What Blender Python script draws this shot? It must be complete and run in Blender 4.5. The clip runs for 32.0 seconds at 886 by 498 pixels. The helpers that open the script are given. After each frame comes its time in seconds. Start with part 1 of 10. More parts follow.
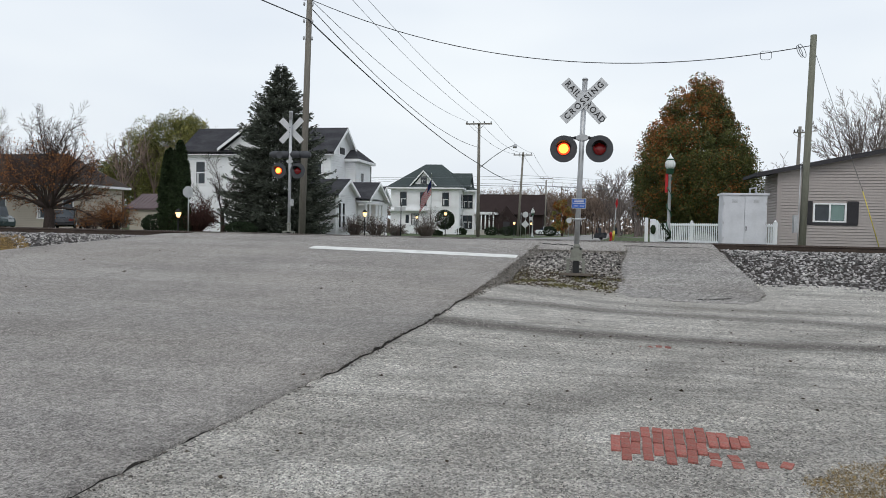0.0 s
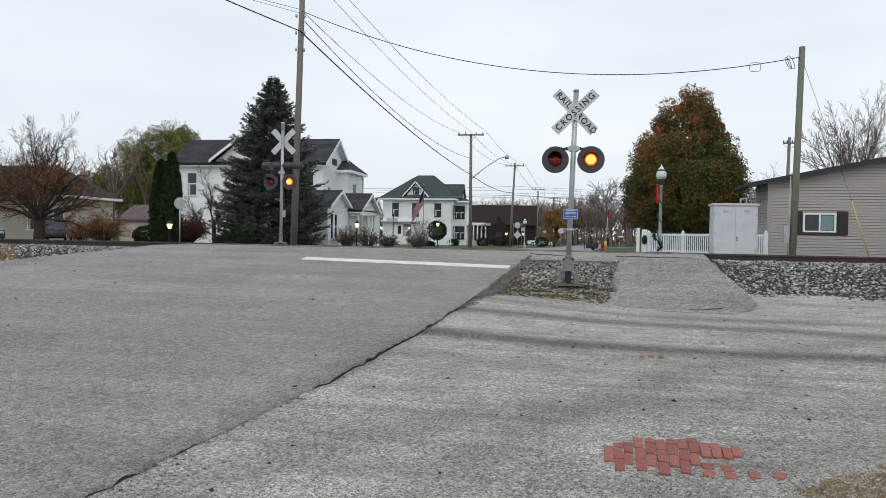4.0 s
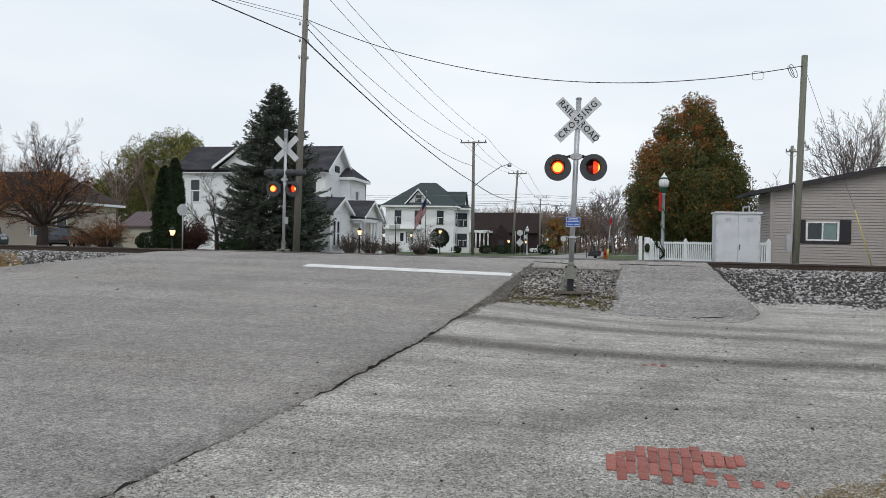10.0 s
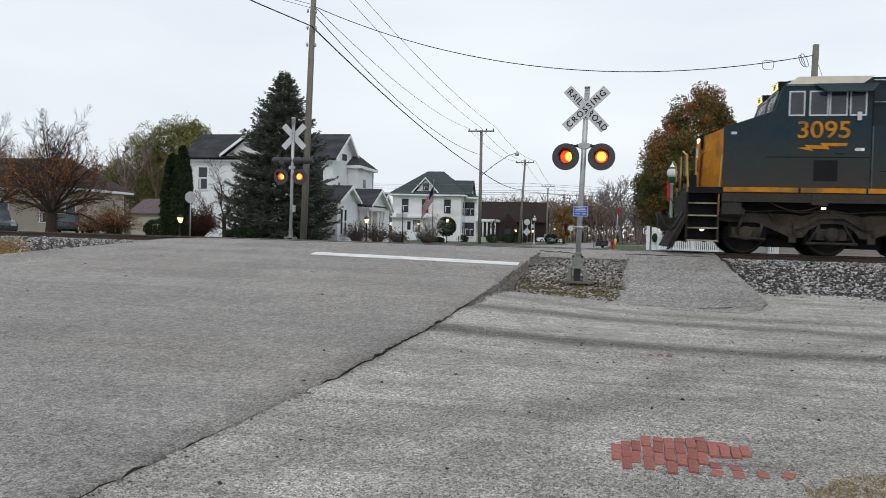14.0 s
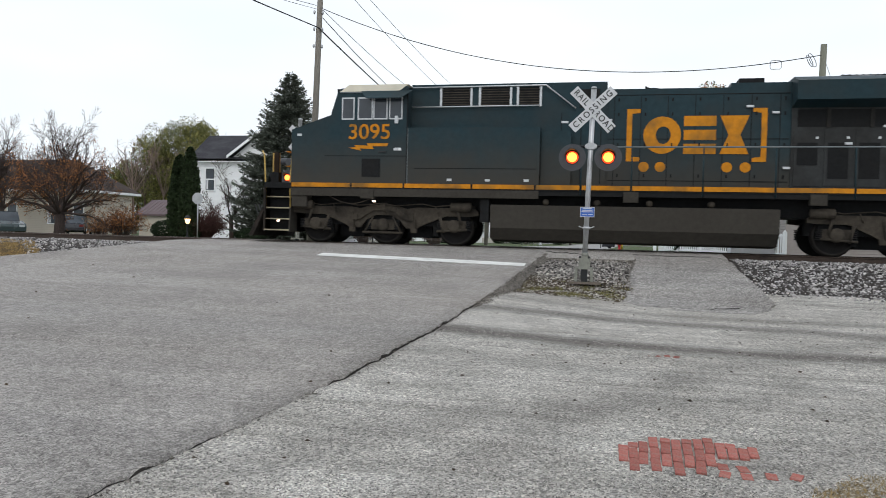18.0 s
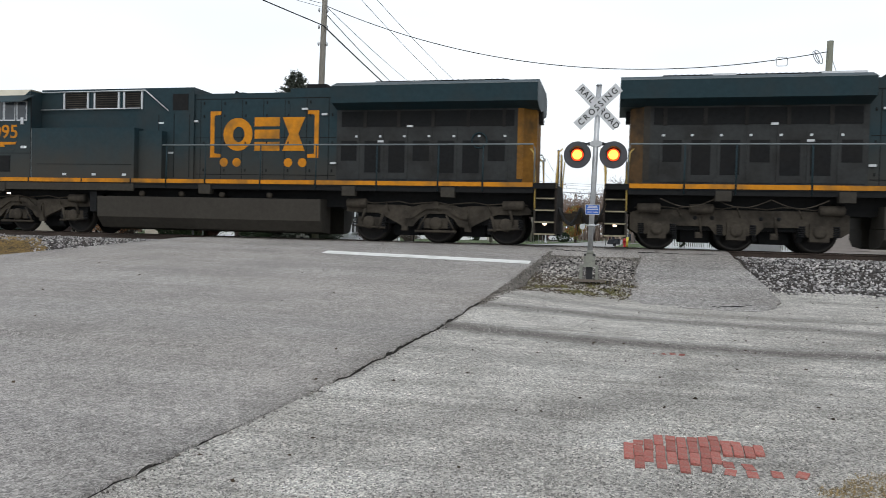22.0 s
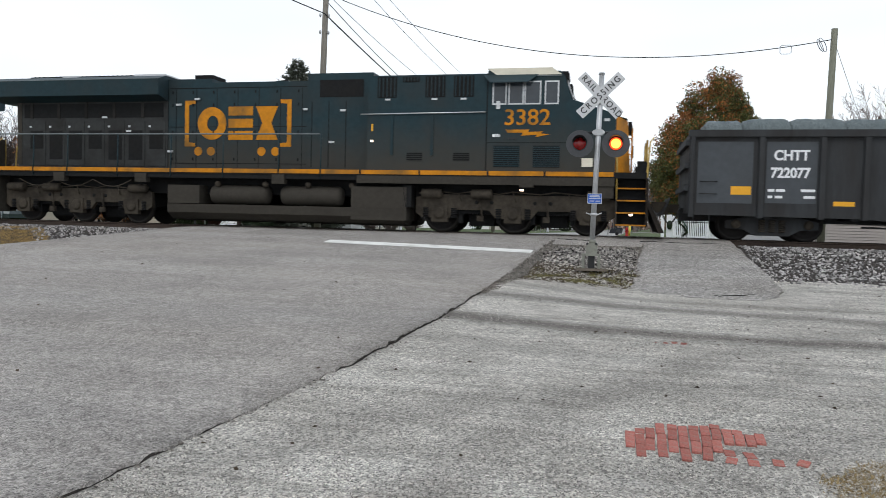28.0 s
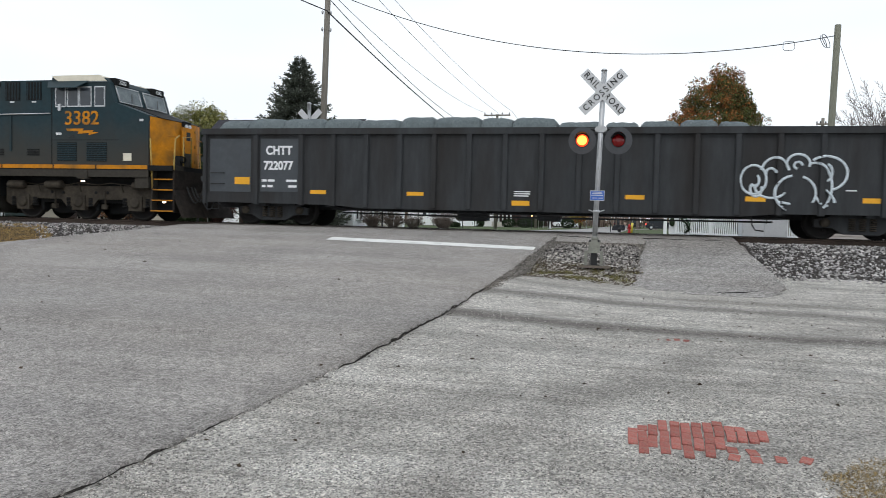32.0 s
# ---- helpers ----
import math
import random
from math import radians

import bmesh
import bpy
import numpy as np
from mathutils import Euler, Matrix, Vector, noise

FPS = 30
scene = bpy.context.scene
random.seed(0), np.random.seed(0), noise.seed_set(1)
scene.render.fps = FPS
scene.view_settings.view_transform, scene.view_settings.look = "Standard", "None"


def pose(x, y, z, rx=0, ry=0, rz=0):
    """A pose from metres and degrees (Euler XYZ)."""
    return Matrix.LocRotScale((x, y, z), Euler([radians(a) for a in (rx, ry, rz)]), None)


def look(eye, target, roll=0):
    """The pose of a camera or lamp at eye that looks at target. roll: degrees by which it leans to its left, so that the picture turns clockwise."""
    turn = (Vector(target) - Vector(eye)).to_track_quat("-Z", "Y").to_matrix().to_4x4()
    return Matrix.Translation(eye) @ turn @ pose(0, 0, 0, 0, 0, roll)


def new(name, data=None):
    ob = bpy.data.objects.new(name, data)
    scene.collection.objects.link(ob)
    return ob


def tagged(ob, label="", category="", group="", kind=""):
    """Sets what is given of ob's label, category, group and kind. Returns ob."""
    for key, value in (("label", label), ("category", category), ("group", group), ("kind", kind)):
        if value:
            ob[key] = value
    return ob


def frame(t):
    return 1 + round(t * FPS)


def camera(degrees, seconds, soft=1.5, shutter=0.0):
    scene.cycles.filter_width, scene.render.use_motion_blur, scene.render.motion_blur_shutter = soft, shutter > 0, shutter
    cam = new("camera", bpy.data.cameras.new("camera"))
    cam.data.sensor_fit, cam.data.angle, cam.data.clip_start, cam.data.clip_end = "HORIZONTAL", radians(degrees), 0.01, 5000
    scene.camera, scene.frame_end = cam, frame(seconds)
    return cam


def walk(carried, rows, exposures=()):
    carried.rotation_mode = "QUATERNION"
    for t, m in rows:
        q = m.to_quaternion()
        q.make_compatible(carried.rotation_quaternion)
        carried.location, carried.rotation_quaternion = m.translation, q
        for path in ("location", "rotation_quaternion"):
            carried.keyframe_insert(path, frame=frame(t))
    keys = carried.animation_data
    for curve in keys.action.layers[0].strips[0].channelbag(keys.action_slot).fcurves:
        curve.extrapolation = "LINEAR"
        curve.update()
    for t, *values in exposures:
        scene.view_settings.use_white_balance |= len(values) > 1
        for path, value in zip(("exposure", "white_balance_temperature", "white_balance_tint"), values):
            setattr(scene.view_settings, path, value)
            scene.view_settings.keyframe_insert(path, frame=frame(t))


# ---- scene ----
FOV = 62.0
EYE = (0.0, 0.0, 1.6)
PATH = [
    (0, 11.697, -1.809, 1.159), (0.5, 11.459, -1.844, 1.376), (1, 11.152, -1.648, 1.441), (1.5, 11.258, -1.487, 1.502),
    (2, 11.035, -1.295, 1.475), (2.5, 11.139, -1.152, 1.511), (3, 11.289, -1.075, 1.485), (3.5, 11.249, -1.003, 1.044),
    (5.5, 10.735, -0.798, 1.320), (6, 10.793, -0.759, 1.311), (6.5, 10.855, -0.754, 1.378), (7, 11.008, -0.695, 1.363),
    (7.5, 10.947, -0.545, 1.339), (8, 10.952, -0.429, 1.254), (8.5, 11.015, -0.273, 1.103), (9, 11.015, -0.219, 1.359),
    (9.5, 11.140, -0.244, 1.286), (10, 11.306, -0.391, 1.211), (10.5, 11.363, -0.670, 1.106), (11, 11.269, -0.645, 1.268),
    (11.5, 11.353, -0.816, 1.406), (12, 11.245, -1.082, 1.437), (12.5, 11.363, -0.935, 1.522), (13, 11.563, -1.073, 1.532),
    (13.5, 11.780, -1.133, 1.499), (14, 11.824, -1.273, 1.544), (14.5, 11.896, -1.100, 1.413), (16.5, 12.135, -1.099, 1.528),
    (17, 12.236, -1.154, 1.373), (17.5, 12.287, -1.206, 1.474), (18, 12.331, -1.218, 1.493), (18.5, 12.330, -1.218, 1.535),
    (19, 12.398, -1.236, 1.340), (19.5, 12.412, -1.271, 1.249), (20, 12.461, -1.334, 1.229), (20.5, 12.541, -1.409, 1.232),
    (21, 12.588, -1.416, 1.413), (21.5, 12.685, -1.449, 1.431), (22, 12.709, -1.408, 1.447), (22.5, 12.730, -1.433, 1.507),
    (23, 12.724, -1.498, 1.507), (23.5, 12.732, -1.559, 1.518), (24, 12.732, -1.639, 1.467), (24.5, 12.723, -1.755, 1.436),
    (25, 12.704, -1.893, 1.372), (25.5, 12.706, -2.000, 1.373), (27.5, 12.848, -2.256, 1.473), (28, 12.850, -2.259, 1.425),
    (28.5, 12.836, -2.306, 1.353), (29, 12.841, -2.325, 1.430), (29.5, 12.857, -2.367, 1.591), (30, 12.894, -2.403, 1.686),
    (30.5, 12.925, -2.415, 1.673), (31, 12.926, -2.395, 1.448), (31.5, 12.961, -2.442, 1.387), (32, 13.031, -2.485, 1.362),
]


def aim(yaw, pitch, roll):
    y, p = radians(yaw), radians(pitch)
    ahead = Vector((-math.sin(y) * math.cos(p), math.cos(y) * math.cos(p), math.sin(p)))
    return look(EYE, Vector(EYE) + ahead * 10, roll)


cam = camera(FOV, 32.0, soft=0.6, shutter=0.35)
walk(cam, [(t, aim(a, b, c)) for t, a, b, c in PATH],
     exposures=[(0, 0.0), (12.0, 0.0), (13.5, 0.0), (17.0, 0.18), (19.0, 0.26), (25.0, 0.28), (28.0, 0.27), (32.0, 0.25)])

# ---- sky and light: thick overcast ----
SUN_UP, SUN_TURN = 48.0, 188.0
world = bpy.data.worlds.new("overcast_sky")
scene.world = world
world.use_nodes = True
wn, wl = world.node_tree.nodes, world.node_tree.links
wn.clear()
w_out, w_bg = wn.new("ShaderNodeOutputWorld"), wn.new("ShaderNodeBackground")
w_sky = wn.new("ShaderNodeTexSky")
w_sky.sky_type, w_sky.sun_disc = "NISHITA", False
w_sky.sun_elevation, w_sky.sun_rotation = radians(SUN_UP), radians(SUN_TURN)
w_sky.air_density, w_sky.dust_density = 1.5, 4.0
w_tc, w_map, w_noise, w_ramp = (wn.new("ShaderNodeTexCoord"), wn.new("ShaderNodeMapping"),
                                wn.new("ShaderNodeTexNoise"), wn.new("ShaderNodeValToRGB"))
w_map.inputs["Scale"].default_value = (1.0, 1.0, 3.5)
w_noise.inputs["Scale"].default_value, w_noise.inputs["Detail"].default_value = 1.6, 3.0
w_ramp.color_ramp.elements[0].position, w_ramp.color_ramp.elements[0].color = 0.3, (0.70, 0.765, 0.865, 1)
w_ramp.color_ramp.elements[1].position, w_ramp.color_ramp.elements[1].color = 0.75, (0.905, 0.95, 0.985, 1)
w_scale, w_add = wn.new("ShaderNodeVectorMath"), wn.new("ShaderNodeVectorMath")
w_scale.operation, w_add.operation = "SCALE", "ADD"
w_scale.inputs["Scale"].default_value = 0.012
wl.new(w_tc.outputs["Generated"], w_map.inputs["Vector"])
wl.new(w_map.outputs["Vector"], w_noise.inputs["Vector"])
wl.new(w_noise.outputs["Fac"], w_ramp.inputs["Fac"])
wl.new(w_sky.outputs["Color"], w_scale.inputs[0])
wl.new(w_scale.outputs["Vector"], w_add.inputs[0])
wl.new(w_ramp.outputs["Color"], w_add.inputs[1])
wl.new(w_add.outputs["Vector"], w_bg.inputs["Color"])
w_bg.inputs["Strength"].default_value = 0.97
wl.new(w_bg.outputs["Background"], w_out.inputs["Surface"])
sun = new("sun", bpy.data.lights.new("sun", "SUN"))
sun.data.energy, sun.data.angle, sun.data.color = 0.5, radians(25), (1.0, 0.97, 0.93)
sun.matrix_basis = look((6, -40, 45), (0, 0, 0))


# ---- materials ----
def srgb(r, g, b):
    def lin(c):
        c /= 255
        return c / 12.92 if c <= 0.04045 else ((c + 0.055) / 1.055) ** 2.4
    return (lin(r), lin(g), lin(b), 1)


def shade(c, k):
    return (min(1, c[0] * k), min(1, c[1] * k), min(1, c[2] * k), 1)


def mat(name, base, rough=0.6, metal=0.0, var=0.25, grain=20.0, stain=1.2, dirt=None, dirt_amt=0.35, bump=0.2,
        bump_dist=0.01, emit=0.0, stretch=(1, 1, 1), per_object=0.0, per_island=0.0, alpha=1.0, transmission=0.0):
    """Grain and stains at two scales, wear in roughness and fine relief."""
    m = bpy.data.materials.new(name)
    m.use_nodes = True
    n, l = m.node_tree.nodes, m.node_tree.links
    b = n["Principled BSDF"]
    tc, mp = n.new("ShaderNodeTexCoord"), n.new("ShaderNodeMapping")
    mp.inputs["Scale"].default_value = stretch
    l.new(tc.outputs["Object"], mp.inputs["Vector"])
    fine, big = n.new("ShaderNodeTexNoise"), n.new("ShaderNodeTexNoise")
    fine.inputs["Scale"].default_value, fine.inputs["Detail"].default_value = grain, 6.0
    fine.inputs["Roughness"].default_value = 0.65
    big.inputs["Scale"].default_value, big.inputs["Detail"].default_value = stain, 4.0
    for t in (fine, big):
        l.new(mp.outputs["Vector"], t.inputs["Vector"])
    ramp = n.new("ShaderNodeValToRGB")
    ramp.color_ramp.elements[0].position, ramp.color_ramp.elements[1].position = 0.3, 0.7
    ramp.color_ramp.elements[0].color, ramp.color_ramp.elements[1].color = shade(base, 1 - var), shade(base, 1 + var)
    l.new(fine.outputs["Fac"], ramp.inputs["Fac"])
    colour = ramp.outputs["Color"]
    if dirt:
        mask = n.new("ShaderNodeMapRange")
        mask.inputs["From Min"].default_value, mask.inputs["From Max"].default_value = 0.45, 0.7
        mask.inputs["To Max"].default_value = dirt_amt
        mask.clamp = True
        l.new(big.outputs["Fac"], mask.inputs["Value"])
        mix = n.new("ShaderNodeMix")
        mix.data_type = "RGBA"
        l.new(mask.outputs["Result"], mix.inputs["Factor"])
        l.new(colour, mix.inputs["A"])
        mix.inputs["B"].default_value = dirt
        colour = mix.outputs["Result"]
    if per_object or per_island:
        if per_object:
            src = n.new("ShaderNodeObjectInfo").outputs["Random"]
        else:
            src = n.new("ShaderNodeNewGeometry").outputs["Random Per Island"]
        k = per_object or per_island
        mr = n.new("ShaderNodeMapRange")
        mr.inputs["To Min"].default_value, mr.inputs["To Max"].default_value = 1 - k, 1 + k
        l.new(src, mr.inputs["Value"])
        vm = n.new("ShaderNodeVectorMath")
        vm.operation = "SCALE"
        l.new(colour, vm.inputs[0])
        l.new(mr.outputs["Result"], vm.inputs["Scale"])
        colour = vm.outputs["Vector"]
    l.new(colour, b.inputs["Base Color"])
    rr = n.new("ShaderNodeMapRange")
    rr.inputs["To Min"].default_value, rr.inputs["To Max"].default_value = max(0.02, rough - 0.12), min(1, rough + 0.12)
    l.new(big.outputs["Fac"], rr.inputs["Value"])
    l.new(rr.outputs["Result"], b.inputs["Roughness"])
    b.inputs["Metallic"].default_value = metal
    if rough >= 0.85:
        b.inputs["Specular IOR Level"].default_value = 0.08 if rough >= 0.95 else 0.2
    if bump:
        bp = n.new("ShaderNodeBump")
        bp.inputs["Strength"].default_value, bp.inputs["Distance"].default_value = bump, bump_dist
        l.new(fine.outputs["Fac"], bp.inputs["Height"])
        l.new(bp.outputs["Normal"], b.inputs["Normal"])
    if emit:
        b.inputs["Emission Color"].default_value = base
        b.inputs["Emission Strength"].default_value = emit
    if alpha < 1:
        b.inputs["Alpha"].default_value = alpha
    if transmission:
        b.inputs["Transmission Weight"].default_value = transmission
    return m


def ground_mat():
    """Crushed limestone on the near side of the track, turf beyond it."""
    m = bpy.data.materials.new("gravel_and_turf")
    m.use_nodes = True
    n, l = m.node_tree.nodes, m.node_tree.links
    b = n["Principled BSDF"]
    tc, sep = n.new("ShaderNodeTexCoord"), n.new("ShaderNodeSeparateXYZ")
    l.new(tc.outputs["Object"], sep.inputs[0])

    def noise_of(scale, detail=4.0, stretch=None):
        t = n.new("ShaderNodeTexNoise")
        t.inputs["Scale"].default_value, t.inputs["Detail"].default_value = scale, detail
        if stretch:
            mp = n.new("ShaderNodeMapping")
            mp.inputs["Scale"].default_value = stretch
            mp.inputs["Rotation"].default_value = (0, 0, radians(4))
            l.new(tc.outputs["Object"], mp.inputs["Vector"])
            l.new(mp.outputs["Vector"], t.inputs["Vector"])
        else:
            l.new(tc.outputs["Object"], t.inputs["Vector"])
        return t.outputs["Fac"]

    def ramp_of(fac, p0, c0, p1, c1):
        r = n.new("ShaderNodeValToRGB")
        r.color_ramp.elements[0].position, r.color_ramp.elements[0].color = p0, c0
        r.color_ramp.elements[1].position, r.color_ramp.elements[1].color = p1, c1
        l.new(fac, r.inputs["Fac"])
        return r.outputs["Color"]

    def mixed(fac, a, bb, kind="MIX"):
        x = n.new("ShaderNodeMix")
        x.data_type, x.blend_type = "RGBA", kind
        if isinstance(fac, float):
            x.inputs["Factor"].default_value = fac
        else:
            l.new(fac, x.inputs["Factor"])
        l.new(a, x.inputs["A"])
        l.new(bb, x.inputs["B"])
        return x.outputs["Result"]

    vor = n.new("ShaderNodeTexVoronoi")
    vor.inputs["Scale"].default_value = 74.0
    l.new(tc.outputs["Object"], vor.inputs["Vector"])
    stones = ramp_of(vor.outputs["Color"], 0.1, srgb(126, 122, 116), 0.92, srgb(255, 252, 245))
    patches = ramp_of(noise_of(0.55, 6), 0.35, srgb(208, 203, 197), 0.65, srgb(250, 246, 240))
    gravel = mixed(0.4, stones, patches)
    # coarser and finer drifts of stone
    gravel = mixed(0.8, gravel, ramp_of(noise_of(1.7, 7), 0.36, (0.80, 0.80, 0.79, 1), 0.62, (1.08, 1.08, 1.08, 1)), "MULTIPLY")
    # faint streaks left by tyres and the grader, broad and fine
    streaks = ramp_of(noise_of(1.0, 6, (0.1, 1.6, 1.0)), 0.42, (0.66, 0.65, 0.63, 1), 0.56, (1, 1, 1, 1))
    gravel = mixed(0.35, gravel, streaks, "MULTIPLY")
    ruts = ramp_of(noise_of(1.0, 5, (0.35, 7.0, 1.0)), 0.36, (0.62, 0.61, 0.59, 1), 0.5, (1.03, 1.03, 1.03, 1))
    gravel = mixed(0.5, gravel, ruts, "MULTIPLY")
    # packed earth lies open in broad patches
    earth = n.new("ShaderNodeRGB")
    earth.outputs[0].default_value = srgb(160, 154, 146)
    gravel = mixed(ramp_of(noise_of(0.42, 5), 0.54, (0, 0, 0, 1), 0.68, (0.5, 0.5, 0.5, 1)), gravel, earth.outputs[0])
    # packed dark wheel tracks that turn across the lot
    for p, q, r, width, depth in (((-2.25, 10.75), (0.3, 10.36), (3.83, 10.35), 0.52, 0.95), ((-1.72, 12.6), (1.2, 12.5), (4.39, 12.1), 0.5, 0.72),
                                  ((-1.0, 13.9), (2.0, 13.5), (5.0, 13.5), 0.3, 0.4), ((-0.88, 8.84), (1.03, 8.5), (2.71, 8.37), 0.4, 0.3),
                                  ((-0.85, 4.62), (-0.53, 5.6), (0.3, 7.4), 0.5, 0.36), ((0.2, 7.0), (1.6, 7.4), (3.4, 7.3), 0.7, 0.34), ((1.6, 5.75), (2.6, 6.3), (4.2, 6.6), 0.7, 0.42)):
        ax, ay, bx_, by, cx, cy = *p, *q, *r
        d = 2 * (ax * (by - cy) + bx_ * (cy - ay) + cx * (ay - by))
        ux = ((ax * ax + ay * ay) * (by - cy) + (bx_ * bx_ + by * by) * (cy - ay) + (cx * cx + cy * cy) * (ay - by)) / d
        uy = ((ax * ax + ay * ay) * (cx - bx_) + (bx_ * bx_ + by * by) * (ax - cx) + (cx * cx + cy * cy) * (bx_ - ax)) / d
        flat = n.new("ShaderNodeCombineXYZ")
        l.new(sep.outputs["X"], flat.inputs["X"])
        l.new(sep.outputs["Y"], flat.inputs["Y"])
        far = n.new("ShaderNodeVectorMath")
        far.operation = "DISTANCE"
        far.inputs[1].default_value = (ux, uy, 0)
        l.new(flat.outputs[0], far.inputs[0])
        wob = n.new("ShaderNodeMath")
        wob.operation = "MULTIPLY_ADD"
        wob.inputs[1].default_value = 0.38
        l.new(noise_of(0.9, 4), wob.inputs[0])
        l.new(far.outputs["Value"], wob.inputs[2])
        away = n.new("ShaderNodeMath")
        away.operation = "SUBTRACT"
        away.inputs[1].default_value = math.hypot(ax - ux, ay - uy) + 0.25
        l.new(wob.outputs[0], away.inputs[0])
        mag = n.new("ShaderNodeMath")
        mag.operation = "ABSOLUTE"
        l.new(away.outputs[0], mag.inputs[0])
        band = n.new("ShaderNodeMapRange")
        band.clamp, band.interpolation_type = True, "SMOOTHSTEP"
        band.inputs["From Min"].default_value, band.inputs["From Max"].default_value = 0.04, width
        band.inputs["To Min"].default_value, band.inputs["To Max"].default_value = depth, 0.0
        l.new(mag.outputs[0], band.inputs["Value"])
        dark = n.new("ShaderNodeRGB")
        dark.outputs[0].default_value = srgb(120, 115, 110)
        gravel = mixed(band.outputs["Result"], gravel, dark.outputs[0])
    grit = n.new("ShaderNodeTexVoronoi")
    grit.inputs["Scale"].default_value = 38.0
    l.new(tc.outputs["Object"], grit.inputs["Vector"])
    gravel = mixed(0.9, gravel, ramp_of(grit.outputs["Color"], 0.12, (0.60, 0.60, 0.59, 1), 0.85, (1.3, 1.3, 1.29, 1)), "MULTIPLY")
    speck = ramp_of(noise_of(46, 6), 0.34, (0.3, 0.29, 0.28, 1), 0.5, (1.12, 1.11, 1.1, 1))
    gravel = mixed(0.85, gravel, speck, "MULTIPLY")
    turf = ramp_of(noise_of(3.0, 8), 0.3, (0.035, 0.06, 0.018, 1), 0.7, (0.10, 0.13, 0.045, 1))
    edge = n.new("ShaderNodeMath")
    edge.operation = "MULTIPLY_ADD"
    edge.inputs[1].default_value = 3.0
    l.new(noise_of(0.5), edge.inputs[0])
    l.new(sep.outputs["Y"], edge.inputs[2])
    mr = n.new("ShaderNodeMapRange")
    mr.clamp = True
    mr.inputs["From Min"].default_value, mr.inputs["From Max"].default_value = 28.0, 30.0
    l.new(edge.outputs[0], mr.inputs["Value"])
    l.new(mixed(mr.outputs["Result"], gravel, turf), b.inputs["Base Color"])
    b.inputs["Roughness"].default_value = 0.95
    bp = n.new("ShaderNodeBump")
    bp.inputs["Strength"].default_value, bp.inputs["Distance"].default_value = 1.0, 0.03
    l.new(vor.outputs["Distance"], bp.inputs["Height"])
    l.new(bp.outputs["Normal"], b.inputs["Normal"])
    return m


def asphalt_mat(name, base, cell=62.0, contrast=0.5, streak=0.3):
    """Rolled stone chips in bitumen: speckle at two sizes, tyre streaks, brownish stains, a few pale chips."""
    m = bpy.data.materials.new(name)
    m.use_nodes = True
    n, l = m.node_tree.nodes, m.node_tree.links
    b = n["Principled BSDF"]
    tc = n.new("ShaderNodeTexCoord")

    def cells(scale):
        v = n.new("ShaderNodeTexVoronoi")
        v.inputs["Scale"].default_value = scale
        l.new(tc.outputs["Object"], v.inputs["Vector"])
        return v

    def cloud(scale, detail, stretch=(1, 1, 1), turn=0):
        mp, t = n.new("ShaderNodeMapping"), n.new("ShaderNodeTexNoise")
        mp.inputs["Scale"].default_value, mp.inputs["Rotation"].default_value = stretch, (0, 0, radians(turn))
        t.inputs["Scale"].default_value, t.inputs["Detail"].default_value = scale, detail
        l.new(tc.outputs["Object"], mp.inputs["Vector"])
        l.new(mp.outputs["Vector"], t.inputs["Vector"])
        return t.outputs["Fac"]

    def tone(fac, p0, c0, p1, c1):
        r = n.new("ShaderNodeValToRGB")
        r.color_ramp.elements[0].position, r.color_ramp.elements[0].color = p0, c0
        r.color_ramp.elements[1].position, r.color_ramp.elements[1].color = p1, c1
        l.new(fac, r.inputs["Fac"])
        return r.outputs["Color"]

    def times(f, a, c):
        x = n.new("ShaderNodeMix")
        x.data_type, x.blend_type = "RGBA", "MULTIPLY"
        x.inputs["Factor"].default_value = f
        l.new(a, x.inputs["A"])
        l.new(c, x.inputs["B"])
        return x.outputs["Result"]

    def grey(k):
        return (k, k, k, 1)

    fine, mid = cells(cell), cells(cell * 0.42)
    colour = tone(cloud(0.5, 5), 0.35, shade(base, 0.9), 0.65, shade(base, 1.1))
    colour = times(1.0, colour, tone(fine.outputs["Color"], 0.1, grey(1 - contrast), 0.9, grey(1 + contrast)))
    colour = times(1.0, colour, tone(mid.outputs["Color"], 0.15, grey(1 - contrast * 0.38), 0.85, grey(1 + contrast * 0.38)))
    colour = times(0.9, colour, tone(cloud(9, 7), 0.35, grey(0.88), 0.65, grey(1.1)))
    colour = times(streak * 2, colour, tone(cloud(1.0, 6, (0.1, 1.5, 1), 8), 0.35, (0.8, 0.79, 0.78, 1), 0.62, (1.08, 1.075, 1.06, 1)))
    colour = times(streak * 2, colour, tone(cloud(0.22, 4, (0.4, 1, 1), -10), 0.4, (1.05, 1.05, 1.05, 1), 0.66, (0.95, 0.91, 0.86, 1)))
    chips = n.new("ShaderNodeMix")
    chips.data_type = "RGBA"
    l.new(tone(cells(cell * 0.33).outputs["Color"], 0.9, grey(0), 0.93, grey(0.22)), chips.inputs["Factor"])
    l.new(colour, chips.inputs["A"])
    chips.inputs["B"].default_value = shade(base, 1.75)
    l.new(chips.outputs["Result"], b.inputs["Base Color"])
    b.inputs["Roughness"].default_value = 0.97
    b.inputs["Specular IOR Level"].default_value = 0.08
    bp = n.new("ShaderNodeBump")
    bp.inputs["Strength"].default_value, bp.inputs["Distance"].default_value = 1.0, 0.016
    l.new(fine.outputs["Distance"], bp.inputs["Height"])
    l.new(bp.outputs["Normal"], b.inputs["Normal"])
    return m


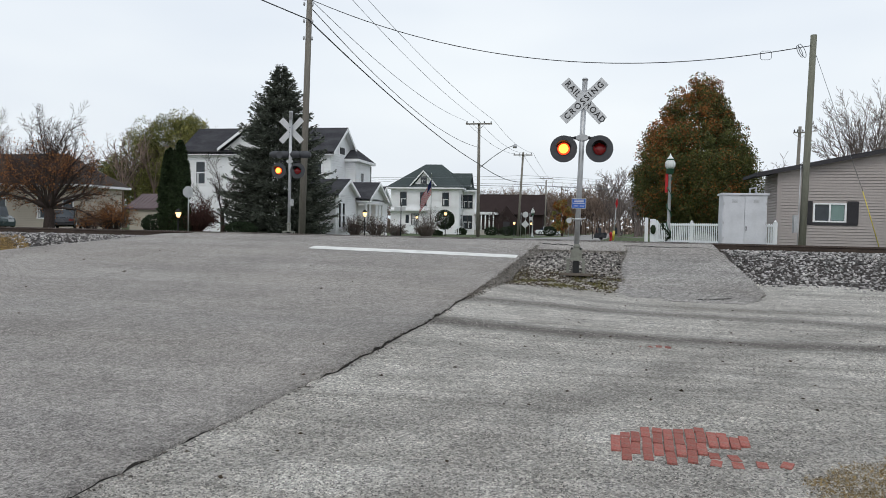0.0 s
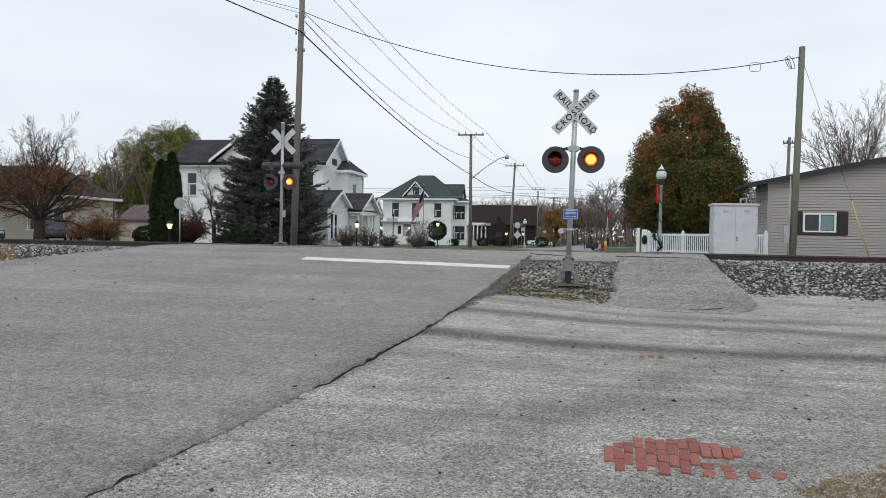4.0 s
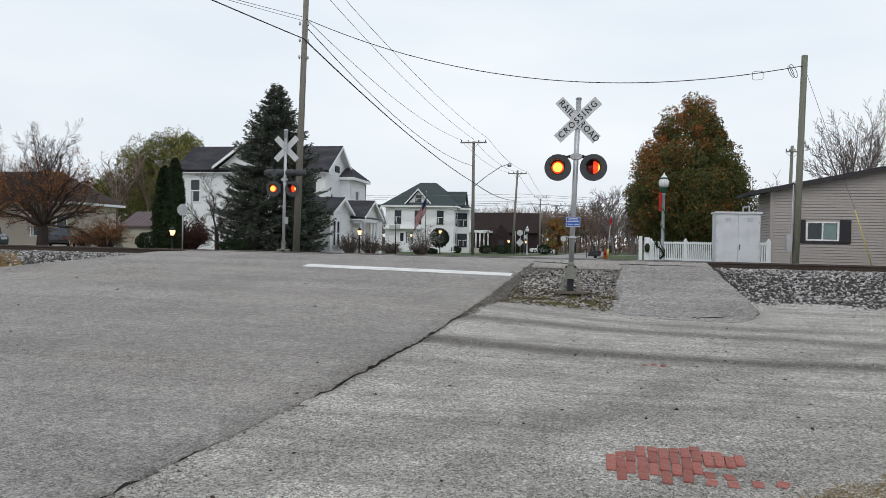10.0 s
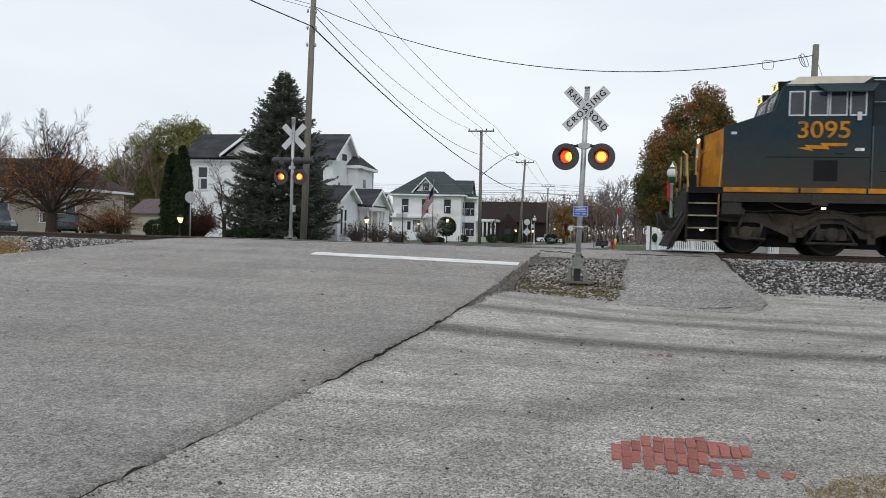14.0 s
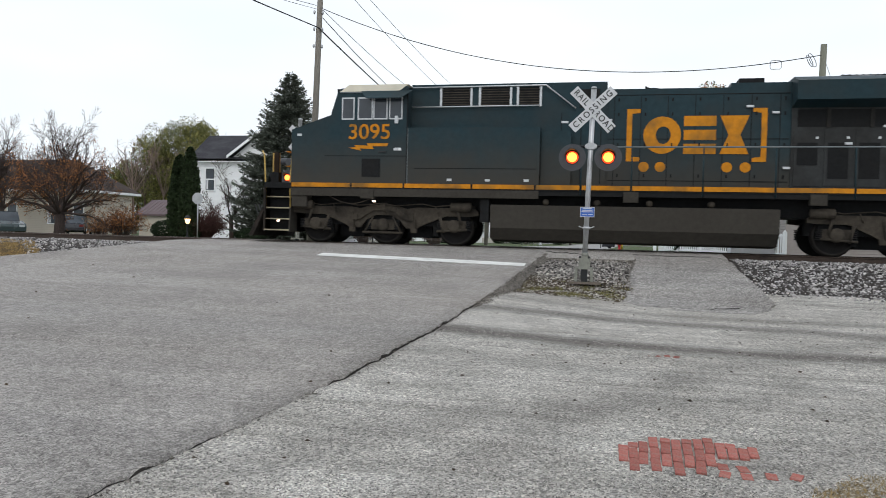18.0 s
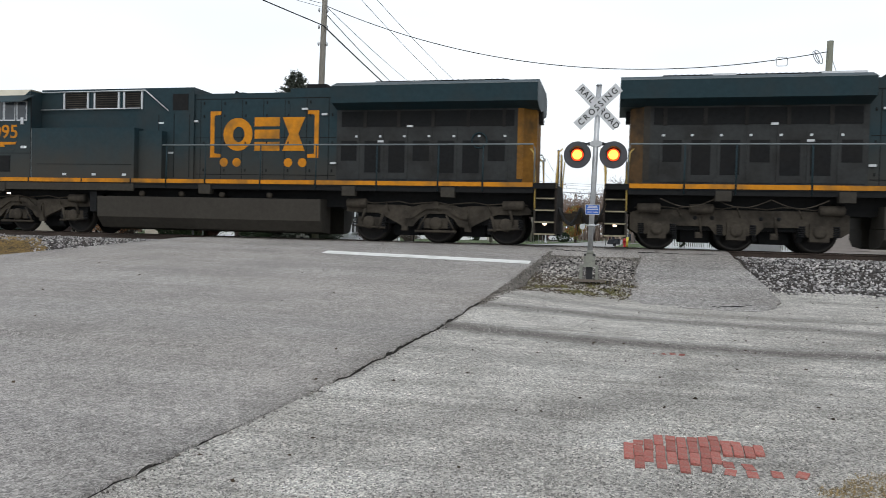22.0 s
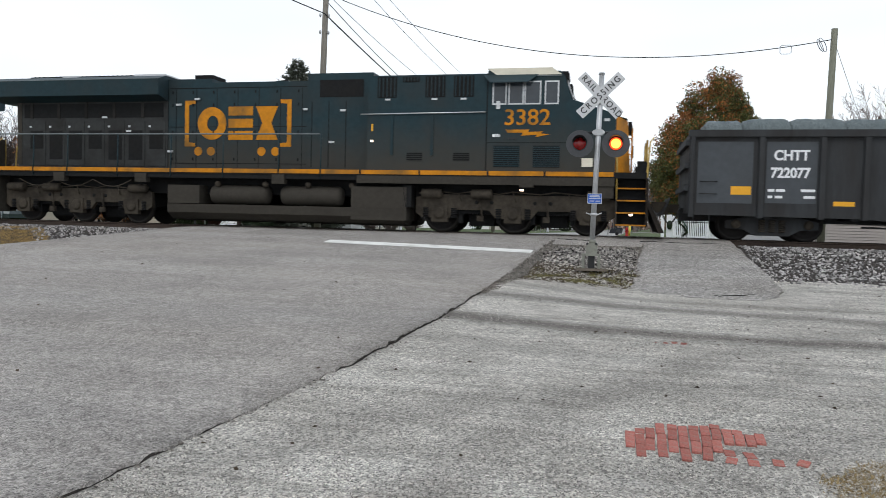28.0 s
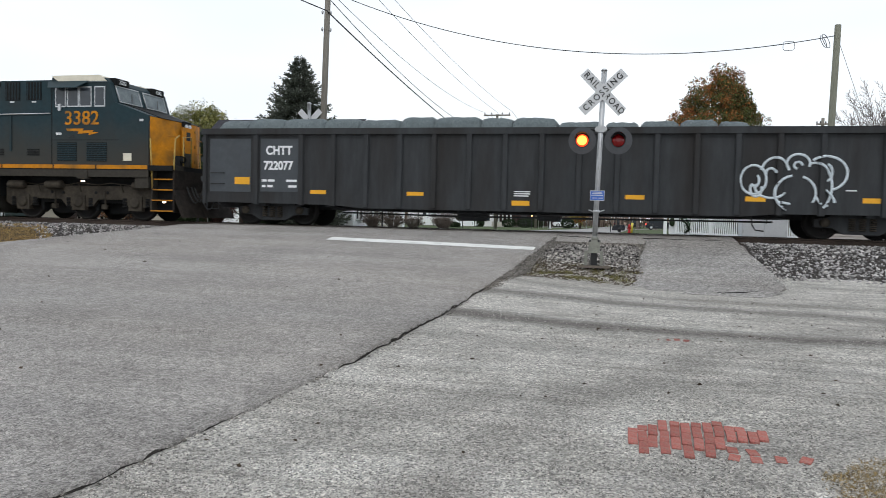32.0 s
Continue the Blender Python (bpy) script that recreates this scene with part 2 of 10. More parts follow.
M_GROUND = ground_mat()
M_ASPHALT = asphalt_mat("worn_asphalt", srgb(163, 159, 155), 84.0, 0.5, 0.24)
M_STREET = mat("far_asphalt", srgb(140, 139, 137), 0.9, var=0.2, grain=60, stain=0.2, dirt=srgb(165, 163, 158), bump=0.2)
M_RAMP = asphalt_mat("coarse_asphalt", srgb(153, 150, 147), 50.0, 0.6, 0.35)
M_BANK = asphalt_mat("crumbling_asphalt_edge", srgb(120, 116, 111), 36.0, 0.7, 0.3)
# near-black edge face: the shadow line under the road's lip is in its colour
M_EDGESHADE = mat("shaded_bitumen_edge", srgb(58, 55, 52), 0.95, var=0.5, grain=40, bump=0.5)
M_CRACK = mat("open_crack", srgb(46, 44, 42), 0.95, var=0.3, grain=30, bump=0.2)
M_SOIL = mat("dark_soil_clod", srgb(84, 76, 66), 0.95, var=0.3, grain=20, bump=0.3, per_island=0.5)
M_PAINT = mat("road_paint", srgb(226, 226, 222), 0.8, var=0.12, grain=60, stain=2.0, dirt=srgb(160, 160, 156), dirt_amt=0.5, bump=0.3)
M_STONEDARK = mat("mossy_ballast_stone", srgb(128, 124, 120), 0.95, var=0.25, grain=15, bump=0.3, per_island=0.97)
M_SOOTYEL = mat("sooty_yellow_paint", srgb(128, 90, 38), 0.7, var=0.2, grain=8, stain=1.6, dirt=srgb(66, 54, 38), dirt_amt=0.8, bump=0.1)
M_STONE = mat("ballast_stone", srgb(156, 153, 151), 0.9, var=0.2, grain=15, bump=0.3, per_island=0.85)
M_PEBBLE = mat("limestone_chip", srgb(172, 168, 162), 0.95, var=0.15, grain=30, bump=0.2, per_island=0.75)
M_BALLAST = mat("ballast_bed", srgb(74, 70, 68), 0.95, var=0.7, grain=16, stain=1.5, dirt=srgb(58, 54, 52), bump=1.0, bump_dist=0.05)
M_RAIL = mat("rusty_rail", srgb(70, 58, 50), 0.7, 0.3, var=0.3, grain=30, stain=3, dirt=srgb(50, 44, 42), bump=0.3)
M_RAILHEAD = mat("worn_rail_head", srgb(140, 138, 136), 0.35, 0.9, var=0.15, grain=60, bump=0.05)
M_TIE = mat("creosoted_tie", srgb(74, 66, 60), 0.95, var=0.4, grain=14, stretch=(8, 1, 4), bump=0.7)
M_BRICK = mat("paving_brick", srgb(156, 96, 88), 0.95, var=0.45, grain=55, stain=16, dirt=srgb(150, 122, 112), dirt_amt=0.75, bump=0.8, per_object=0.14)
M_STRAWPALE = mat("bleached_grass", srgb(172, 146, 98), 0.95, var=0.3, grain=20, per_island=0.35)
M_STRAW = mat("dead_grass", srgb(138, 120, 86), 0.95, var=0.35, grain=20, per_island=0.35)
M_MOSS = mat("low_weeds", srgb(122, 118, 72), 0.95, var=0.35, grain=20, per_island=0.4)
M_GALV = mat("galvanised_steel", srgb(178, 180, 182), 0.45, 0.55, var=0.12, grain=18, stain=4, dirt=srgb(140, 140, 138), bump=0.08)
M_SIGNWHITE = mat("sign_white", srgb(196, 198, 200), 0.5, var=0.05, grain=40, stain=5, dirt=srgb(170, 172, 172), bump=0.05)
M_BLACK = mat("black_paint", srgb(30, 31, 33), 0.6, var=0.2, grain=30, bump=0.1)
M_DISC = mat("matt_black_disc", srgb(58, 60, 64), 0.6, var=0.15, grain=20, stain=5, dirt=srgb(80, 82, 86), bump=0.05)
M_LITRED = mat("glowing_red_lens", (1.0, 0.06, 0.012, 1), 0.3, var=0.0, bump=0, emit=1.15)
M_LITCORE = mat("glowing_lamp_core", (1.0, 0.42, 0.06, 1), 0.3, var=0.0, bump=0, emit=2.3)
M_DIMRED = mat("unlit_red_lens", srgb(120, 14, 16), 0.15, var=0.1, grain=80, bump=0.1)
M_BLUE = mat("sign_blue", srgb(40, 92, 178), 0.45, var=0.06, grain=30, bump=0.05)
M_WOODPOLE = mat("weathered_pole", srgb(128, 124, 116), 0.95, var=0.3, grain=10, stain=1.0, dirt=srgb(90, 84, 78), stretch=(6, 6, 0.4), bump=0.6, bump_dist=0.02)
M_GREENPOLE = mat("green_tinged_pole", srgb(124, 125, 113), 0.95, var=0.25, grain=10, stain=1.0, dirt=srgb(92, 92, 76), stretch=(6, 6, 0.4), bump=0.6, bump_dist=0.02)
M_WIRE = mat("black_cable", srgb(40, 42, 46), 0.6, var=0.1, bump=0)
M_WIREGREY = mat("bare_conductor", srgb(120, 124, 130), 0.5, 0.3, var=0.1, bump=0)
M_GREEN = mat("green_paint", srgb(44, 84, 62), 0.5, var=0.15, bump=0.05)
M_GLOBE = mat("frosted_globe", srgb(225, 228, 226), 0.35, var=0.06, grain=8, bump=0.02)
M_WARMLAMP = mat("warm_lamp_glass", (1.0, 0.62, 0.28, 1), 0.3, var=0, bump=0, emit=2.5)
M_REDCLOTH = mat("red_banner", srgb(176, 36, 40), 0.8, var=0.15, grain=30, bump=0.1)
M_WHITE = mat("white_siding", srgb(240, 241, 242), 0.7, var=0.05, grain=8, stain=0.6, dirt=srgb(218, 218, 217), dirt_amt=0.5, bump=0.05)
M_TRIM = mat("white_trim", srgb(240, 241, 242), 0.6, var=0.04, grain=10, bump=0.03)
M_DULLRED = mat("dull_red_metal", srgb(100, 84, 86), 0.6, var=0.12, grain=6, stain=1, dirt=srgb(90, 78, 77), bump=0.05)
M_SHINGLE = mat("dark_shingles", srgb(60, 60, 64), 0.95, var=0.35, grain=9, stain=0.8, dirt=srgb(95, 96, 98), stretch=(1, 1, 3), bump=0.6)
M_SHINGLEGREEN = mat("grey_green_shingles", srgb(72, 80, 80), 0.95, var=0.3, grain=7, stain=0.6, dirt=srgb(70, 78, 76), bump=0.5)
M_GLASS = mat("dark_window_glass", srgb(52, 58, 64), 0.08, var=0.2, grain=2, bump=0)
M_DARK = mat("dark_trim", srgb(48, 46, 50), 0.7, var=0.2, bump=0.1)
M_TAN = mat("taupe_siding", srgb(166, 158, 154), 0.65, var=0.05, grain=9, stain=0.5, dirt=srgb(156, 148, 143), bump=0.06)
M_CREAM = mat("cream_siding", srgb(190, 182, 168), 0.7, var=0.06, grain=9, stain=0.5, dirt=srgb(170, 160, 146), bump=0.06)
M_BROWNBRICK = mat("dark_brown_wall", srgb(56, 47, 46), 0.95, var=0.2, grain=12, stain=0.7, dirt=srgb(46, 39, 38), bump=0.3)
M_CABINET = mat("cabinet_aluminium", srgb(204, 206, 210), 0.5, 0.25, var=0.05, grain=14, stain=2, dirt=srgb(168, 170, 174), bump=0.03)
M_VINYL = mat("white_vinyl", srgb(238, 240, 242), 0.4, var=0.03, grain=10, bump=0.02)
M_YELLOW = mat("yellow_plastic", srgb(222, 204, 84), 0.5, var=0.08, grain=20, bump=0.05)
M_BARK = mat("bark", srgb(74, 65, 62), 0.95, var=0.35, grain=12, stretch=(2, 2, 0.5), bump=0.8, bump_dist=0.03)
M_BARKGREY = mat("grey_bark", srgb(112, 102, 98), 0.95, var=0.3, grain=12, stretch=(2, 2, 0.5), bump=0.7)
M_NEEDLE = mat("spruce_needles", srgb(86, 91, 82), 0.85, var=0.3, grain=3, per_island=0.6, bump=0)
M_CEDAR = mat("arborvitae_green", srgb(46, 58, 36), 0.85, var=0.3, grain=3, per_island=0.45, bump=0)
M_MAPLEG = mat("maple_green", srgb(78, 82, 36), 0.75, var=0.3, grain=2, per_island=0.5, bump=0)
M_MAPLEO = mat("maple_orange", srgb(140, 86, 38), 0.75, var=0.3, grain=2, per_island=0.45, bump=0)
M_WILLOW = mat("fading_yellow_green_leaf", srgb(126, 124, 66), 0.75, var=0.3, grain=2, per_island=0.45, bump=0)
M_LEAFDARK = mat("dark_fallen_leaf", srgb(70, 60, 50), 0.95, var=0.3, grain=10, per_island=0.4, bump=0)
M_BROWNLEAF = mat("dry_brown_leaf", srgb(146, 98, 60), 0.85, var=0.3, grain=3, per_island=0.5, bump=0)
M_REDLEAF = mat("dark_red_shrub_leaf", srgb(78, 54, 50), 0.85, var=0.3, grain=3, per_island=0.5, bump=0)
M_BOXWOOD = mat("clipped_shrub_green", srgb(40, 52, 34), 0.85, var=0.3, grain=3, per_island=0.45, bump=0)
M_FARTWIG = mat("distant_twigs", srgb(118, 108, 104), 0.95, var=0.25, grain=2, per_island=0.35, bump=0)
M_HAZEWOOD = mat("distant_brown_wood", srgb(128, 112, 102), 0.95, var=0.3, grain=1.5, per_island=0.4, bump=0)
# rolling stock
M_LOCO = mat("dark_blue_paint", srgb(34, 53, 59), 0.5, var=0.15, grain=6, stain=0.9, dirt=srgb(46, 52, 53), dirt_amt=0.7, bump=0.05)
M_LOCODIRT = mat("grimy_sill_paint", srgb(61, 58, 53), 0.85, var=0.2, grain=10, stain=1.5, dirt=srgb(46, 44, 41), bump=0.15)
M_LOCOYEL = mat("grimy_yellow_paint", srgb(192, 125, 28), 0.55, var=0.15, grain=8, stain=1.6, dirt=srgb(112, 86, 48), dirt_amt=0.85, bump=0.05)
M_LOCOBLK = mat("sooty_black", srgb(27, 28, 29), 0.75, var=0.25, grain=8, stain=1.5, dirt=srgb(40, 38, 36), bump=0.2)
M_TRUCK = mat("dusty_cast_steel", srgb(67, 62, 55), 0.9, var=0.25, grain=9, stain=2.2, dirt=srgb(38, 36, 33), dirt_amt=0.8, bump=0.35)
M_TANK = mat("dusty_tank", srgb(62, 59, 54), 0.85, var=0.15, grain=7, stain=0.8, dirt=srgb(52, 49, 45), bump=0.15)
M_PALEEDGE = mat("worn_pale_step_edge", srgb(150, 142, 118), 0.8, var=0.2, grain=14, stain=4, dirt=srgb(92, 84, 68), dirt_amt=0.8, bump=0.1)
M_HANDRAIL = mat("greyed_handrail", srgb(104, 112, 114), 0.7, var=0.15, grain=10, stain=2, dirt=srgb(78, 82, 82), bump=0.05)
# wheel steel and rim hold the shade behind the truck frames in their colour
M_WHEEL = mat("shade_dark_wheel_steel", srgb(30, 28, 27), 0.7, 0.4, var=0.25, grain=10, bump=0.2)
M_TREAD = mat("worn_shade_dark_rim", srgb(46, 43, 40), 0.6, 0.5, var=0.1, bump=0.03)
M_ROOFTAN = mat("faded_cab_roof", srgb(214, 208, 190), 0.6, var=0.08, grain=8, stain=2, dirt=srgb(170, 164, 148), bump=0.05)
M_ALU = mat("bare_aluminium", srgb(190, 192, 194), 0.4, 0.7, var=0.1, bump=0.03)
M_HEAD = mat("lit_headlight", (1.0, 0.66, 0.26, 1), 0.3, var=0, bump=0, emit=6.0)
M_STEPLAMP = mat("lit_step_lamp", (1.0, 0.78, 0.6, 1), 0.3, var=0, bump=0, emit=2.5)
M_BOARDLIT = mat("lit_number_board", (1.0, 0.85, 0.25, 1), 0.4, var=0, bump=0, emit=1.0)
M_GOND = mat("weathered_dark_grey", srgb(57, 59, 61), 0.75, var=0.2, grain=5, stain=0.9, dirt=srgb(46, 43, 41), dirt_amt=0.75, bump=0.15, stretch=(1.3, 1, 0.25))
M_GONDPATCH = mat("grey_patch_paint", srgb(75, 79, 83), 0.7, var=0.1, grain=6, stain=1.2, dirt=srgb(72, 74, 76), bump=0.08)
M_GONDPANEL = mat("rust_tinged_dark_grey", srgb(58, 58, 60), 0.8, var=0.25, grain=6, stain=1.0, dirt=srgb(50, 42, 38), dirt_amt=0.8, bump=0.2, stretch=(1.5, 1, 0.3), per_object=0.22)
M_TARP = mat("grey_green_bale_wrap", srgb(97, 107, 109), 0.75, var=0.35, grain=16, stain=2.4, dirt=srgb(84, 93, 95), dirt_amt=0.7, bump=1.0, bump_dist=0.06, stretch=(1.6, 0.7, 0.5))
M_LETTER = mat("white_stencil", srgb(226, 228, 230), 0.7, var=0.06, grain=20, bump=0.02)
M_REFLECT = mat("yellow_reflective_tape", srgb(224, 162, 24), 0.5, var=0.06, grain=20, bump=0.02)
M_SPRAY = mat("pale_spray_paint", srgb(196, 206, 212), 0.7, var=0.15, grain=14, bump=0.02)
# cars and flags
M_CARWHITE = mat("white_car_paint", srgb(225, 228, 232), 0.25, var=0.03, bump=0)
M_CURTAIN = mat("pale_green_curtain", srgb(128, 150, 146), 0.85, var=0.15, grain=4, stretch=(14, 1, 0.3), bump=0.2)
M_CARTEAL = mat("dark_teal_car_paint", srgb(66, 76, 78), 0.25, var=0.05, bump=0)
M_CARDARK = mat("dark_car_paint", srgb(44, 46, 52), 0.25, var=0.05, bump=0)
M_CARRED = mat("dark_red_car_paint", srgb(110, 38, 34), 0.3, var=0.05, bump=0)
M_TAIL = mat("lit_tail_lamp", (1.0, 0.08, 0.05, 1), 0.3, var=0, bump=0, emit=2.0)
M_TYRE = mat("tyre_rubber", srgb(34, 34, 36), 0.9, var=0.2, bump=0.1)
M_NAVY = mat("flag_navy", srgb(44, 50, 92), 0.85, var=0.1, bump=0.05)
M_CONCRETE = mat("concrete", srgb(188, 184, 176), 0.9, var=0.1, grain=20, stain=1, dirt=srgb(160, 156, 148), bump=0.15)
M_BROWNPLANK = mat("grey_plank", srgb(108, 100, 92), 0.9, var=0.3, grain=10, stretch=(1, 8, 8), bump=0.4)


# ---- mesh helpers ----
def quad(bm, *pts):
    return bm.faces.new([bm.verts.new(p) for p in pts])


def box(bm, x0, x1, y0, y1, z0, z1, mi=0):
    v = [bm.verts.new(p) for p in ((x0, y0, z0), (x1, y0, z0), (x1, y1, z0), (x0, y1, z0), (x0, y0, z1), (x1, y0, z1), (x1, y1, z1), (x0, y1, z1))]
    for f in ((0, 3, 2, 1), (4, 5, 6, 7), (0, 1, 5, 4), (1, 2, 6, 5), (2, 3, 7, 6), (3, 0, 4, 7)):
        bm.faces.new([v[i] for i in f]).material_index = mi
    return v


def tube(bm, a, b, r0, r1=None, seg=8, caps=True, mi=0):
    r1 = r0 if r1 is None else r1
    a, b = Vector(a), Vector(b)
    d = (b - a).normalized()
    s = d.orthogonal().normalized()
    t = d.cross(s)
    ring = []
    for p, r in ((a, r0), (b, r1)):
        ring.append([bm.verts.new(p + (s * math.cos(k * math.tau / seg) + t * math.sin(k * math.tau / seg)) * r) for k in range(seg)])
    for k in range(seg):
        f = bm.faces.new((ring[0][k], ring[0][(k + 1) % seg], ring[1][(k + 1) % seg], ring[1][k]))
        f.smooth, f.material_index = True, mi
    if caps:
        bm.faces.new(ring[0][::-1]).material_index = mi
        bm.faces.new(ring[1]).material_index = mi


def pipe(bm, pts, r, seg=6):
    """One swept tube along the points."""
    p = [Vector(q) for q in pts]
    closed = (p[0] - p[-1]).length < 1e-6
    if closed:
        p.pop()
    n = len(p)
    side = None
    rings = []
    for k in range(n):
        a = p[k - 1] if k or closed else p[0]
        b = p[(k + 1) % n] if k < n - 1 or closed else p[-1]
        d = (b - a).normalized()
        side = d.orthogonal() if side is None else side - d * side.dot(d)
        side.normalize()
        up = d.cross(side)
        rings.append([bm.verts.new(p[k] + (side * math.cos(j * math.tau / seg) + up * math.sin(j * math.tau / seg)) * r) for j in range(seg)])
    for u, v in zip(rings, rings[1:] + (rings[:1] if closed else [])):
        for j in range(seg):
            bm.faces.new((u[j], u[(j + 1) % seg], v[(j + 1) % seg], v[j])).smooth = True
    if not closed:
        bm.faces.new(rings[0][::-1])
        bm.faces.new(rings[-1])


def lathe(bm, prof, seg=16, at=(0, 0, 0), axis="z", mi=0):
    """prof: rows of radius and height along the axis."""
    at = Vector(at)
    rings = []
    for r, h in prof:
        ring = []
        for k in range(seg):
            c, s = math.cos(k * math.tau / seg) * r, math.sin(k * math.tau / seg) * r
            p = (c, s, h) if axis == "z" else ((c, h, s) if axis == "y" else (h, c, s))
            ring.append(bm.verts.new(at + Vector(p)))
        rings.append(ring)
    for a, b in zip(rings, rings[1:]):
        for k in range(seg):
            f = bm.faces.new((a[k], a[(k + 1) % seg], b[(k + 1) % seg], b[k]))
            f.smooth, f.material_index = True, mi
    bm.faces.new(rings[0][::-1]).material_index = mi
    bm.faces.new(rings[-1]).material_index = mi


def prism(bm, outline, lo, hi, axis="y", mi=0):
    """Extrudes an outline (pairs) along an axis; the pair is (x, z), (x, y) or (y, z)."""
    def at(p, h):
        return (p[0], h, p[1]) if axis == "y" else ((p[0], p[1], h) if axis == "z" else (h, p[0], p[1]))
    a = [bm.verts.new(at(p, lo)) for p in outline]
    b = [bm.verts.new(at(p, hi)) for p in outline]
    bm.faces.new(a).material_index = mi
    bm.faces.new(b[::-1]).material_index = mi
    for k in range(len(a)):
        bm.faces.new((a[k], b[k], b[(k + 1) % len(a)], a[(k + 1) % len(a)])).material_index = mi


def soften(bm, width=0.01, seg=1):
    edges = [e for e in bm.edges if len(e.link_faces) == 2 and e.calc_face_angle(0) > 0.6]
    bmesh.ops.bevel(bm, geom=edges, offset=width, segments=seg, affect="EDGES", clamp_overlap=True)


def mesh_of(name, bm, *materials):
    bmesh.ops.recalc_face_normals(bm, faces=bm.faces[:])
    me = bpy.data.meshes.new(name)
    bm.to_mesh(me)
    bm.free()
    for m in materials:
        me.materials.append(m)
    return me


def part(name, bm, material, parent=None, label=""):
    mats = material if isinstance(material, (list, tuple)) else (material,)
    ob = new(name, mesh_of(name, bm, *mats))
    if parent:
        ob.parent = parent
    return tagged(ob, label)


def piece(name, me, parent, m=None):
    ob = new(name, me)
    ob.parent = parent
    if m is not None:
        ob.matrix_basis = m
    return ob


def thing(name, label, category, at=None, group="", kind=""):
    ob = new(name)
    ob.empty_display_size = 0.2
    if at is not None:
        ob.matrix_basis = at if isinstance(at, Matrix) else pose(*at)
    return tagged(ob, label, category, group, kind)


def bx(name, material, parent, x0, x1, y0, y1, z0, z1, bevel=0.0, label=""):
    bm = bmesh.new()
    box(bm, x0, x1, y0, y1, z0, z1)
    if bevel:
        soften(bm, bevel)
    return part(name, bm, material, parent, label)


def text_part(name, words, size, material, parent, m, depth=0.004, label="", squeeze=1.0, bold=0.0, space=1.0):
    cu = bpy.data.curves.new(name, "FONT")
    cu.body, cu.size, cu.extrude, cu.align_x, cu.align_y = words, size, depth, "CENTER", "CENTER"
    cu.offset, cu.space_character = bold, space
    tmp = bpy.data.objects.new(name, cu)
    scene.collection.objects.link(tmp)
    dg = bpy.context.evaluated_depsgraph_get()
    me = bpy.data.meshes.new_from_object(tmp.evaluated_get(dg))
    bpy.data.objects.remove(tmp)
    me.transform(Matrix.Diagonal((squeeze, 1, 1, 1)))
    me.materials.clear()
    me.materials.append(material)
    ob = new(name, me)
    ob.parent = parent
    ob.matrix_basis = m
    return tagged(ob, label)


def lerp_table(rows, v):
    if v <= rows[0][0]:
        return rows[0][1]
    for (a, p), (b, q) in zip(rows, rows[1:]):
        if v <= b:
            return p + (q - p) * (v - a) / (b - a)
    return rows[-1][1]


# ---- the land ----
TRACK_Y, RAIL_Z = 22.15, 1.247
GROUND = [(-40, -0.3), (4, 0.0), (6, 0.02), (8, 0.06), (10.8, 0.15), (13, 0.24), (15, 0.31), (16.5, 0.37), (18, 0.46), (19, 0.62), (20.4, 0.95),
          (21, 1.0), (23.4, 1.0), (26, 0.95), (30, 0.9), (45, 0.8), (66, 0.66), (95, 0.41), (153, 0.22), (260, 0.0), (900, -2.0)]
ROAD = [(-40, -0.28), (4, 0.03), (6, 0.05), (7.7, 0.11), (10.8, 0.25), (12.4, 0.37), (14.6, 0.55), (16.6, 0.77), (18.4, 0.955), (19.6, 1.08), (20.6, 1.18), (21.3, 1.235),
        (23.0, 1.235), (25, 1.17), (28, 1.05), (32, 0.95), (40, 0.87), (66, 0.70), (95, 0.45), (153, 0.26), (260, 0.04)]


def ground_z(x, y):
    z = lerp_table(GROUND, y)
    if -2.2 < x < 0.9 and 15.2 < y < 20.6:
        k = min(1, (x + 2.2) / 0.5, (0.9 - x) / 0.4, (y - 15.2) / 1.4)
        z += max(0, k) * max(0, lerp_table([(15.2, 0.30), (16.0, 0.46), (16.6, 0.58), (18, 0.74), (20.6, 1.0)], y) - z)
    # the lot runs up flush with the road's edge
    if y < 16.5:
        e = road_right(y)
        if x > e - 0.6:
            k = max(0.0, 1 - max(0.0, x - e) / 2.4) * min(1.0, (16.5 - y) / 2.6)
            z += k * max(0.0, lerp_table(ROAD, y) - 0.05 - z)
    if y < 18:
        z += 0.02 * noise.noise((x * 0.5, y * 0.5, 0.3)) + 0.008 * noise.noise((x * 2, y * 2, 1.3))
    return z


def road_right(y):
    return -3.22 + 0.08 * y if y < 24 else -1.3 + 0.055 * (y - 24) if y < 50 else 0.13 + 0.028 * (y - 50)


def road_left(y):
    return lerp_table([(-40, -24.0), (0, -21.0), (12, -17.0), (16, -14.6), (18.6, -13.3), (20.9, -12.5), (23.4, -12.0), (30, -9.5), (40, -7.0), (60, -5.5), (260, 1.0)], y)


def road_z(x, y):
    tilt = 0.012 * min(6.0, max(0.0, road_right(y) - x)) * (1 if y < 20 else max(0, 1 - (y - 20) / 1.0))
    return lerp_table(ROAD, y) + tilt * (1 if y > 8 else 0.3) + 0.006 * noise.noise((x * 0.4, y * 0.4, 5.0))


def steps(*runs):
    out = []
    for a, b, d in runs:
        k = a
        while k < b - 1e-6:
            out.append(k)
            k += d
    out.append(runs[-1][1])
    return out


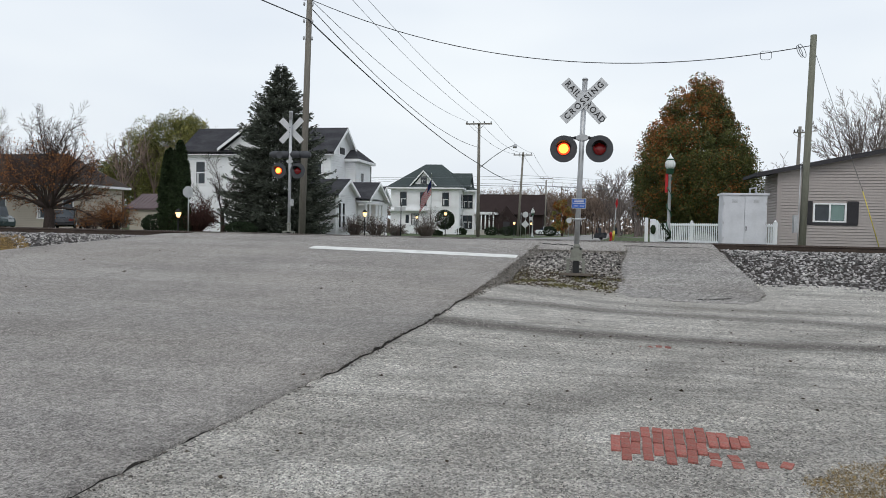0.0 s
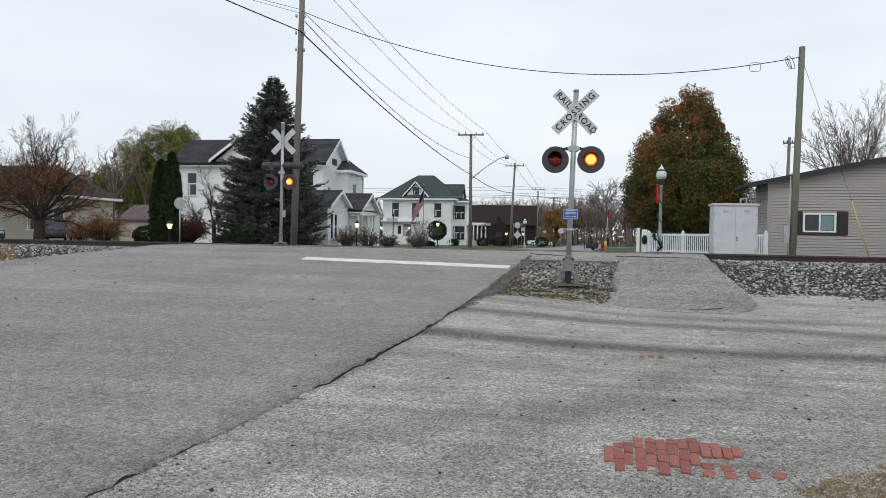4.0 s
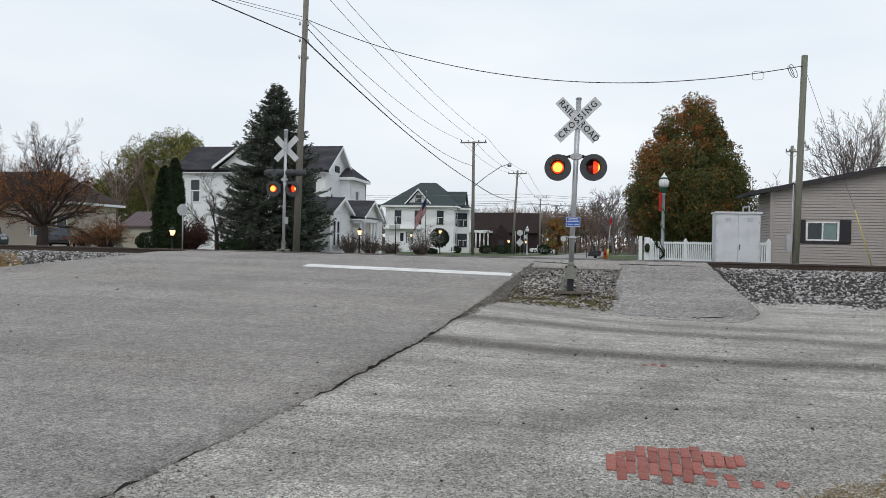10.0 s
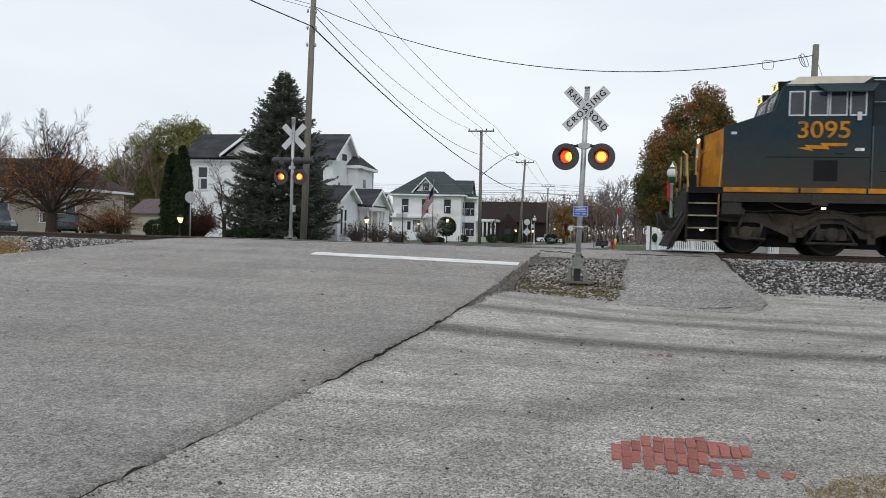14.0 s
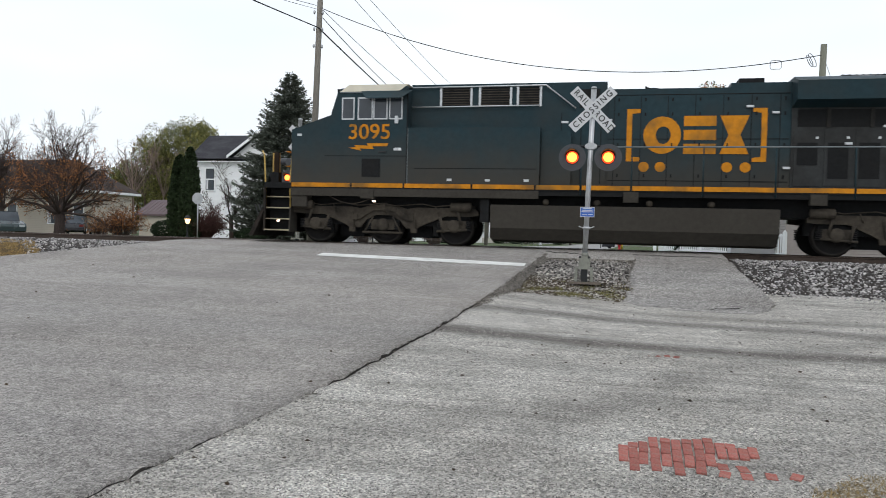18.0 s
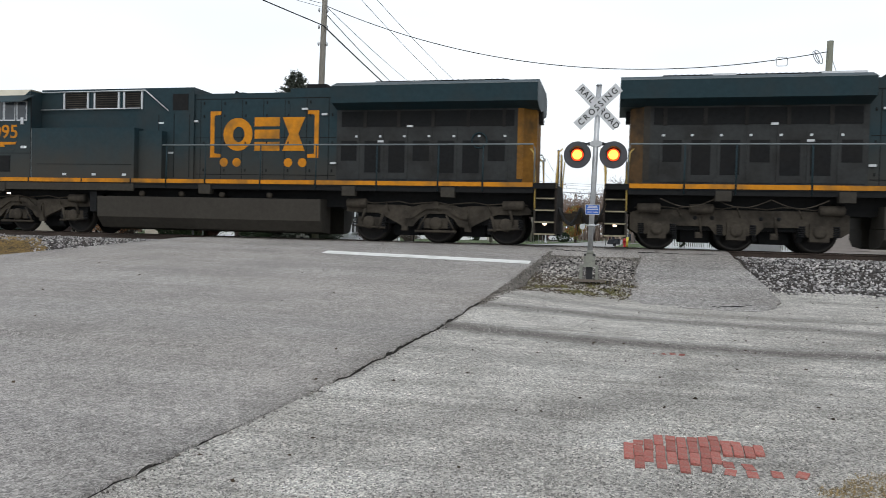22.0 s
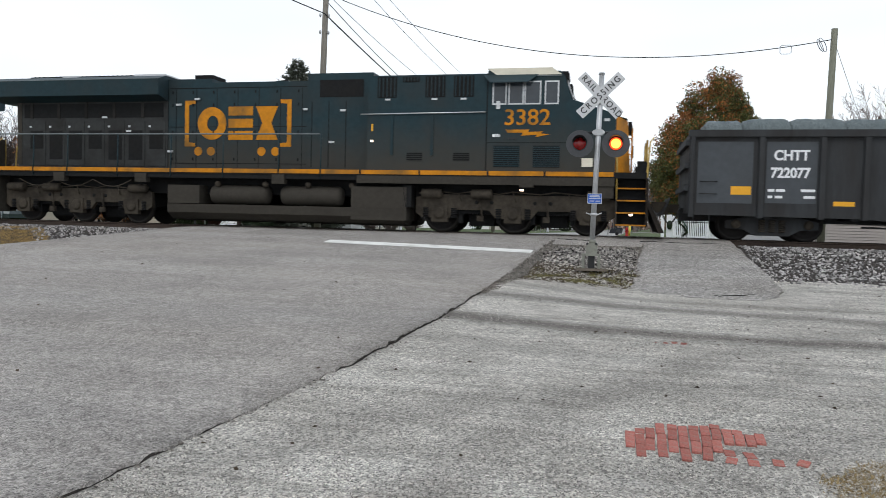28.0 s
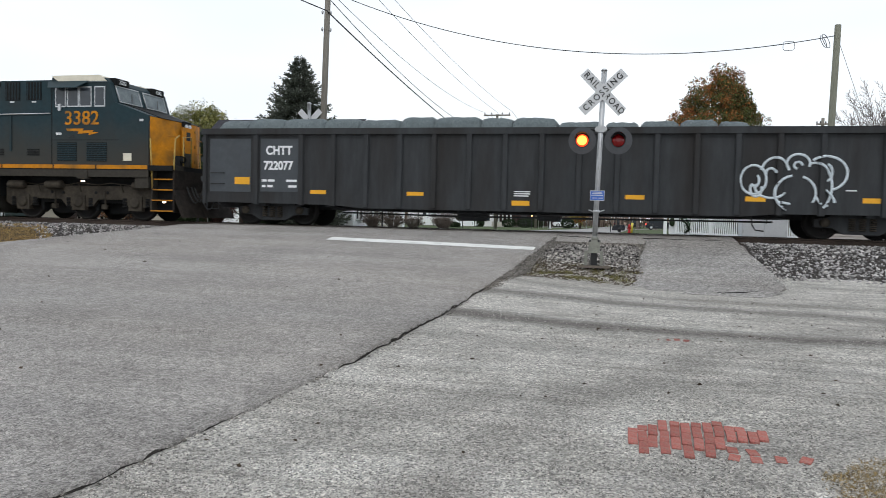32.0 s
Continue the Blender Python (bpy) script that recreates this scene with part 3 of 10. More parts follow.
def build_ground():
    xs = steps((-3000, -400, 650), (-400, -60, 34), (-60, -24, 4), (-24, 14, 0.4), (14, 60, 4), (60, 400, 34), (400, 3000, 650))
    ys = steps((-1500, -100, 350), (-100, 0, 10), (0, 24, 0.4), (24, 60, 3), (60, 300, 20), (300, 4000, 370))
    verts = [(x, y, ground_z(x, y)) for y in ys for x in xs]
    w = len(xs)
    faces = [(j * w + i, j * w + i + 1, (j + 1) * w + i + 1, (j + 1) * w + i) for j in range(len(ys) - 1) for i in range(w - 1)]
    me = bpy.data.meshes.new("ground")
    me.from_pydata(verts, [], faces)
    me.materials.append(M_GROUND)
    for p in me.polygons:
        p.use_smooth = True
    return tagged(new("ground", me), "pale crushed limestone lot, with turf beyond the railway", "ground", kind="structure")


def strip(name, material, ys, left, right, top, n, skirt=0.5, label="", category="road"):
    """A slab that follows the land, with ragged sides that go down into it."""
    bm = bmesh.new()
    rows = []
    for y in ys:
        a, b = left(y), right(y)
        rows.append([bm.verts.new((a + (b - a) * k / n, y, top(a + (b - a) * k / n, y))) for k in range(n + 1)])
    for r, s in zip(rows, rows[1:]):
        for k in range(n):
            f = bm.faces.new((r[k], r[k + 1], s[k + 1], s[k]))
            f.smooth = True
    # rounded, crumbling shoulders
    lows = []
    for r in rows:
        out = []
        for v, s in ((r[0], -1), (r[-1], 1)):
            y = v.co.y
            out.append([v] + [bm.verts.new(v.co + Vector((s * (a * skirt * (0.06 + 0.94 * max(0.0, min(1.0, (y - 11) / 4))) + 0.035 * max(0.25, min(1.0, (y - 9) / 5)) * noise.noise((y * 5, a * 9, s * 3.0)) * min(1, a * 9)), 0.03 * noise.noise((y * 7, a * 5, 8)) if 0 < d < 1 else 0,
                                                          -d * skirt + 0.03 * noise.noise((y * 6, a * 7, 4))))) for a, d in ((0.07, 0.06), (0.2, 0.22), (0.36, 0.45), (0.5, 0.7), (0.7, 1.0))])
        lows.append(out)
    for p, q in zip(lows, lows[1:]):
        for i in range(5):
            f = bm.faces.new((p[0][i], q[0][i], q[0][i + 1], p[0][i + 1]))
            g = bm.faces.new((q[1][i], p[1][i], p[1][i + 1], q[1][i + 1]))
            f.material_index = g.material_index = (2 if p[1][0].co.y < 13.2 else 1) if i else 0
            f.smooth = g.smooth = True
    for r, p in ((rows[0], lows[0]), (rows[-1], lows[-1])):
        bm.faces.new((*p[0][:0:-1], *r, *p[1][1:])).material_index = 1
    ob = part(name, bm, (material, M_BANK, M_EDGESHADE))
    return tagged(ob, label, category, kind="structure")


def ragged(y):
    return road_right(y) + 0.04 * noise.noise((y * 1.7, 2.0, 0.0)) + 0.035 * noise.noise((y * 6.0, 7.0, 0.0)) + 0.02 * noise.noise((y * 17.0, 3.0, 0.0))


def build_roads():
    near = steps((-40, 2, 3), (2, 20.9, 0.08), (20.9, 21.3, 0.2))
    strip("road", M_ASPHALT, near, road_left, ragged, road_z, 26, 0.4, "worn grey asphalt road ramping up to the crossing")
    strip("crossing_panel", M_ASPHALT, steps((21.5, 22.82, 0.66)), road_left, lambda y: 3.3, lambda x, y: RAIL_Z - 0.012, 12, 0.15, "asphalt infill between the two rails", "crossing")
    far = steps((23.05, 30, 0.7), (30, 60, 3), (60, 260, 10))
    strip("street", M_STREET, far, road_left, road_right, lambda x, y: max(lerp_table(ROAD, y), lerp_table(GROUND, y) + 0.03), 8, 0.25, "grey asphalt street running on past the houses")
    strip("cross_street", M_STREET, steps((118.0, 126.0, 2.0)), lambda y: -150, lambda y: 150, lambda x, y: lerp_table(GROUND, y) + 0.05, 40, 0.15, "grey asphalt side street across the far end")
    # the asphalt apron that joins road and footpath along the near rail
    strip("crossing_apron", M_ASPHALT, steps((20.05, 21.3, 0.3)), lambda y: ragged(y) - 0.3, lambda y: 3.15 - 0.02 * (y - 20),
          lambda x, y: lerp_table([(20.05, 1.02), (20.6, 1.16), (21.3, 1.236)], y), 14, 0.35, "grey asphalt apron beside the near rail", "crossing")
    strip("footpath_ramp", M_RAMP, steps((14.2, 20.7, 0.1)), lambda y: lerp_table([(14.2, 0.75), (15.2, 0.45), (17, 0.55), (20.7, 0.9)], y) + 0.07 * noise.noise((y * 2, 0, 0)) + 0.04 * noise.noise((y * 7, 0, 0)),
          lambda y: lerp_table([(14.2, 2.7), (14.8, 3.05), (15.6, 3.3), (17, 3.3), (20.7, 3.1)], y) + 0.07 * noise.noise((y * 2, 9, 0)) + 0.04 * noise.noise((y * 7, 9, 0)),
          lambda x, y: lerp_table([(14.2, 0.285), (15, 0.35), (16, 0.46), (18, 0.76), (20, 1.08), (20.7, 1.17)], y) - 0.05 * max(0, abs(x - 1.9) - 0.9)
          + 0.016 * noise.noise((x * 2.2, y * 2.2, 3)) + 0.008 * noise.noise((x * 9, y * 9, 5)),
          30, 0.3, "coarse patched asphalt footpath ramp up to the rails", "footpath")
    strip("footpath_far", M_STREET, steps((23.05, 34, 0.8)), lambda y: 0.6 + 0.0 * y, lambda y: 3.2, lambda x, y: max(lerp_table(ROAD, y) - 0.02, ground_z(x, y) + 0.02), 4, 0.2, "asphalt footpath beyond the rails", "footpath")
    ramp_z = lambda x, y: lerp_table([(14.2, 0.285), (15, 0.35), (16, 0.46), (18, 0.76), (20, 1.08), (20.7, 1.17)], y) + 0.012
    apron_z = lambda x, y: lerp_table([(20.05, 1.02), (20.6, 1.16), (21.3, 1.236)], y) + 0.012
    for k, (x0, y0, x1, y1, w, z) in enumerate(((0.75, 20.55, 2.75, 20.5, 0.013, ramp_z), (-1.9, 20.7, -0.6, 20.5, 0.016, apron_z), (1.9, 14.5, 2.7, 14.75, 0.004, ramp_z))):
        bm = bmesh.new()
        n = 60
        ring = []
        for i in range(n + 1):
            f = i / n
            x = x0 + (x1 - x0) * f
            y = y0 + (y1 - y0) * f + (0.1 if k < 2 else 0.2) * noise.noise((f * 3, k * 3.0, 0)) + 0.07 * noise.noise((f * 11, k * 3.0, 2)) + 0.04 * noise.noise((f * 37, k * 3.0, 5))
            h = w * 0.6 * (0.1 + abs(noise.noise((f * 15, k, 7))) * 2.0) * min(1, f * 8 + 0.05, (1 - f) * 8 + 0.05)
            ring.append([bm.verts.new((x, y + s * h, z(x, y) + dz)) for s, dz in ((-1, 0), (1, 0), (1, -0.03), (-1, -0.03))])
        for a, b in zip(ring, ring[1:]):
            for i in range(4):
                bm.faces.new((a[i], a[(i + 1) % 4], b[(i + 1) % 4], b[i]))
        tagged(part("crack", bm, M_CRACK), "dark open crack across the patched asphalt", "crack", kind="structure")
    # stop line
    bm = bmesh.new()
    n = 24
    for k in range(n):
        p = []
        for f, dy in ((k / n, 0), ((k + 1) / n, 0), ((k + 1) / n, 0.5), (k / n, 0.5)):
            x = -7.2 + 5.35 * f
            y = 17.72 - 0.2 * f + dy
            p.append((x, y, road_z(x, y) + 0.008))
        quad(bm, *p)
    bmesh.ops.remove_doubles(bm, verts=bm.verts[:], dist=0.001)
    bmesh.ops.solidify(bm, geom=bm.faces[:], thickness=0.004)
    tagged(part("stop_line", bm, M_PAINT), "worn white painted stop line on the asphalt", "road marking", kind="structure")


def build_track():
    tr = tagged(thing("railway_track", "single railway track of rusty rails on ballast", "railway track"), kind="structure")
    half = [(-0.07, 0), (0.07, 0), (0.07, 0.012), (0.012, 0.035), (0.012, 0.125), (0.036, 0.14), (0.036, 0.165), (0.028, 0.172), (-0.028, 0.172), (-0.036, 0.165),
            (-0.036, 0.14), (-0.012, 0.125), (-0.012, 0.035), (-0.07, 0.012)]
    for side in (-0.7535, 0.7535):
        bm = bmesh.new()
        prism(bm, [(TRACK_Y + side + a, RAIL_Z - 0.172 + b) for a, b in half], -260, 260, "x")
        for f in bm.faces:
            if f.normal.z > 0.9 and f.calc_center_median().z > RAIL_Z - 0.002:
                f.material_index = 1
        bmesh.ops.recalc_face_normals(bm, faces=bm.faces[:])
        for f in bm.faces:
            if abs(f.normal.z) > 0.9 and f.calc_center_median().z > RAIL_Z - 0.002:
                f.material_index = 1
        part("rail", bm, (M_RAIL, M_RAILHEAD), tr)
    bm = bmesh.new()
    box(bm, -0.11, 0.11, -1.3, 1.3, -0.16, 0)
    soften(bm, 0.012)
    me = mesh_of("tie", bm, M_TIE)
    rnd = random.Random(3)
    for k in range(150):
        x = -44 + k * 0.52
        if -12.6 < x < 3.2:
            continue
        piece("tie", me, tr, pose(x, TRACK_Y + rnd.uniform(-0.04, 0.04), RAIL_Z - 0.172 - 0.002, 0, 0, rnd.uniform(-1, 1)))


def stones(name, spots, material, label, category, seed, lo, hi):
    """Loose angular stones: squashed, turned octahedra, joined as one heap."""
    rnd = np.random.RandomState(seed)
    n = len(spots)
    base = np.array([(1, 0, 0), (-1, 0, 0), (0, 1, 0), (0, -1, 0), (0, 0, 1), (0, 0, -1)], float)
    tri = np.array([(0, 2, 4), (2, 1, 4), (1, 3, 4), (3, 0, 4), (2, 0, 5), (1, 2, 5), (3, 1, 5), (0, 3, 5)])
    v = np.repeat(base[None], n, 0) * rnd.uniform(0.65, 1.2, (n, 6, 1)) + rnd.uniform(-0.25, 0.25, (n, 6, 3))
    size = rnd.uniform(lo, hi, (n, 1, 1)) * np.array([1, 0.8, 0.6])
    a, b = rnd.uniform(0, math.tau, n), rnd.uniform(-0.6, 0.6, n)
    ca, sa, cb, sb = np.cos(a), np.sin(a), np.cos(b), np.sin(b)
    v = v * size
    x, y, z = v[..., 0], v[..., 1], v[..., 2]
    y, z = y * cb[:, None] - z * sb[:, None], y * sb[:, None] + z * cb[:, None]
    x, y = x * ca[:, None] - y * sa[:, None], x * sa[:, None] + y * ca[:, None]
    v = np.stack([x, y, z], -1) + np.asarray(spots)[:, None]
    f = (tri[None] + 6 * np.arange(n)[:, None, None]).reshape(-1, 3)
    me = bpy.data.meshes.new(name)
    me.from_pydata(v.reshape(-1, 3).tolist(), [], f.tolist())
    me.materials.append(material)
    return tagged(new(name, me), label, category, kind="stuff")


BALLAST = [(16.8, 0.36), (17.6, 0.44), (18.4, 0.56), (19.2, 0.78), (20.0, 0.99), (20.6, 1.06), (21.3, 1.06), (23.0, 1.06), (23.8, 1.05), (25.2, 0.93), (26.5, 0.85)]


def ballast_z(x, y):
    return lerp_table(BALLAST, y) + 0.03 * noise.noise((x * 1.3, y * 1.3, 4))


def build_ballast():
    for name, x0, x1, l, r in (("ballast_bed", -260.0, -12.0, None, None), ("ballast_bed", 2.9, 260.0, None, None)):
        bm = bmesh.new()
        xs = [x for x in steps((x0, -30, 20), (-30, -12, 0.5))] if x0 < 0 else steps((2.9, 14, 0.5), (14, 260, 20))
        ys = [16.8 + 0.35 * k for k in range(28)]
        grid = [[bm.verts.new((x if x0 > 0 or i < len(xs) - 1 else -12.0, y, ballast_z(x, y))) for i, x in enumerate(xs)] for y in ys]
        for a, b in zip(grid, grid[1:]):
            for k in range(len(xs) - 1):
                bm.faces.new((a[k], a[k + 1], b[k + 1], b[k])).smooth = True
        tagged(part(name, bm, M_BALLAST), "shoulder of grey crushed rock under the track", "ballast", kind="structure")
    rnd = random.Random(11)
    spots = []
    for _ in range(10500):
        x, y = rnd.uniform(3.0, 12.5), 21.35 - 4.6 * rnd.random() ** 1.15
        if x < 3.35 + max(0, 0.1 * (17 - y)):
            continue
        if y < 17.8 and rnd.random() > (y - 16.6) / 1.6:
            continue
        spots.append((x, y, ballast_z(x, y) + rnd.uniform(-0.01, 0.035)))
    for _ in range(10000):
        y = 21.35 - 4.4 * rnd.random() ** 1.15
        x = rnd.uniform(-27, road_left(y) - 0.02)
        if y < 17.2 + min(2.6, max(0.0, -15.3 - x)):
            continue
        if y < 17.6 and rnd.random() > (y - 16.6) / 1.5:
            continue
        spots.append((x, y, ballast_z(x, y) + rnd.uniform(-0.01, 0.035)))
    stones("ballast_stones", spots, M_STONE, "loose grey and whitish crushed rock beside the rails", "ballast", 1, 0.018, 0.058)
    spots = []
    for _ in range(3600):
        x, y = rnd.uniform(-2.0, 0.95), 20.4 - 4.5 * rnd.random() ** 0.9
        if x < ragged(y) + 0.1 or rnd.random() > (y - 16.0 + 0.8 * x) / 1.6 + 0.12:
            continue
        spots.append((x, y, ground_z(x, y) + rnd.uniform(-0.01, 0.03)))
    stones("ballast_stones", spots, M_STONEDARK, "loose crushed rock round the signal's footing", "ballast", 2, 0.025, 0.055)
    spots = []
    for _ in range(150000):
        y = 2.6 + 13.4 * rnd.random() ** 2.0
        x = rnd.uniform(-3.1, 1.2 + 0.62 * y)
        if x < ragged(y) + 0.03:
            continue
        if 0.12 < x < 1.25 and 5.2 < y < 6.05 and rnd.random() < 0.93:
            continue
        spots.append((x, y, ground_z(x, y) + 0.001))
    stones("gravel_chips", spots, M_PEBBLE, "loose pale limestone chips on the lot", "gravel", 4, 0.003, 0.0105)
    spots = []
    for _ in range(260):
        y = 3 + 13.0 * rnd.random()
        x = rnd.uniform(-3.0, 9)
        if x > ragged(y) + 0.1:
            spots.append((x, y, ground_z(x, y) + 0.004))
    stones("dark_clods", spots, M_LEAFDARK, "scattered dead leaves and dark clods on the gravel", "debris", 6, 0.008, 0.028)


def tufts(name, spots, material, label, seed, h):
    rnd = random.Random(seed)
    bm = bmesh.new()
    for x, y, z in spots:
        for _ in range(5):
            a = rnd.uniform(0, math.tau)
            w, l = rnd.uniform(0.004, 0.009), rnd.uniform(0.4, 1.0) * h
            dx, dy = math.cos(a), math.sin(a)
            p = Vector((x + rnd.uniform(-0.05, 0.05), y + rnd.uniform(-0.05, 0.05), z - 0.005))
            tip = p + Vector((dx * l * 0.9, dy * l * 0.9, l * 0.6))
            bm.faces.new([bm.verts.new(q) for q in (p + Vector((-dy * w, dx * w, 0)), p + Vector((dy * w, -dx * w, 0)), tip)])
    tagged(part(name, bm, material), label, "grass", kind="stuff")


def build_weeds():
    rnd = random.Random(8)
    s = []
    for _ in range(2200):
        x, y = rnd.gauss(-0.5, 0.65), rnd.gauss(15.95, 0.36)
        if x > ragged(y) + 0.15 and x < 0.6 and noise.noise((x * 2.1, y * 2.1, 2)) > 0.02:
            s.append((x, y, ground_z(x, y)))
    tufts("low_weeds", s, M_MOSS, "low yellowish weeds round the signal's footing", 1, 0.07)
    soil = []
    for _ in range(2400):
        x, y = rnd.uniform(-1.9, 0.8), rnd.gauss(16.2, 0.7)
        if x > ragged(y) + 0.02 and 15.0 < y < 18.5:
            soil.append((x, y, ground_z(x, y) + 0.003))
    stones("dark_clods", soil, M_SOIL, "dark crumbled soil round the signal's footing", "soil", 12, 0.012, 0.04)
    crumbs = []
    for _ in range(5200):
        y = rnd.uniform(2.5, 20.2)
        if y < 12.6 and rnd.random() < 0.96:
            continue
        d = abs(rnd.gauss(0, 0.03 + 0.16 * max(0.0, min(1.0, (y - 12) / 5))))
        x = ragged(y) + 0.02 + d
        crumbs.append((x, y, max(ground_z(x, y), road_z(x, y) - 0.01 - d * 1.5) + 0.004))
    stones("asphalt_crumbs", crumbs, M_BANK, "crumbled asphalt lumps along the road's edge", "rubble", 13, 0.006, 0.024)
    fallen = [(-9.44, 13.46), (-10.6, 16.5), (-4.75, 17.3), (-3.2, 16.2), (-2.83, 6.9), (-13.0, 18.8), (-4.85, 12.6), (-5.4, 11.6), (-8.0, 9.0), (-6.1, 15.2)]
    fallen += [(rnd.uniform(-16, -3), rnd.uniform(4, 19)) for _ in range(26)]
    spots = [(x, y, road_z(x, y) + 0.004) for x, y in fallen if road_left(y) + 0.2 < x < ragged(y) - 0.1]
    stones("fallen_leaves", spots, M_LEAFDARK, "few dark fallen leaves and twigs on the asphalt", "debris", 14, 0.014, 0.04)
    s = []
    for _ in range(9000):
        x, y = rnd.uniform(1.2, 3.6), rnd.uniform(3.8, 6.0)
        if y < lerp_table([(1.3, 5.02), (1.6, 5.32), (2.1, 5.68), (3.6, 5.85)], x) + 0.18 * noise.noise((x * 3, y * 3, 0)) and x > 1.35 + 0.1 * noise.noise((0, y * 4, 0)):
            s.append((x, y, ground_z(x, y)))
    tufts("dead_grass", s, M_STRAW, "flattened dead straw-coloured grass on the lot's edge", 2, 0.035)
    s = [(x, y, max(ground_z(x, y), ballast_z(x, y))) for x, y in ((rnd.uniform(-25, -14.6), rnd.uniform(15.2, 18.3)) for _ in range(5000)) if x < road_left(y) - 0.25 + 0.2 * noise.noise((y * 2, 0, 0)) and y < 17.9 + 0.35 * noise.noise((x * 1.5, 0, 4))]
    for _ in range(9000):
        x = rnd.uniform(-24, -15.4)
        y = rnd.uniform(17.0, 17.7 + min(2.6, -15.3 - x) + 0.3 * noise.noise((x * 2, 0, 1)))
        s.append((x, y, max(ground_z(x, y), ballast_z(x, y)) + 0.01))
    tufts("dead_grass", s, M_STRAWPALE, "dead straw-coloured grass at the ballast's foot", 3, 0.09)


def build_bricks():
    pv = tagged(thing("brick_patch", "exposed patch of old red paving brick in the gravel", "paving"), kind="structure")
    bm = bmesh.new()
    box(bm, -0.033, 0.033, -0.134, 0.134, -0.06, 0)
    soften(bm, 0.008)
    me = mesh_of("brick", bm, M_BRICK)
    bm = bmesh.new()
    box(bm, -0.036, 0.036, -0.06, 0.06, -0.05, 0)
    soften(bm, 0.012)
    half = mesh_of("brick", bm, M_BRICK)
    rnd = random.Random(5)
    # each course: x and y of its buried far end, where it stops, and how many bricks it still has
    courses = ((0.183, 5.79, 5.36, 2), (0.258, 5.875, 5.165, 3), (0.333, 5.88, 5.33, 2), (0.42, 5.985, 5.195, 3), (0.508, 6.035, 5.32, 3), (0.588, 6.005, 5.15, 3), (0.672, 6.05, 5.335, 3),
               (0.754, 6.065, 5.21, 3), (0.836, 6.085, 5.41, 3), (0.915, 6.04, 5.6, 2), (0.993, 6.02, 5.6, 2), (1.066, 5.955, 5.6, 2), (1.14, 5.95, 5.66, 1))
    for x0, far, near, n in courses:
        lean = 0.008 + 0.11 * (x0 - 0.18)
        for k in range(n + 1):
            y0 = near + 0.286 * k
            left = far - y0
            if left < 0.07:
                break
            # the last brick of a course is half covered by gravel
            y = y0 + (0.136 if left > 0.19 else 0.06)
            x = x0 - lean * (far - y)
            piece("brick", me if left > 0.19 else half, pv, pose(x + rnd.uniform(-0.004, 0.004), y, ground_z(x, y) + 0.012 + rnd.uniform(-0.004, 0.004),
                                                                rnd.uniform(-1, 1), rnd.uniform(-2, 2), -57.3 * lean + rnd.uniform(-1.2, 1.2)))
    for x, y in ((0.853, 5.41), (0.843, 5.25), (0.983, 5.39), (0.981, 5.24), (1.143, 5.28), (1.306, 5.305), (0.62, 9.7), (0.72, 9.69), (0.82, 9.72), (0.93, 9.68)):
        piece("brick", half, pv, pose(x, y, ground_z(x, y) + (0.008 if y < 8 else 0.001), 2, 2, rnd.uniform(-22, 8)))


build_ground()
build_roads()
# ---- crossing signals, poles, wires ----
M_ZINC = mat("weathered_zinc", srgb(132, 133, 124), 0.7, 0.2, var=0.2, grain=14, stain=5, dirt=srgb(96, 96, 86), bump=0.2)
def blade(m, words, parent):
    bm = bmesh.new()
    box(bm, -0.61, 0.61, -0.114, 0.114, -0.003, 0.003)
    b = part("crossbuck_blade", bm, M_SIGNWHITE, parent, "white reflective blade")
    b.matrix_basis = m
    for w, x, s in words:
        text_part("lettering", w, s, M_BLACK, b, pose(x, 0, 0.006), 0.002, "black lettering", 0.92, 0.002, 1.4 if len(w) > 4 else 1.2)
    return b


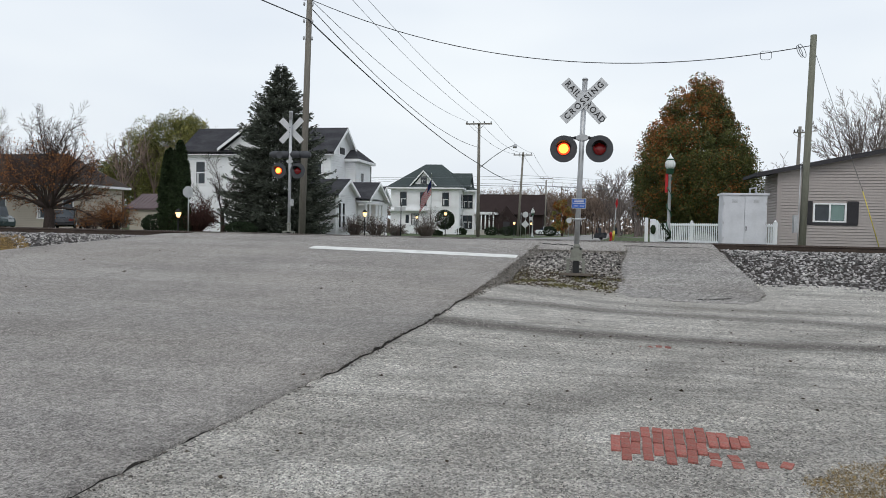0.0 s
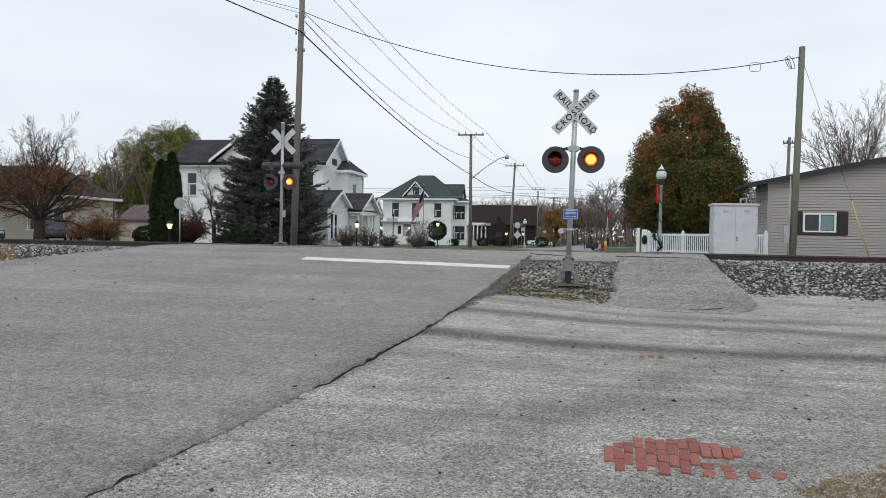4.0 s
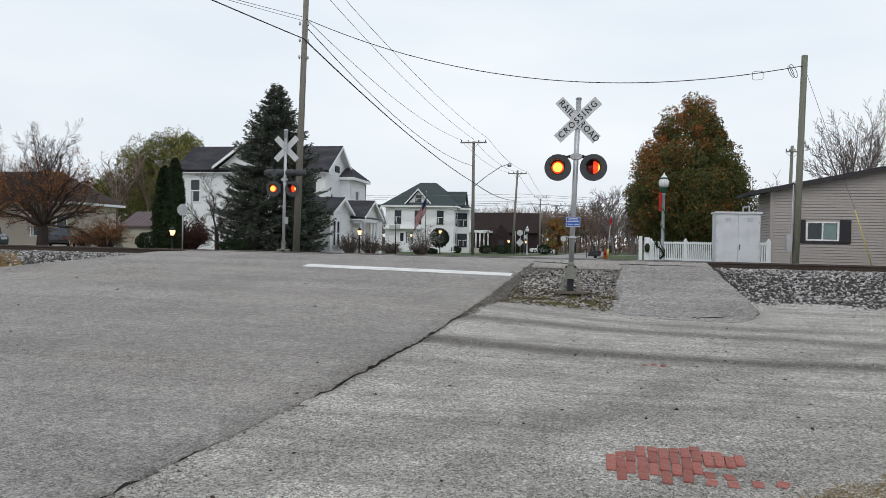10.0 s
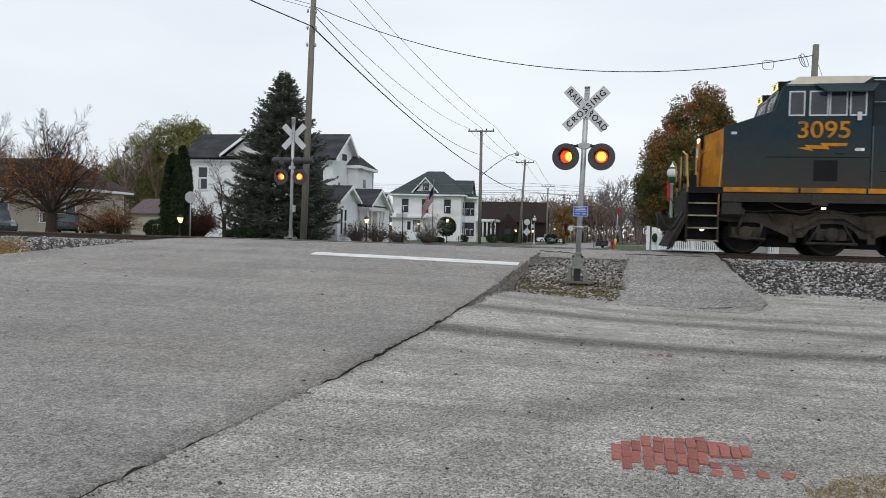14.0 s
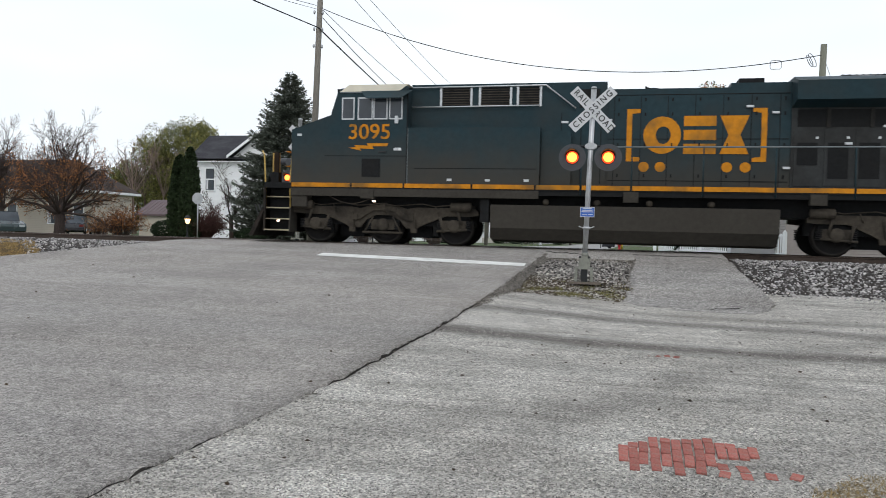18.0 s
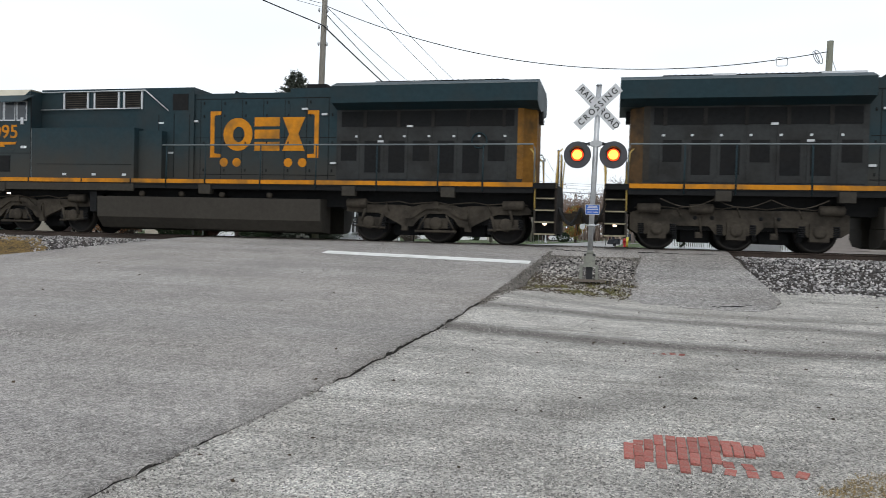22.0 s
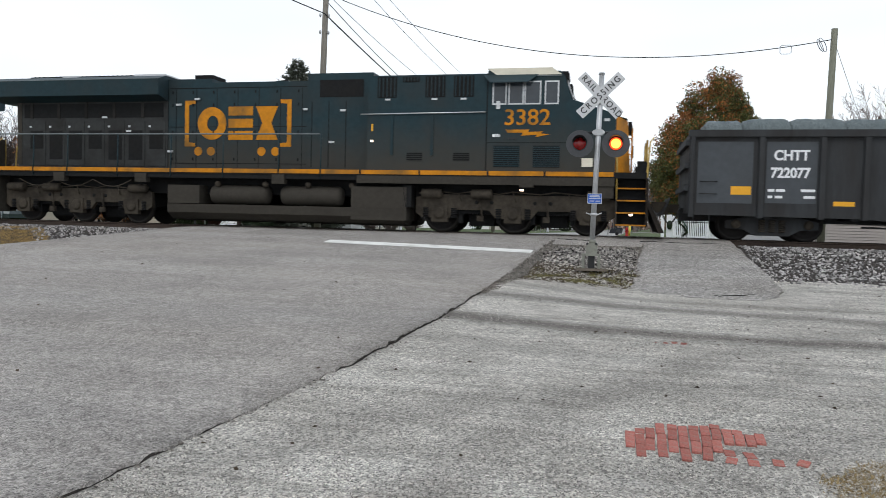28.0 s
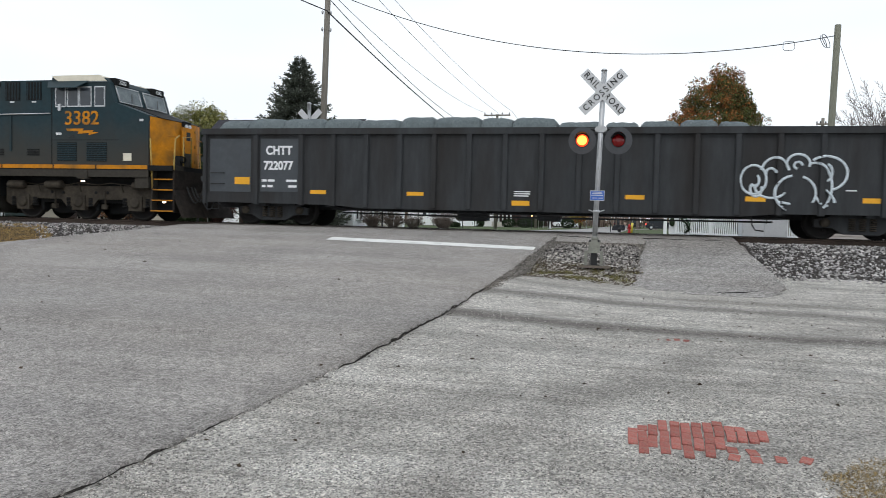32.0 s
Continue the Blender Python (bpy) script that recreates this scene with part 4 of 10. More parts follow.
def flasher(parent, x, z, facing, lamps, slot):
    """A lamp unit on the crossarm: round background, hooded lens, housing. facing: -1 towards the camera."""
    y = 0.17 * facing
    bm = bmesh.new()
    for k in range(32):
        a, b = k * math.tau / 32, (k + 1) * math.tau / 32
        for r0, r1, yy in ((0.150, 0.296, 0.0), (0.150, 0.296, 0.006)):
            quad(bm, (x + r0 * math.cos(a), y + yy, z + r0 * math.sin(a)), (x + r1 * math.cos(a), y + yy, z + r1 * math.sin(a)),
                 (x + r1 * math.cos(b), y + yy, z + r1 * math.sin(b)), (x + r0 * math.cos(b), y + yy, z + r0 * math.sin(b)))
        quad(bm, (x + 0.296 * math.cos(a), y, z + 0.296 * math.sin(a)), (x + 0.296 * math.cos(b), y, z + 0.296 * math.sin(b)),
             (x + 0.296 * math.cos(b), y + 0.006, z + 0.296 * math.sin(b)), (x + 0.296 * math.cos(a), y + 0.006, z + 0.296 * math.sin(a)))
    disc = part("background_disc", bm, M_DISC, parent, "round dark grey background disc")
    bm = bmesh.new()
    lathe(bm, [(0.155, 0.005), (0.16, -0.06), (0.14, -0.16), (0.06, -0.2)] if facing < 0 else [(0.06, 0.2), (0.14, 0.16), (0.16, 0.06), (0.155, -0.005)], 20, (x, y, z), "y")
    bmesh.ops.scale(bm, vec=(1, -1, 1), space=Matrix.Translation((0, -y, 0)), verts=bm.verts[:])
    bm.faces.ensure_lookup_table()
    part("lamp_housing", bm, M_BLACK, disc, "black lamp housing")
    bm = bmesh.new()
    for k in range(14):
        a, b = radians(15 + k * 150 / 14), radians(15 + (k + 1) * 150 / 14)
        d0, d1 = (0.05 + 0.22 * math.sin(a)) * facing, (0.05 + 0.22 * math.sin(b)) * facing
        for r in (0.158, 0.164):
            quad(bm, (x + r * math.cos(a), y, z + r * math.sin(a)), (x + r * math.cos(b), y, z + r * math.sin(b)),
                 (x + r * math.cos(b), y + d1, z + r * math.sin(b)), (x + r * math.cos(a), y + d0, z + r * math.sin(a)))
    part("visor", bm, M_BLACK, disc, "black hood over the lens")
    # the lamp ball turns its lit or its unlit face to the front
    bm = bmesh.new()
    rings, seg = 12, 24
    grid = [[bm.verts.new((0.15 * math.sin(math.pi * i / rings) * math.cos(math.tau * k / seg), -0.15 * math.cos(math.pi * i / rings), 0.15 * math.sin(math.pi * i / rings) * math.sin(math.tau * k / seg)))
             for k in range(seg)] for i in range(1, rings)]
    for a, b in zip(grid, grid[1:]):
        for k in range(seg):
            f = bm.faces.new((a[k], a[(k + 1) % seg], b[(k + 1) % seg], b[k]))
            f.smooth = True
            c = f.calc_center_median()
            f.material_index = (1 if math.hypot(c.x, c.z) < 0.1 else 0) if c.y < 0 else 2
    bm.faces.new(grid[0]).material_index = 1
    bm.faces.new(grid[-1][::-1]).material_index = 2
    lamp = part("lamp_ball", bm, (M_LITRED, M_LITCORE, M_DIMRED), disc, "red lamp lens")
    turn = 0 if facing < 0 else 180
    lamp.matrix_basis = pose(x, y + 0.055 * -facing, z, 0, 0, turn)
    lamps.append((lamp, Vector((x, y + 0.055 * -facing, z)), turn, slot))
    return disc


LAMPS = []


def crossing_mast(at, lean, front, label, top=4.27, zc=3.8, zl=2.74):
    """front: True where the blades and their lettering face the camera."""
    t = thing("crossing_signal", label, "crossing signal", at, "crossing signals")
    face = -1
    k = math.tan(radians(lean))

    def mid(z):
        return k * z
    bm = bmesh.new()
    tube(bm, (0, 0, 0.3), (mid(top), 0, top), 0.058, 0.058, 16)
    part("mast", bm, M_GALV, t, "grey galvanised steel mast")
    bm = bmesh.new()
    tube(bm, (mid(top), 0, top), (mid(top), 0, top + 0.04), 0.072, 0.05, 16)
    part("cap", bm, M_GALV, t)
    bm = bmesh.new()
    prism(bm, [(-0.12, 0.33), (0.12, 0.33), (0.135, 0.4), (0.125, 0.5), (0.145, 0.53), (0.13, 0.57), (-0.11, 0.57), (-0.125, 0.53), (-0.105, 0.5), (-0.115, 0.4)], -0.11, 0.11, "y")
    soften(bm, 0.014)
    if not front:
        bmesh.ops.scale(bm, vec=(0.5, 0.5, 1), verts=bm.verts[:])
    part("junction_base", bm, M_ZINC, t, "cast grey junction base")
    bm = bmesh.new()
    tube(bm, (mid(0.6), 0, 0.57), (mid(0.66), 0, 0.65), 0.085, 0.066, 14)
    part("collar", bm, M_ZINC, t)
    if front:
        for sx in (-0.09, 0.1):
            bm = bmesh.new()
            tube(bm, (sx, -0.13, 0.555), (sx, -0.1, 0.555), 0.026, 0.026, 8)
            part("bolt", bm, M_BLACK, t)
    bx("base_plate", M_ZINC, t, -0.2, 0.2, -0.15, 0.15, 0.29, 0.33, 0.008)
    for sx in (-0.2, 0.14):
        bx("foundation_post", M_ZINC, t, sx, sx + 0.06, -0.14, -0.06, -0.05, 0.29, 0.006, "weathered foundation post")
        bx("foundation_post", M_ZINC, t, sx, sx + 0.06, 0.06, 0.14, -0.05, 0.29, 0.006, "weathered foundation post")
    bx("foundation_core", M_BLACK, t, -0.06, 0.075, -0.08, 0.08, -0.05, 0.29, 0.01)
    bx("foundation_plank", M_BROWNPLANK, t, -0.32, 0.36, -0.3, -0.18, -0.03, 0.02, 0.006, "weathered plank on the ground")
    yb = -0.085 if front else 0.085
    rot = 90 if front else -90
    words_a = [("CROSSING", 0.0, 0.19)] if front else []
    words_b = [("RAIL", -0.36, 0.19), ("ROAD", 0.36, 0.19)] if front else []
    b1 = blade(pose(mid(zc), yb, zc, rot, 0, 0) @ pose(0, 0, 0.0, 0, 0, 45 - lean), words_a, t)
    blade(pose(mid(zc), yb * 0.93, zc, rot, 0, 0) @ pose(0, 0, -0.005, 0, 0, -45 - lean), words_b, t)
    for dz in (-0.09, 0.1):
        bm = bmesh.new()
        tube(bm, (mid(zc + dz), -0.1, zc + dz), (mid(zc + dz), 0.02, zc + dz), 0.014, 0.014, 8)
        part("bolt", bm, M_BLACK, t)
    za = 3.0
    bm = bmesh.new()
    tube(bm, (-0.38 + mid(za), 0, za), (0.38 + mid(za), 0, za), 0.024, 0.024, 10)
    for s in (-0.38, -0.2, 0.2, 0.38):
        lathe(bm, [(0.038, -0.025), (0.038, 0.025)], 10, (s * 0.72 + mid(za), 0, za), "x")
    for s in (-0.38, 0.38):
        tube(bm, (s + mid(za), 0, za + 0.05), (s + mid(za), 0, za - 0.1), 0.03, 0.03, 10)
    part("crossarm", bm, M_BLACK, t, "short black crossarm")
    bm = bmesh.new()
    lathe(bm, [(0.13, -0.07), (0.145, 0.0), (0.13, 0.07)], 16, (mid(za), 0, za), "y")
    bmesh.ops.scale(bm, vec=(1, 1, 0.55), space=Matrix.Translation((0, 0, -za)), verts=bm.verts[:])
    part("crossarm_bracket", bm, M_GALV, t, "cast grey bracket")
    for slot, s in ((0, -0.385), (1, 0.385)):
        flasher(t, s + mid(zl), zl, face, LAMPS, slot)
    return t, mid


def build_signals():
    t, mid = crossing_mast((-0.425, 16.62, 0.60), 1.35, True, "leaning railroad crossing signal with crossbuck and red flashers")
    bm = bmesh.new()
    box(bm, mid(1.55) - 0.155, mid(1.55) + 0.155, -0.075, -0.069, 1.44, 1.66)
    soften(bm, 0.002)
    s = part("notice_sign", bm, M_BLUE, t, "small blue emergency notice with white writing")
    for k, (w, dx) in enumerate(((0.2, 0), (0.22, 0), (0.25, 0), (0.1, -0.06), (0.1, 0.07))):
        z = 1.625 - 0.035 * min(k, 3) - (0.0 if k < 3 else 0.025)
        bx("writing_bar", M_SIGNWHITE, s, mid(1.55) + dx - w / 2, mid(1.55) + dx + w / 2, -0.078, -0.076, z - 0.008, z + 0.008)
    for x0, x1, z0, z1 in ((-0.155, 0.155, 1.648, 1.66), (-0.155, 0.155, 1.44, 1.452), (-0.155, -0.145, 1.44, 1.66), (0.145, 0.155, 1.44, 1.66)):
        bx("border", M_SIGNWHITE, s, mid(1.55) + x0, mid(1.55) + x1, -0.0785, -0.0765, z0, z1)
    bm = bmesh.new()
    pipe(bm, [(mid(1.2) - 0.17, -0.05, 1.235), (mid(1.2) - 0.08, -0.05, 1.2), (mid(1.2) + 0.08, -0.05, 1.2), (mid(1.2) + 0.17, -0.05, 1.235)], 0.012)
    tube(bm, (mid(1.2), 0, 1.17), (mid(1.2), 0, 1.23), 0.078, 0.078, 12)
    part("step_bracket", bm, M_GALV, t, "small steel bracket")
    t, mid = crossing_mast((-11.62, 26.68, 0.95), 0.3, False, "railroad crossing signal beyond the track with a bell on top", 4.6, 4.2, 2.64)
    bm = bmesh.new()
    lathe(bm, [(0.05, 0), (0.075, 0.02), (0.075, 0.22), (0.085, 0.23), (0.085, 0.28), (0.03, 0.3)], 12, (mid(4.6), 0, 4.64))
    part("bell", bm, M_GALV, t, "grey crossing bell")
    bm = bmesh.new()
    for s in (-0.27, 0.27):
        tube(bm, (s, 0.05, 3.25), (0, 0, 3.25), 0.02)
    part("upper_crossarm", bm, M_GALV, t)
    for s, d in ((-0.62, -1), (-0.2, -1), (0.25, 1), (0.7, 1)):
        bm = bmesh.new()
        lathe(bm, [(0.05, -0.16), (0.12, -0.1), (0.14, 0.0), (0.145, 0.1), (0.09, 0.3)] if d > 0 else [(0.09, -0.3), (0.145, -0.1), (0.14, 0.0), (0.12, 0.1), (0.05, 0.16)], 14, (s * 0.8, -0.02, 3.27), "x")
        part("side_lamp_housing", bm, M_DISC, t, "grey side-facing lamp with a long hood")
    bm = bmesh.new()
    lathe(bm, [(0.14, -0.01), (0.14, 0.01)], 20, (-0.36, -0.14, 3.25), "y")
    part("side_disc", bm, M_DISC, t, "pale disc of a side lamp")
    bx("relay_box", M_GALV, t, 0.06, 0.16, -0.06, 0.06, 1.3, 1.55, 0.01)


def wood_pole(at, height, r0, r1, lean=(0, 0), arms=(), label="", wood=None):
    t = thing("utility_pole", label or "weathered wooden utility pole", "utility pole", at, "utility poles")
    bm = bmesh.new()
    tube(bm, (0, 0, -0.3), (lean[0], lean[1], height), r0, r1, 14)
    part("pole", bm, wood or M_WOODPOLE, t)
    for z, w in arms:
        x, y = lean[0] * z / height, lean[1] * z / height
        bx("crossarm", M_WOODPOLE, t, x - w / 2, x + w / 2, y - 0.19, y - 0.07, z - 0.06, z + 0.06, 0.008)
        bm = bmesh.new()
        for s in (-1, 1):
            tube(bm, (x, y - 0.18, z - 0.55), (x + s * 0.55, y - 0.18, z - 0.05), 0.018)
        part("brace", bm, M_GALV, t)
        for s in (-0.46, -0.2, 0.2, 0.46):
            bm = bmesh.new()
            lathe(bm, [(0.02, 0.05), (0.045, 0.1), (0.06, 0.14), (0.03, 0.2), (0.04, 0.24)], 8, (x + s * w, y - 0.13, z))
            part("insulator", bm, M_DARK, t)
    return t


def wire(name, a, b, sag, r, m, n=18, group="overhead wires", label="thin overhead wire between poles"):
    a, b = Vector(a), Vector(b)
    bm = bmesh.new()
    pts = [a.lerp(b, k / n) - Vector((0, 0, 4 * sag * (k / n) * (1 - k / n))) for k in range(n + 1)]
    seg = 5
    rings = []
    d = (b - a).normalized()
    s = d.cross(Vector((0, 0, 1))).normalized()
    u = s.cross(d)
    for p in pts:
        rings.append([bm.verts.new(p + (s * math.cos(k * math.tau / seg) + u * math.sin(k * math.tau / seg)) * r) for k in range(seg)])
    for p, q in zip(rings, rings[1:]):
        for k in range(seg):
            bm.faces.new((p[k], p[(k + 1) % seg], q[(k + 1) % seg], q[k])).smooth = True
    return tagged(part(name, bm, m), label, "wire", group)


def build_poles():
    p1 = wood_pole((-12.15, 29.2, 0.9), 13.5, 0.15, 0.105, (0.3, 0.0), [(12.7, 2.4)], "tall weathered wooden utility pole beside the crossing")
    for z in (9.7, 9.0, 8.3):
        for x, y in ((0.05, -0.15), (0.36, -0.02)):
            bm = bmesh.new()
            lathe(bm, [(0.02, 0), (0.05, 0.05), (0.05, 0.12), (0.02, 0.16)], 8, (x, y, z))
            part("insulator", bm, M_GALV, p1)
    p2 = wood_pole((6.93, 27.33, 0.9), 7.45, 0.12, 0.102, (0.16, 0.03), (), "green-tinged wooden pole with cable loops beside the siding-clad building", M_GREENPOLE)
    bx("meter_box", M_GALV, p2, -0.3, -0.15, -0.12, 0.1, 0.7, 1.3, 0.015, "grey steel meter box")
    bm = bmesh.new()
    tube(bm, (-0.16, -0.05, 0.0), (-0.12, -0.05, 3.0), 0.018)
    part("conduit", bm, M_GALV, p2)
    bm = bmesh.new()
    for x0, z0, rx, rz, tilt in ((-0.22, 7.0, 0.08, 0.25, 25), (-0.3, 6.98, 0.06, 0.22, 25)):
        pts = []
        for k in range(17):
            a = k * math.tau / 16
            q = Vector((rx * math.cos(a), 0, rz * math.sin(a)))
            q.rotate(Euler((0, radians(-tilt), 0)))
            pts.append((x0 + q.x, -0.1, z0 + q.z - 0.1))
        pipe(bm, pts, 0.012, 5)
    part("cable_loops", bm, M_WIREGREY, p2, "coiled loops of spare cable")
    wood_pole((-10.5, 66.2, 0.55), 10.4, 0.17, 0.12, (-0.1, 0), [(10.3, 2.4)])
    lamp = thing("street_light_arm", "long street light arm bracketed to a wooden pole", "street light", (-10.5, 66.2, 0.55))
    bm = bmesh.new()
    pipe(bm, [(0.1, -0.1, 6.4), (1.2, -0.1, 7.3), (2.4, -0.1, 8.1), (3.1, -0.1, 8.35)], 0.04)
    part("arm", bm, M_GALV, lamp)
    bm = bmesh.new()
    lathe(bm, [(0.06, 0.2), (0.14, 0.1), (0.2, 0.0), (0.18, -0.18)], 10, (3.2, -0.1, 8.3))
    part("lamp_head", bm, M_GALV, lamp)
    wood_pole((-9.9, 94.9, 0.25), 11.0, 0.17, 0.12, (0.5, 0), [(10.6, 2.4)])
    p = wood_pole((-9.3, 138, 0.2), 10.2, 0.17, 0.12, (0, 0), [(10.5, 2.4)])
    wood_pole((-9.6, 205, 0), 13.0, 0.17, 0.12, (0, 0), [(12.6, 2.6)])
    wood_pole((16.1, 66, 0.6), 9.8, 0.17, 0.12, (0.2, 0), [(9.3, 1.0)])
    # main cable from the tall pole across to the short one, with its sag
    top1, top2 = Vector((-11.82, 29.05, 10.85)), Vector((7.0, 27.3, 7.98))
    wire("overhead_cable", top1, top2, 1.43, 0.016, M_WIRE, 40, label="sagging black cable across the street")
    bm = bmesh.new()
    cable_hook = thing("cable_clip", "small square cable storage bracket hung on the wire", "cable bracket", (5.6, 27.45, 7.72))
    pipe(bm, [(-0.18, 0, -0.1), (-0.18, 0, 0.1), (-0.13, 0, 0.15), (0.13, 0, 0.15), (0.18, 0, 0.1), (0.18, 0, -0.1), (0.13, 0, -0.15), (-0.13, 0, -0.15), (-0.18, 0, -0.1)], 0.01, 5)
    part("loop", bm, M_WIREGREY, cable_hook)
    # lines along the street
    thick = [(-11.85, 28.9, 9.99), (-10.5, 66.0, 7.23), (-9.7, 94.7, 7.4), (-9.3, 152.8, 8.6)]
    wire("overhead_cable", thick[0], thick[1], 0.45, 0.03, M_WIRE, 24, label="heavy black cable along the street")
    wire("overhead_cable", thick[1], thick[2], 0.4, 0.035, M_WIRE, 16, label="heavy black cable along the street")
    wire("overhead_cable", (-13.0, 2.0, 7.7), thick[0], 0.1, 0.024, M_WIRE, 24, label="heavy black cable along the street")
    wire("overhead_wire", (-19.5, 2.0, 7.7), (-11.95, 28.9, 10.91), 0.05, 0.012, M_WIREGREY)
    for s0, z0, s1, m in ((-0.94, 12.95, -0.05, M_WIREGREY), (-0.28, 12.95, 1.35, M_WIREGREY)):
        a = (-11.9 + s0, 29.05, 0.9 + z0)
        b = (-10.6 + s1, 66.05, 11.18)
        c = (-9.45 + s1, 94.75, 11.1)
        d = (-9.3 + s1, 152.9, 10.8)
        wire("overhead_wire", (-13.2 + s0 * 1.0, 2.0, 14.6), a, 0.7, 0.014, m)
        wire("overhead_wire", a, b, 0.6, 0.014, m)
        wire("overhead_wire", b, c, 0.6, 0.016, m)
        wire("overhead_wire", c, d, 0.9, 0.02, m)
    wire("overhead_wire", (-11.75, 29.1, 10.45), (-10.55, 66.0, 8.72), 1.0, 0.018, M_WIRE)
    wire("overhead_wire", (-11.75, 29.1, 10.78), (-11.59, 66.0, 11.05), 0.7, 0.014, M_WIREGREY)
    wire("overhead_wire", (-11.7, 66.0, 11.0), (-10.5, 94.75, 11.0), 0.6, 0.016, M_WIREGREY)
    wire("overhead_wire", (-18.9, 2.0, 8.0), (-11.95, 29.0, 10.78), 0.12, 0.01, M_WIREGREY)
    # wires across the view over the far street
    for y, z, r in ((100, 7.4, 0.03), (100, 8.6, 0.02), (130, 8.9, 0.03), (130, 10.2, 0.022), (160, 11.4, 0.03)):
        wire("overhead_wire", (-70, y, z + 1.2), (-9.6, y, z), 0.9, r, M_WIREGREY)
        wire("overhead_wire", (-9.6, y, z), (45, y, z + 0.4), 0.9, r, M_WIREGREY)


def guy_marker():
    t = thing("guy_wire", "slack guy wire with a yellow marker sleeve", "guy wire", (10.85, 31.5, 0.9))
    bm = bmesh.new()
    tube(bm, (0, 0, 0), (-0.85, -0.4, 2.35), 0.018, 0.018, 8)
    part("marker_sleeve", bm, M_YELLOW, t, "yellow plastic sleeve")
    bm = bmesh.new()
    tube(bm, (-0.82, -0.38, 2.3), (-3.7, -4.0, 7.0), 0.008, 0.008, 5)
    part("strand", bm, M_WIREGREY, t)


def build_cabinet():
    t = thing("signal_cabinet", "silver aluminium trackside signal cabinet with two closed doors", "cabinet", (4.43, 28.0, 0.85))
    bx("plinth", M_CONCRETE, t, -0.05, 1.54, -0.06, 0.95, -0.2, 0.1, 0.01, "concrete plinth")
    bx("body", M_CABINET, t, 0, 1.5, 0.03, 0.9, 0.1, 2.06, 0.012)
    bx("roof", M_CABINET, t, -0.05, 1.55, -0.05, 0.95, 2.06, 2.13, 0.015)
    for k in range(2):
        x0 = 0.03 + k * 0.725
        d = bx("door", M_CABINET, t, x0, x0 + 0.715, 0.0, 0.03, 0.16, 2.03, 0.008)
        for z in (0.21, 1.78):
            for j in range(3):
                bx("louvre", M_GALV, d, x0 + 0.28, x0 + 0.47, -0.014, 0.002, z + j * 0.045, z + 0.028 + j * 0.045, 0.004)
        for z in (0.45, 1.0, 1.7):
            bx("hinge", M_GALV, d, x0 + (0.0 if k == 0 else 0.69), x0 + (0.025 if k == 0 else 0.715), -0.018, 0.002, z, z + 0.1, 0.004)
        if k == 1:
            bm = bmesh.new()
            tube(bm, (x0 + 0.05, -0.01, 0.92), (x0 + 0.05, -0.05, 0.92), 0.02)
            tube(bm, (x0 + 0.05, -0.045, 0.95), (x0 + 0.05, -0.045, 0.78), 0.013)
            part("handle", bm, M_DARK, d, "dark door handle")
    bm = bmesh.new()
    pipe(bm, [(1.0, 0.5, 2.1), (1.0, 0.5, 2.32), (1.2, 0.5, 2.35), (1.2, 0.5, 2.1)], 0.035, 8)
    part("vent_pipe", bm, M_GALV, t)


build_track()
build_ballast()
build_signals()
build_poles()
guy_marker()
build_cabinet()
# ---- the train ----
TRAIN_AT20, TRAIN_RATE = -15.633, (-32.3121, -1.6814, -0.1529, 0.0173)
WHEELS = []
VEHICLES = []


def train_x(t):
    k = (t - 20) / 10
    return TRAIN_AT20 + sum(c * k ** (n + 1) for n, c in enumerate(TRAIN_RATE))


def loco_paint():
    """Dark blue paint with pale road dust that thins out upwards."""
    m = M_LOCO.copy()
    m.name = "dusty_dark_blue_paint"
    n, l = m.node_tree.nodes, m.node_tree.links
    b = n["Principled BSDF"]
    was = b.inputs["Base Color"].links[0].from_socket
    tc, sep = n.new("ShaderNodeTexCoord"), n.new("ShaderNodeSeparateXYZ")
    l.new(tc.outputs["Object"], sep.inputs[0])
    ns = n.new("ShaderNodeTexNoise")
    ns.inputs["Scale"].default_value = 2.0
    l.new(tc.outputs["Object"], ns.inputs["Vector"])
    add = n.new("ShaderNodeMath")
    add.operation = "MULTIPLY_ADD"
    add.inputs[1].default_value = -0.8
    l.new(ns.outputs["Fac"], add.inputs[0])
    l.new(sep.outputs["Z"], add.inputs[2])
    mr = n.new("ShaderNodeMapRange")
    mr.clamp = True
    mr.inputs["From Min"].default_value, mr.inputs["From Max"].default_value = 1.2, 2.9
    mr.inputs["To Min"].default_value, mr.inputs["To Max"].default_value = 0.85, 0.0
    l.new(add.outputs[0], mr.inputs["Value"])
    mix = n.new("ShaderNodeMix")
    mix.data_type = "RGBA"
    l.new(mr.outputs["Result"], mix.inputs["Factor"])
    l.new(was, mix.inputs["A"])
    mix.inputs["B"].default_value = srgb(66, 60, 52)
    l.new(mix.outputs["Result"], b.inputs["Base Color"])
    return m


